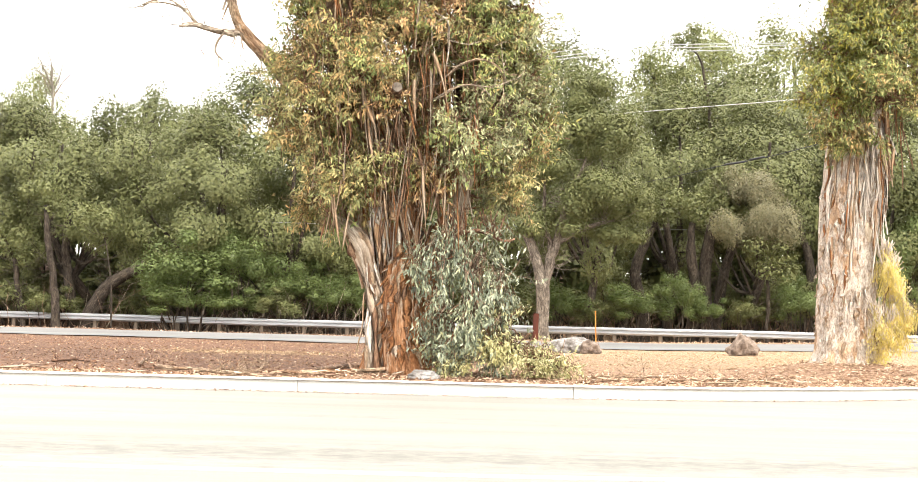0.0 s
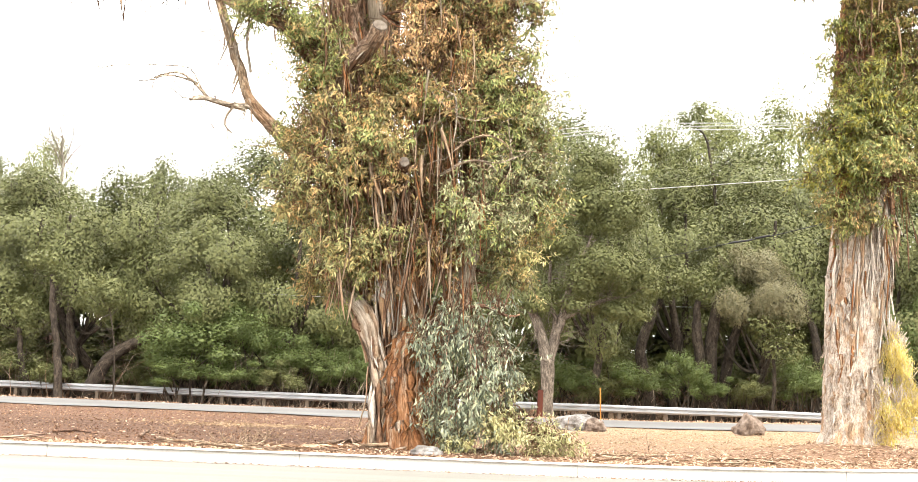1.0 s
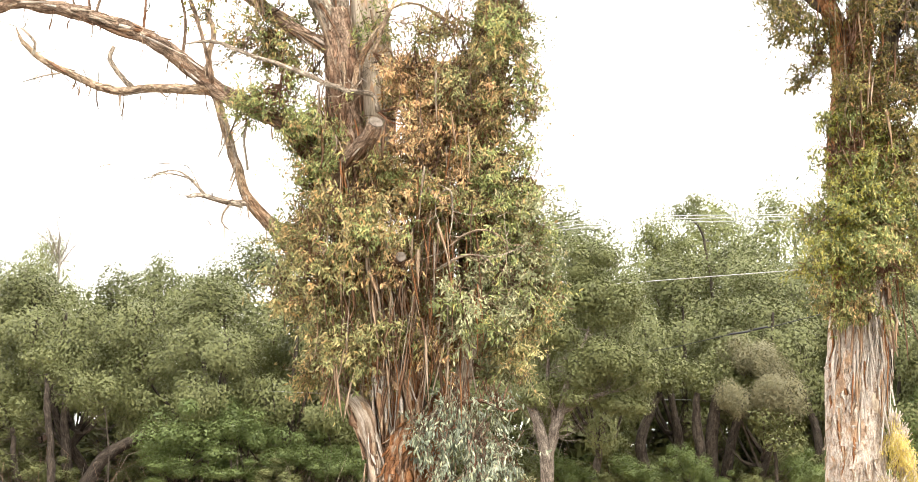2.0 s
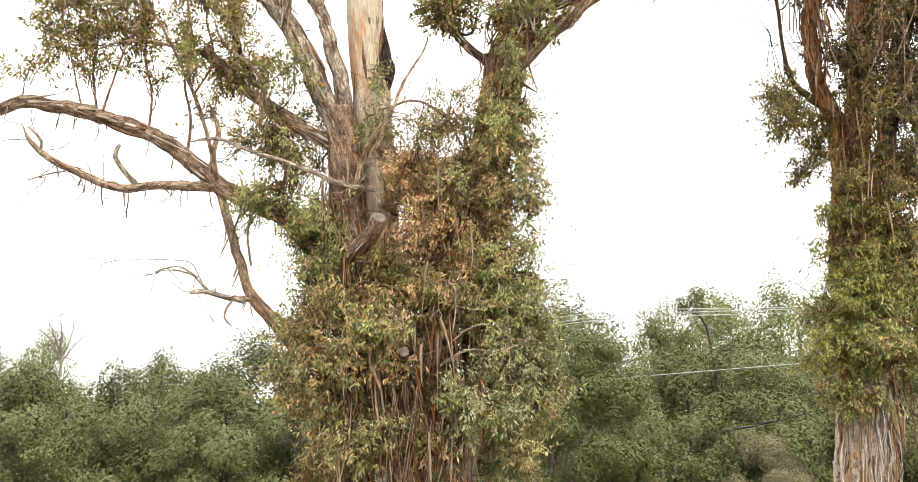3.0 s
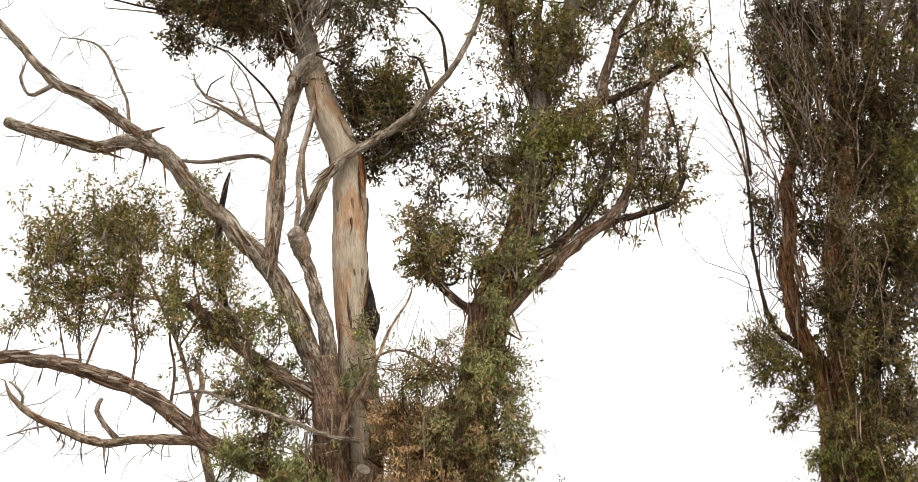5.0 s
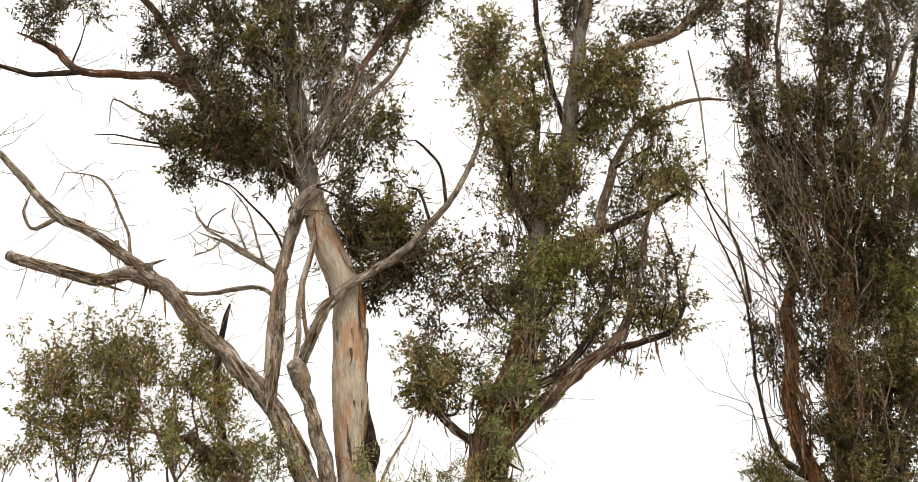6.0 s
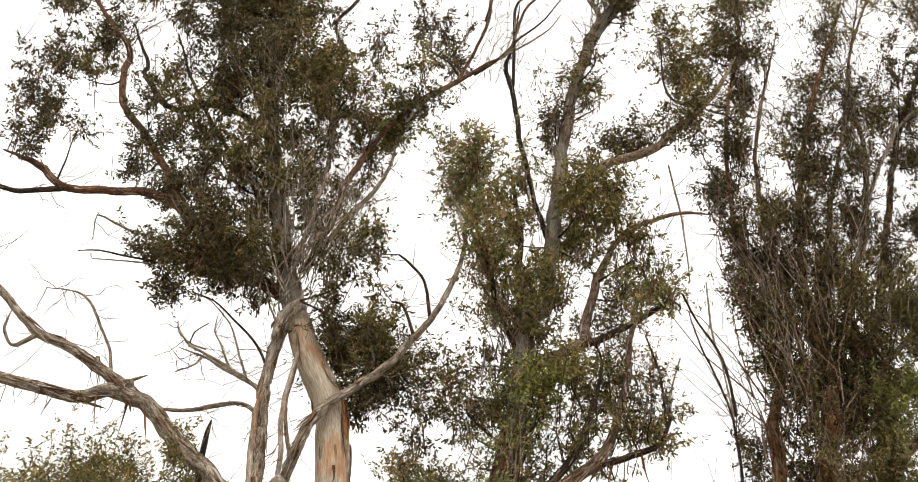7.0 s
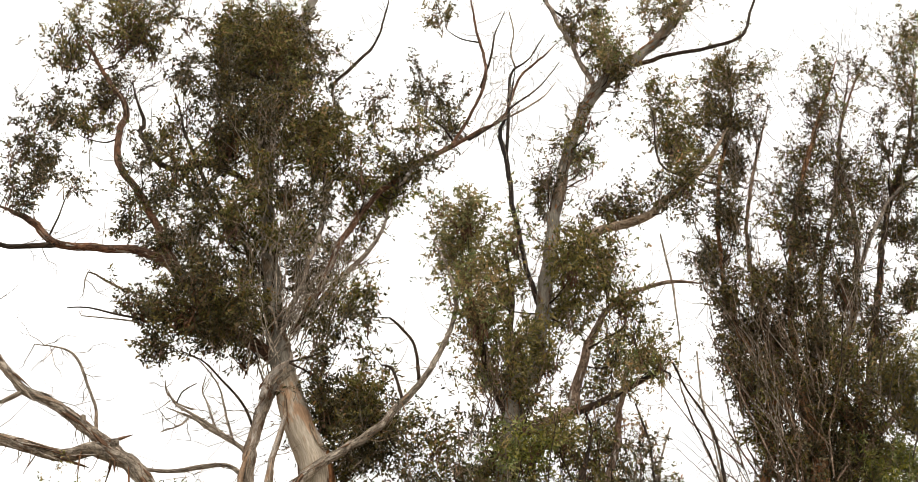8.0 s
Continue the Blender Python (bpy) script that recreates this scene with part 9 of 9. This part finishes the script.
# ---- slender oaks with their stems showing ----
def slender_oak(pts):
    foot = pts[0]
    pts = [(foot[0], foot[1], soil_z(foot[0], foot[1]) - 0.05, foot[3] * 1.15)] + pts
    tree = empty("oak_tree", pts[0][:3], "slender grey oak stem rising into the leaves", "tree", "oaks beyond the guardrail")
    limb("trunk", pts, BARK_OAK, tree, sides=10, rough=0.15)
    sprigs(tree, ("trunk",), 26, (0.4, 1.4), BARK_OAK, 0.8, 0.3, 0.016)
    top = pts[-1]
    leafy_lobes(tree, [((top[0], top[1], top[2] + 0.6), (1.4, 1.1, 1.1), 26)], OAK_A, 60, 0.12)


slender_oak([(-17.78, 53.00, -0.69, 0.208), (-17.94, 53.00, 1.33, 0.156), (-18.28, 53.00, 3.14, 0.130), (-18.45, 53.00, 4.70, 0.078)])
slender_oak([(-16.68, 54.00, -0.35, 0.344), (-16.06, 54.00, 0.86, 0.291), (-15.29, 54.00, 1.54, 0.265), (-14.25, 54.00, 2.10, 0.239), (-13.21, 54.00, 2.52, 0.159)])
slender_oak([(-17.66, 55.00, -0.39, 0.269), (-17.92, 55.00, 1.35, 0.216), (-18.15, 55.00, 2.97, 0.162), (-18.01, 55.00, 4.87, 0.108)])
slender_oak([(-15.18, 52.50, -0.28, 0.044), (-15.31, 52.50, 1.65, 0.036), (-15.64, 52.50, 3.45, 0.021)])
slender_oak([(-10.58, 56.00, -0.23, 0.274), (-10.89, 56.00, 1.00, 0.220), (-11.34, 56.00, 2.08, 0.192), (-11.81, 56.00, 3.72, 0.138), (-12.16, 56.00, 5.65, 0.110)])
slender_oak([(10.66, 54.00, -0.03, 0.265), (10.71, 54.00, 1.82, 0.239), (10.52, 54.00, 3.41, 0.212), (10.55, 54.00, 4.74, 0.133)])
slender_oak([(11.34, 54.50, -0.03, 0.347), (11.26, 54.50, 1.84, 0.294), (11.37, 54.50, 3.45, 0.268), (11.71, 54.50, 5.34, 0.161)])
slender_oak([(11.91, 55.00, -0.02, 0.243), (12.15, 55.00, 1.87, 0.243), (12.47, 55.00, 3.23, 0.216), (13.13, 55.00, 4.87, 0.135)])
slender_oak([(8.77, 56.00, 0.28, 0.275), (8.32, 56.00, 2.32, 0.247), (8.70, 56.00, 3.71, 0.220), (9.23, 56.00, 4.83, 0.138)])
slender_oak([(10.04, 57.00, 0.29, 0.224), (10.28, 57.00, 2.39, 0.224), (9.97, 57.00, 4.35, 0.168), (9.66, 57.00, 6.02, 0.112)])
slender_oak([(-19.58, 54.00, -0.42, 0.159), (-19.91, 54.00, 1.02, 0.132), (-20.10, 54.00, 2.34, 0.106)])
slender_oak([(-7.70, 56.00, -0.15, 0.192), (-7.62, 56.00, 1.63, 0.165), (-7.39, 56.00, 3.29, 0.138)])
slender_oak([(-6.16, 57.00, -0.13, 0.223), (-5.94, 57.00, 1.97, 0.196), (-5.86, 57.00, 3.93, 0.140)])
slender_oak([(13.63, 52.50, 0.09, 0.077), (13.66, 52.50, 1.63, 0.077), (13.54, 52.50, 2.40, 0.064)])
slender_oak([(16.75, 57.00, 0.05, 0.251), (16.86, 57.00, 2.56, 0.224), (16.41, 57.00, 4.51, 0.168), (15.55, 57.00, 6.18, 0.112)])

slender_oak([(15.43, 73.00, 8.90, 0.108), (15.23, 73.00, 12.52, 0.097), (14.98, 73.00, 14.33, 0.086), (14.74, 73.00, 15.59, 0.076), (14.44, 73.00, 16.31, 0.054), (14.00, 73.00, 16.70, 0.032)])
slender_oak([(13.23, 72.00, 8.74, 0.096), (13.36, 72.00, 11.60, 0.085), (13.37, 72.00, 13.03, 0.064), (12.97, 72.00, 13.74, 0.053), (12.25, 72.00, 14.08, 0.032)])


def thicket():
    """Bare brown stems and dead twigs under the oaks."""
    n = 900
    x, y = rng.uniform(-30, 32, n), rng.uniform(53.0, 62, n)
    a = np.column_stack([x, y, np.array([soil_z(p, q) for p, q in zip(x, y)])])
    b = a + np.column_stack([rng.normal(size=n) * 1.0, rng.normal(size=n) * 0.4, rng.uniform(0.3, 2.6, n)])
    t = sticks_arrays(a, b, 0.02, 0.006, 0.16)
    me = raw_mesh("thicket", *t, BARK_BROWN)
    bark_coords(me, t[0])
    tagged(new("thicket", me), label="tangle of bare brown stems under the oaks", category="undergrowth", kind="stuff")
    n = 260
    x, y = np.where(rng.uniform(size=n) < 0.5, rng.uniform(-13, -2, n), rng.uniform(-30, 32, n)), rng.uniform(52.6, 57, n)
    a = np.column_stack([x, y, np.array([soil_z(p, q) for p, q in zip(x, y)])])
    b = a + np.column_stack([rng.normal(size=n) * 0.9, rng.normal(size=n) * 0.3, rng.uniform(0.5, 2.8, n)])
    t = sticks_arrays(a, b, 0.018, 0.005, 0.16)
    me = raw_mesh("thicket", *t, BARK_GREY)
    bark_coords(me, t[0])
    tagged(new("thicket", me), label="pale dead stems standing behind the guardrail", category="undergrowth", kind="stuff")


thicket()


def scatter_leaves(name, label, n, place, size, mat, up=0.15, width=0.3, category="litter", height=soil_z):
    """Leaves, chips or blades strewn over the ground: place() gives x, y."""
    pts = [place() for _ in range(n)]
    a = np.array([(x, y, height(x, y) + 0.008) for x, y in pts])
    way = unit(rng.normal(size=(n, 3)) * (1, 1, up) + (0, 0, up))
    v, f = leaf_arrays(a, way, rng.uniform(*size, n), width, 0.08)
    tagged(new(name, raw_mesh(name, v, f, mat)), label=label, category=category, kind="stuff")


def near_kerb():
    x = rng.uniform(-10, 11)
    return x, kerb_y(x) + 0.2 + abs(rng.normal()) * (0.4 if x < -1.2 else 1.1)


def by_right():
    x = rng.uniform(0.3, 12)
    return x, kerb_y(x) + 0.2 + abs(rng.normal()) * 2.2


def on_verge():
    x = rng.normal() * 6 + 8 if rng.uniform() < 0.85 else rng.uniform(1, 20)
    return x, rng.uniform(18, 38)


def by_rail():
    x = rng.uniform(-32, 30)
    return x, rail_y(x) + rng.uniform(-4.6, 4.0)


def on_soil():
    x = rng.uniform(-16, 0.5)
    return x, kerb_y(x) + 0.3 + 26 * rng.uniform() ** 1.8


def straw_patch():
    return -4.2 + rng.normal() * 1.3, 25.5 + rng.normal() * 0.8


def in_gutter():
    x = rng.uniform(-10, 12)
    return x, kerb_y(x) - 0.015 - 0.05 * abs(rng.normal())


def at_foot():
    return -0.6 + rng.normal() * 0.9, 15.5 + abs(rng.normal()) * 0.5


scatter_leaves("leaf_litter", "pale bark chips and dry leaves strewn behind the kerb", 15000, near_kerb, (0.02, 0.07), LITTER, 0.1, 0.3)
scatter_leaves("leaf_litter", "dense dry bark shreds between the two eucalyptus", 17000, by_right, (0.025, 0.11), LITTER, 0.12, 0.16)
scatter_leaves("leaf_litter", "bark shreds heaped round the trunk foot", 1300, at_foot, (0.05, 0.22), LITTER, 0.05, 0.2)
# dense dark chips stand in for the shadow line along the kerb foot
scatter_leaves("leaf_litter", "thin line of dirt and chips in the gutter, dark as the kerb-foot shadow", 2800, in_gutter, (0.01, 0.035), CLOD, 0.08, 0.5, "litter", lambda x, y: 0.0)
scatter_leaves("soil_clods", "small clods and dark chips over the bare soil", 15000, on_soil, (0.015, 0.05), CLOD, 0.2, 0.6, "soil")
scatter_leaves("leaf_litter", "thin pale litter scattered over the bare soil", 3200, on_soil, (0.02, 0.08), LITTER, 0.08, 0.25)
scatter_leaves("dry_grass", "faint patch of straw on the bare soil", 1600, straw_patch, (0.03, 0.1), STRAW, 0.2, 0.25, "grass")
scatter_leaves("dry_grass", "short straw-coloured dry grass on the verge", 16000, on_verge, (0.03, 0.08), STRAW, 0.25, 0.2, "grass")
scatter_leaves("dry_grass", "dry straw and fallen leaves along the guardrail", 22000, by_rail, (0.04, 0.14), LITTER, 0.3, 0.3, "grass")


# ---- hanging silver branch on the large trunk ----
bough = empty("fallen_bough", (0.18, 16.49, 0.14), "broken leafy bough with silver-green leaves drooping against the trunk", "branch")
limb("limb", [(-0.64, 15.75, 1.59, 0.031), (-0.37, 15.55, 1.82, 0.046), (-0.11, 15.35, 1.96, 0.053), (0.05, 15.35, 1.83, 0.053), (0.13, 15.35, 1.45, 0.045), (0.26, 15.35, 0.93, 0.045), (0.53, 15.35, 0.49, 0.038), (0.91, 15.35, 0.31, 0.009)], BARK_GREY, bough)
limb("limb", [(-0.07, 15.35, 1.96, 0.038), (0.27, 15.35, 2.02, 0.030), (0.57, 15.35, 1.90, 0.023), (0.72, 15.35, 1.94, 0.015)], BARK_RED, bough)
limb("limb", [(0.06, 15.35, 1.75, 0.030), (0.36, 15.35, 1.38, 0.023), (0.60, 15.35, 1.01, 0.015)], BARK_RED, bough)
limb("limb", [(-0.03, 15.35, 1.82, 0.030), (-0.24, 15.35, 1.37, 0.023), (-0.34, 15.35, 0.91, 0.015)], BARK_RED, bough)
for at, r, n in [((-0.03, 15.35, 1.94), (0.26, 0.15, 0.18), 14), ((-0.23, 15.30, 1.55), (0.32, 0.22, 0.30), 24), ((0.17, 15.25, 1.49), (0.31, 0.21, 0.30), 24), ((0.45, 15.25, 1.23), (0.22, 0.18, 0.30), 18), ((-0.16, 15.25, 0.99), (0.33, 0.23, 0.34), 26), ((0.23, 15.20, 0.93), (0.36, 0.24, 0.34), 28), ((-0.07, 15.25, 0.55), (0.34, 0.19, 0.19), 22), ((0.38, 15.25, 0.56), (0.34, 0.19, 0.19), 20), ((0.46, 15.35, 1.99), (0.29, 0.15, 0.08), 8), ((-0.46, 15.35, 1.62), (0.17, 0.15, 0.17), 8), ((0.60, 15.35, 0.79), (0.15, 0.15, 0.27), 10)]:
    clump(at, r, n * 0.5, LEAF_SILVER, "weep", bough, 0.08, 20)
    clump(at, r, n * 0.25, LEAF_SILVER, "hang", bough, 0.075, 20)
for at, r, n in [((0.68, 15.25, 0.46), (0.41, 0.20, 0.16), 26), ((1.02, 15.25, 0.39), (0.34, 0.16, 0.12), 18), ((0.52, 15.25, 0.79), (0.21, 0.18, 0.30), 12), ((-0.14, 15.25, 0.36), (0.30, 0.15, 0.10), 12), ((1.36, 15.35, 0.34), (0.23, 0.15, 0.08), 7)]:
    clump(at, r, n, LEAF_PALE, "hang", bough, 0.072, 22)

# ---- golden shrub at the second trunk ----
shrub = empty("shrub", (6.56, 18.60, 0.46), "golden-yellow weeping shrub against the pale trunk", "shrub")
limb("stem", [(6.56, 18.60, 0.46, 0.03), (6.56 + 0.1, 18.60, 0.46 + 0.8, 0.022), (6.56 + 0.12, 18.60, 0.46 + 1.6, 0.008)], BARK_BROWN, shrub, 8)
for at, r, n in [((6.62, 18.60, 1.95), (0.11, 0.15, 0.24), 12), ((6.72, 18.60, 1.68), (0.20, 0.17, 0.29), 20), ((6.80, 18.60, 1.22), (0.20, 0.20, 0.37), 28), ((6.65, 18.50, 0.86), (0.16, 0.16, 0.29), 16), ((6.40, 18.30, 1.04), (0.09, 0.15, 0.32), 6), ((6.89, 18.60, 0.86), (0.09, 0.15, 0.20), 8), ((6.60, 18.50, 0.58), (0.13, 0.15, 0.11), 6)]:
    clump((at[0] + 0.05, at[1], at[2]), tuple(q * 0.5 for q in r), n * 1.8, LEAF_GOLD, "weep", shrub, 0.042, 30, STRIP_WHITE)


# ---- boulders, post, stake ----
def boulder(at, size, seed, mat, label, taper=0.0):
    bm = bmesh.new()
    bmesh.ops.create_icosphere(bm, subdivisions=4, radius=1)
    for v in bm.verts:
        d = v.co.normalized()
        q = 1 + 0.28 * noise.noise(d * 1.4 + Vector((seed, 0, 0))) + 0.12 * noise.noise(d * 3.5 + Vector((seed, 4, 0))) + 0.04 * noise.noise(d * 9 + Vector((seed, 8, 0)))
        v.co = Vector((d.x * size[0], d.y * size[1], d.z * size[2])) * q
        v.co.x *= 1 - taper * max(0.0, d.z)
        v.co.z = max(v.co.z, -size[2] * 0.45)
    me = bpy.data.meshes.new("boulder")
    bm.to_mesh(me)
    bm.free()
    me.materials.append(mat)
    ob = new("boulder", me)
    ob.location = Vector(at) + Vector((0, 0, size[2] * 0.3))
    tagged(ob, label=label, category="rock")


boulder((3.21, 33.00, -0.28), (0.66, 0.45, 0.3), 3.0, ROCK, "long pale grey boulder on the dry verge")
boulder((3.65, 32.60, -0.28), (0.3, 0.3, 0.24), 6.0, ROCK_TAN, "brown lump of rock beside the pale boulder")
boulder((7.90, 33.00, -0.2), (0.43, 0.4, 0.4), 9.0, ROCK_TAN, "peaked tan boulder on the dry verge", 0.6)


def plank(name, at, size, lean, mat, label, category):
    bm = bmesh.new()
    bmesh.ops.create_cube(bm, size=1, matrix=Matrix.Translation((0, 0, size[2] / 2)) @ Matrix.Diagonal((*size, 1)))
    bmesh.ops.bevel(bm, geom=bm.edges[:], offset=min(size) * 0.15, segments=2, affect="EDGES")
    ob = part(name, bm, mat)
    ob.matrix_basis = Matrix.Translation(at) @ Matrix.Rotation(radians(lean), 4, "Y")
    tagged(ob, label=label, category=category)


plank("marker_post", (3.13, 47.50, -0.58), (0.22, 0.12, 1.1), 0.5, REDWOOD, "red-brown square wooden post beside the oak", "post")
plank("wooden_stake", (4.20, 36.00, -0.14), (0.036, 0.03, 0.95), -2.0, STAKE, "thin orange wooden stake beside the boulder", "stake")


# ---- fallen wood and bark behind the kerb ----
def fallen(pts, mat, label, twigs=0, name="fallen_branch"):
    ob = empty(name, pts[0][:3], label, "branch")
    limb("stick", pts, mat, ob, 8, 0.1)
    if twigs:
        sprigs(ob, ("stick",), twigs, (0.12, 0.34), mat, -1, 0.18, 0.006)
    return ob


fallen([(-4.01, 16.14, soil_z(-4.01, 16.14) + 0.04, 0.020), (-3.61, 15.43, soil_z(-3.61, 15.43) + 0.04, 0.020), (-3.28, 15.33, soil_z(-3.28, 15.33) + 0.04, 0.016), (-2.80, 14.74, soil_z(-2.80, 14.74) + 0.03, 0.012), (-2.59, 15.49, soil_z(-2.59, 15.49) + 0.03, 0.006)], BARK_TAN, "dry fallen branch with bare twigs on the soil", 20, "fallen_branch")
fallen([(-2.65, 14.17, soil_z(-2.65, 14.17) + 0.04, 0.016), (-2.71, 15.45, soil_z(-2.71, 15.45) + 0.03, 0.014), (-2.72, 16.71, soil_z(-2.72, 16.71) + 0.03, 0.011), (-3.00, 18.75, soil_z(-3.00, 18.75) + 0.03, 0.006)], BARK_TAN, "tangle of pale dead twigs on the soil", 44, "fallen_branch")
fallen([(-3.33, 15.19, soil_z(-3.33, 15.19) + 0.04, 0.020), (-2.80, 14.74, soil_z(-2.80, 14.74) + 0.04, 0.018), (-2.39, 14.47, soil_z(-2.39, 14.47) + 0.03, 0.012), (-2.09, 14.38, soil_z(-2.09, 14.38) + 0.03, 0.006)], BARK_TAN, "pale fallen branch lying along the kerb", 14, "fallen_branch")
fallen([(-4.32, 16.28, soil_z(-4.32, 16.28) + 0.04, 0.020), (-4.59, 17.63, soil_z(-4.59, 17.63) + 0.04, 0.018), (-5.03, 19.57, soil_z(-5.03, 19.57) + 0.03, 0.012)], BARK_BROWN, "short dark broken stick on the soil", 2, "fallen_branch")
fallen([(-5.75, 17.06, soil_z(-5.75, 17.06) + 0.04, 0.020), (-5.64, 17.77, soil_z(-5.64, 17.77) + 0.04, 0.020), (-5.12, 17.06, soil_z(-5.12, 17.06) + 0.03, 0.012)], BARK_RED, "reddish fallen bark and stick on the soil", 6, "fallen_branch")
fallen([(-1.78, 15.59, soil_z(-1.78, 15.59) + 0.05, 0.030), (-1.59, 16.40, soil_z(-1.59, 16.40) + 0.06, 0.035), (-1.40, 17.01, soil_z(-1.40, 17.01) + 0.05, 0.030), (-1.22, 16.82, soil_z(-1.22, 16.82) + 0.04, 0.020)], BARK_BROWN, "brown slab of fallen bark at the trunk foot", 4, "fallen_branch")
fallen([(-1.26, 15.33, soil_z(-1.26, 15.33) + 0.04, 0.020), (-0.89, 15.48, soil_z(-0.89, 15.48) + 0.04, 0.025), (-0.61, 16.05, soil_z(-0.61, 16.05) + 0.04, 0.020)], BARK_TAN, "pale fallen stick at the trunk foot", 4, "fallen_branch")
fallen([(1.88, 16.56, soil_z(1.88, 16.56) + 0.04, 0.020), (2.44, 16.54, soil_z(2.44, 16.54) + 0.04, 0.018), (3.15, 17.30, soil_z(3.15, 17.30) + 0.03, 0.010)], BARK_TAN, "pale fallen stick in the bark litter", 6, "fallen_branch")
fallen([(3.17, 16.12, soil_z(3.17, 16.12) + 0.04, 0.016), (3.92, 16.63, soil_z(3.92, 16.63) + 0.03, 0.014), (4.33, 16.32, soil_z(4.33, 16.32) + 0.03, 0.008)], BARK_TAN, "thin fallen stick in the bark litter", 6, "fallen_branch")
boulder((-0.40, 14.81, soil_z(-0.40, 14.81)), (0.2, 0.1, 0.09), 12.0, ROCK, "small pale broken stone at the trunk foot")


def slab(at, turn_z, size, kind, label):
    """A curled piece of shed bark lying on the soil."""
    ob = new("bark_piece", STRIPS[kind][turn.randrange(2)])
    ob.matrix_basis = Matrix.Translation(at) @ Matrix.Rotation(turn_z, 4, "Z") @ Matrix.Rotation(radians(90), 4, "X") @ Matrix.Diagonal((size[0] / 0.1, 0.5, size[1], 1))
    tagged(ob, label=label, category="bark", group="shed bark behind the kerb")


for k in range(70):
    x = turn.gauss(0.5, 4.2)
    y = kerb_y(x) + 0.75 + abs(turn.gauss(0, 0.8))
    slab((x, y, soil_z(x, y) + 0.03), turn.uniform(0, 6.28), (turn.uniform(0.04, 0.12), turn.uniform(0.3, 1.0)), turn.choice(("pale", "pale", "grey", "dark")), "long curled strip of shed bark lying on soil")


# ---- a dark splice on a cable, and a leafless tree over the oaks ----
cable = empty("overhead_cable", (6.37, 50.00, 5.82), "black cable with a thick splice hanging before the oaks", "cable")
for nm, pts in (("line", [(6.37, 50.00, 5.82, 0.010), (8.95, 50.00, 6.38, 0.011), (11.03, 50.00, 6.91, 0.017), (12.75, 50.00, 7.28, 0.017), (15.09, 50.00, 7.93, 0.017)]), ("splice", [(11.03, 49.90, 6.90, 0.025), (11.18, 49.90, 6.95, 0.045), (11.87, 49.90, 7.07, 0.045), (12.02, 49.90, 7.12, 0.025)]), ("splice", [(12.11, 49.90, 7.17, 0.025), (12.26, 49.90, 7.20, 0.038), (12.65, 49.90, 7.29, 0.038), (12.75, 49.90, 7.31, 0.025)])):
    path = spline(pts, 0.4)
    path[:, :3] -= np.array(cable.location)
    v, fc, co = tube_arrays(path, 8)
    child(nm, raw_mesh(nm, v, fc, BLACKCABLE, True), cable)
tree = empty("dead_tree", (-26.34, 76.00, -0.85), "pale leafless tree standing above the oaks", "tree")
limb("trunk", [(-26.34, 76.0, -0.85, 0.22), (-26.24, 76.0, 7.43, 0.14), (-26.27, 76.00, 12.95, 0.075), (-26.40, 76.00, 14.26, 0.060), (-26.46, 76.00, 15.33, 0.026)], BARK_SMOOTH, tree, 8)
limb("limb", [(-26.32, 76.00, 13.32, 0.052), (-26.85, 76.00, 14.26, 0.045), (-27.39, 76.00, 14.93, 0.034), (-27.97, 76.00, 15.30, 0.015)], BARK_SMOOTH, tree)
limb("limb", [(-26.33, 76.00, 13.70, 0.049), (-26.75, 76.00, 14.64, 0.041), (-27.25, 76.00, 15.62, 0.030), (-27.48, 76.00, 16.23, 0.011)], BARK_SMOOTH, tree)
limb("limb", [(-26.38, 76.00, 14.08, 0.045), (-26.38, 76.00, 15.02, 0.038), (-26.65, 76.00, 15.97, 0.027), (-26.54, 76.00, 16.63, 0.011)], BARK_SMOOTH, tree)
limb("limb", [(-26.31, 76.00, 13.51, 0.052), (-25.90, 76.00, 14.50, 0.041), (-25.72, 76.00, 15.49, 0.030), (-25.90, 76.00, 16.33, 0.011)], BARK_SMOOTH, tree)
limb("limb", [(-26.30, 76.00, 13.14, 0.049), (-25.69, 76.00, 14.05, 0.038), (-25.17, 76.00, 14.67, 0.030), (-24.87, 76.00, 15.36, 0.011)], BARK_SMOOTH, tree)
limb("limb", [(-26.59, 76.00, 13.96, 0.034), (-27.21, 76.00, 14.10, 0.026), (-27.71, 76.00, 14.47, 0.019), (-28.10, 76.00, 14.54, 0.011)], BARK_SMOOTH, tree)
sprigs(tree, ("limb",), 130, (0.4, 1.3), BARK_SMOOTH, 5.5, 0.6, 0.014)
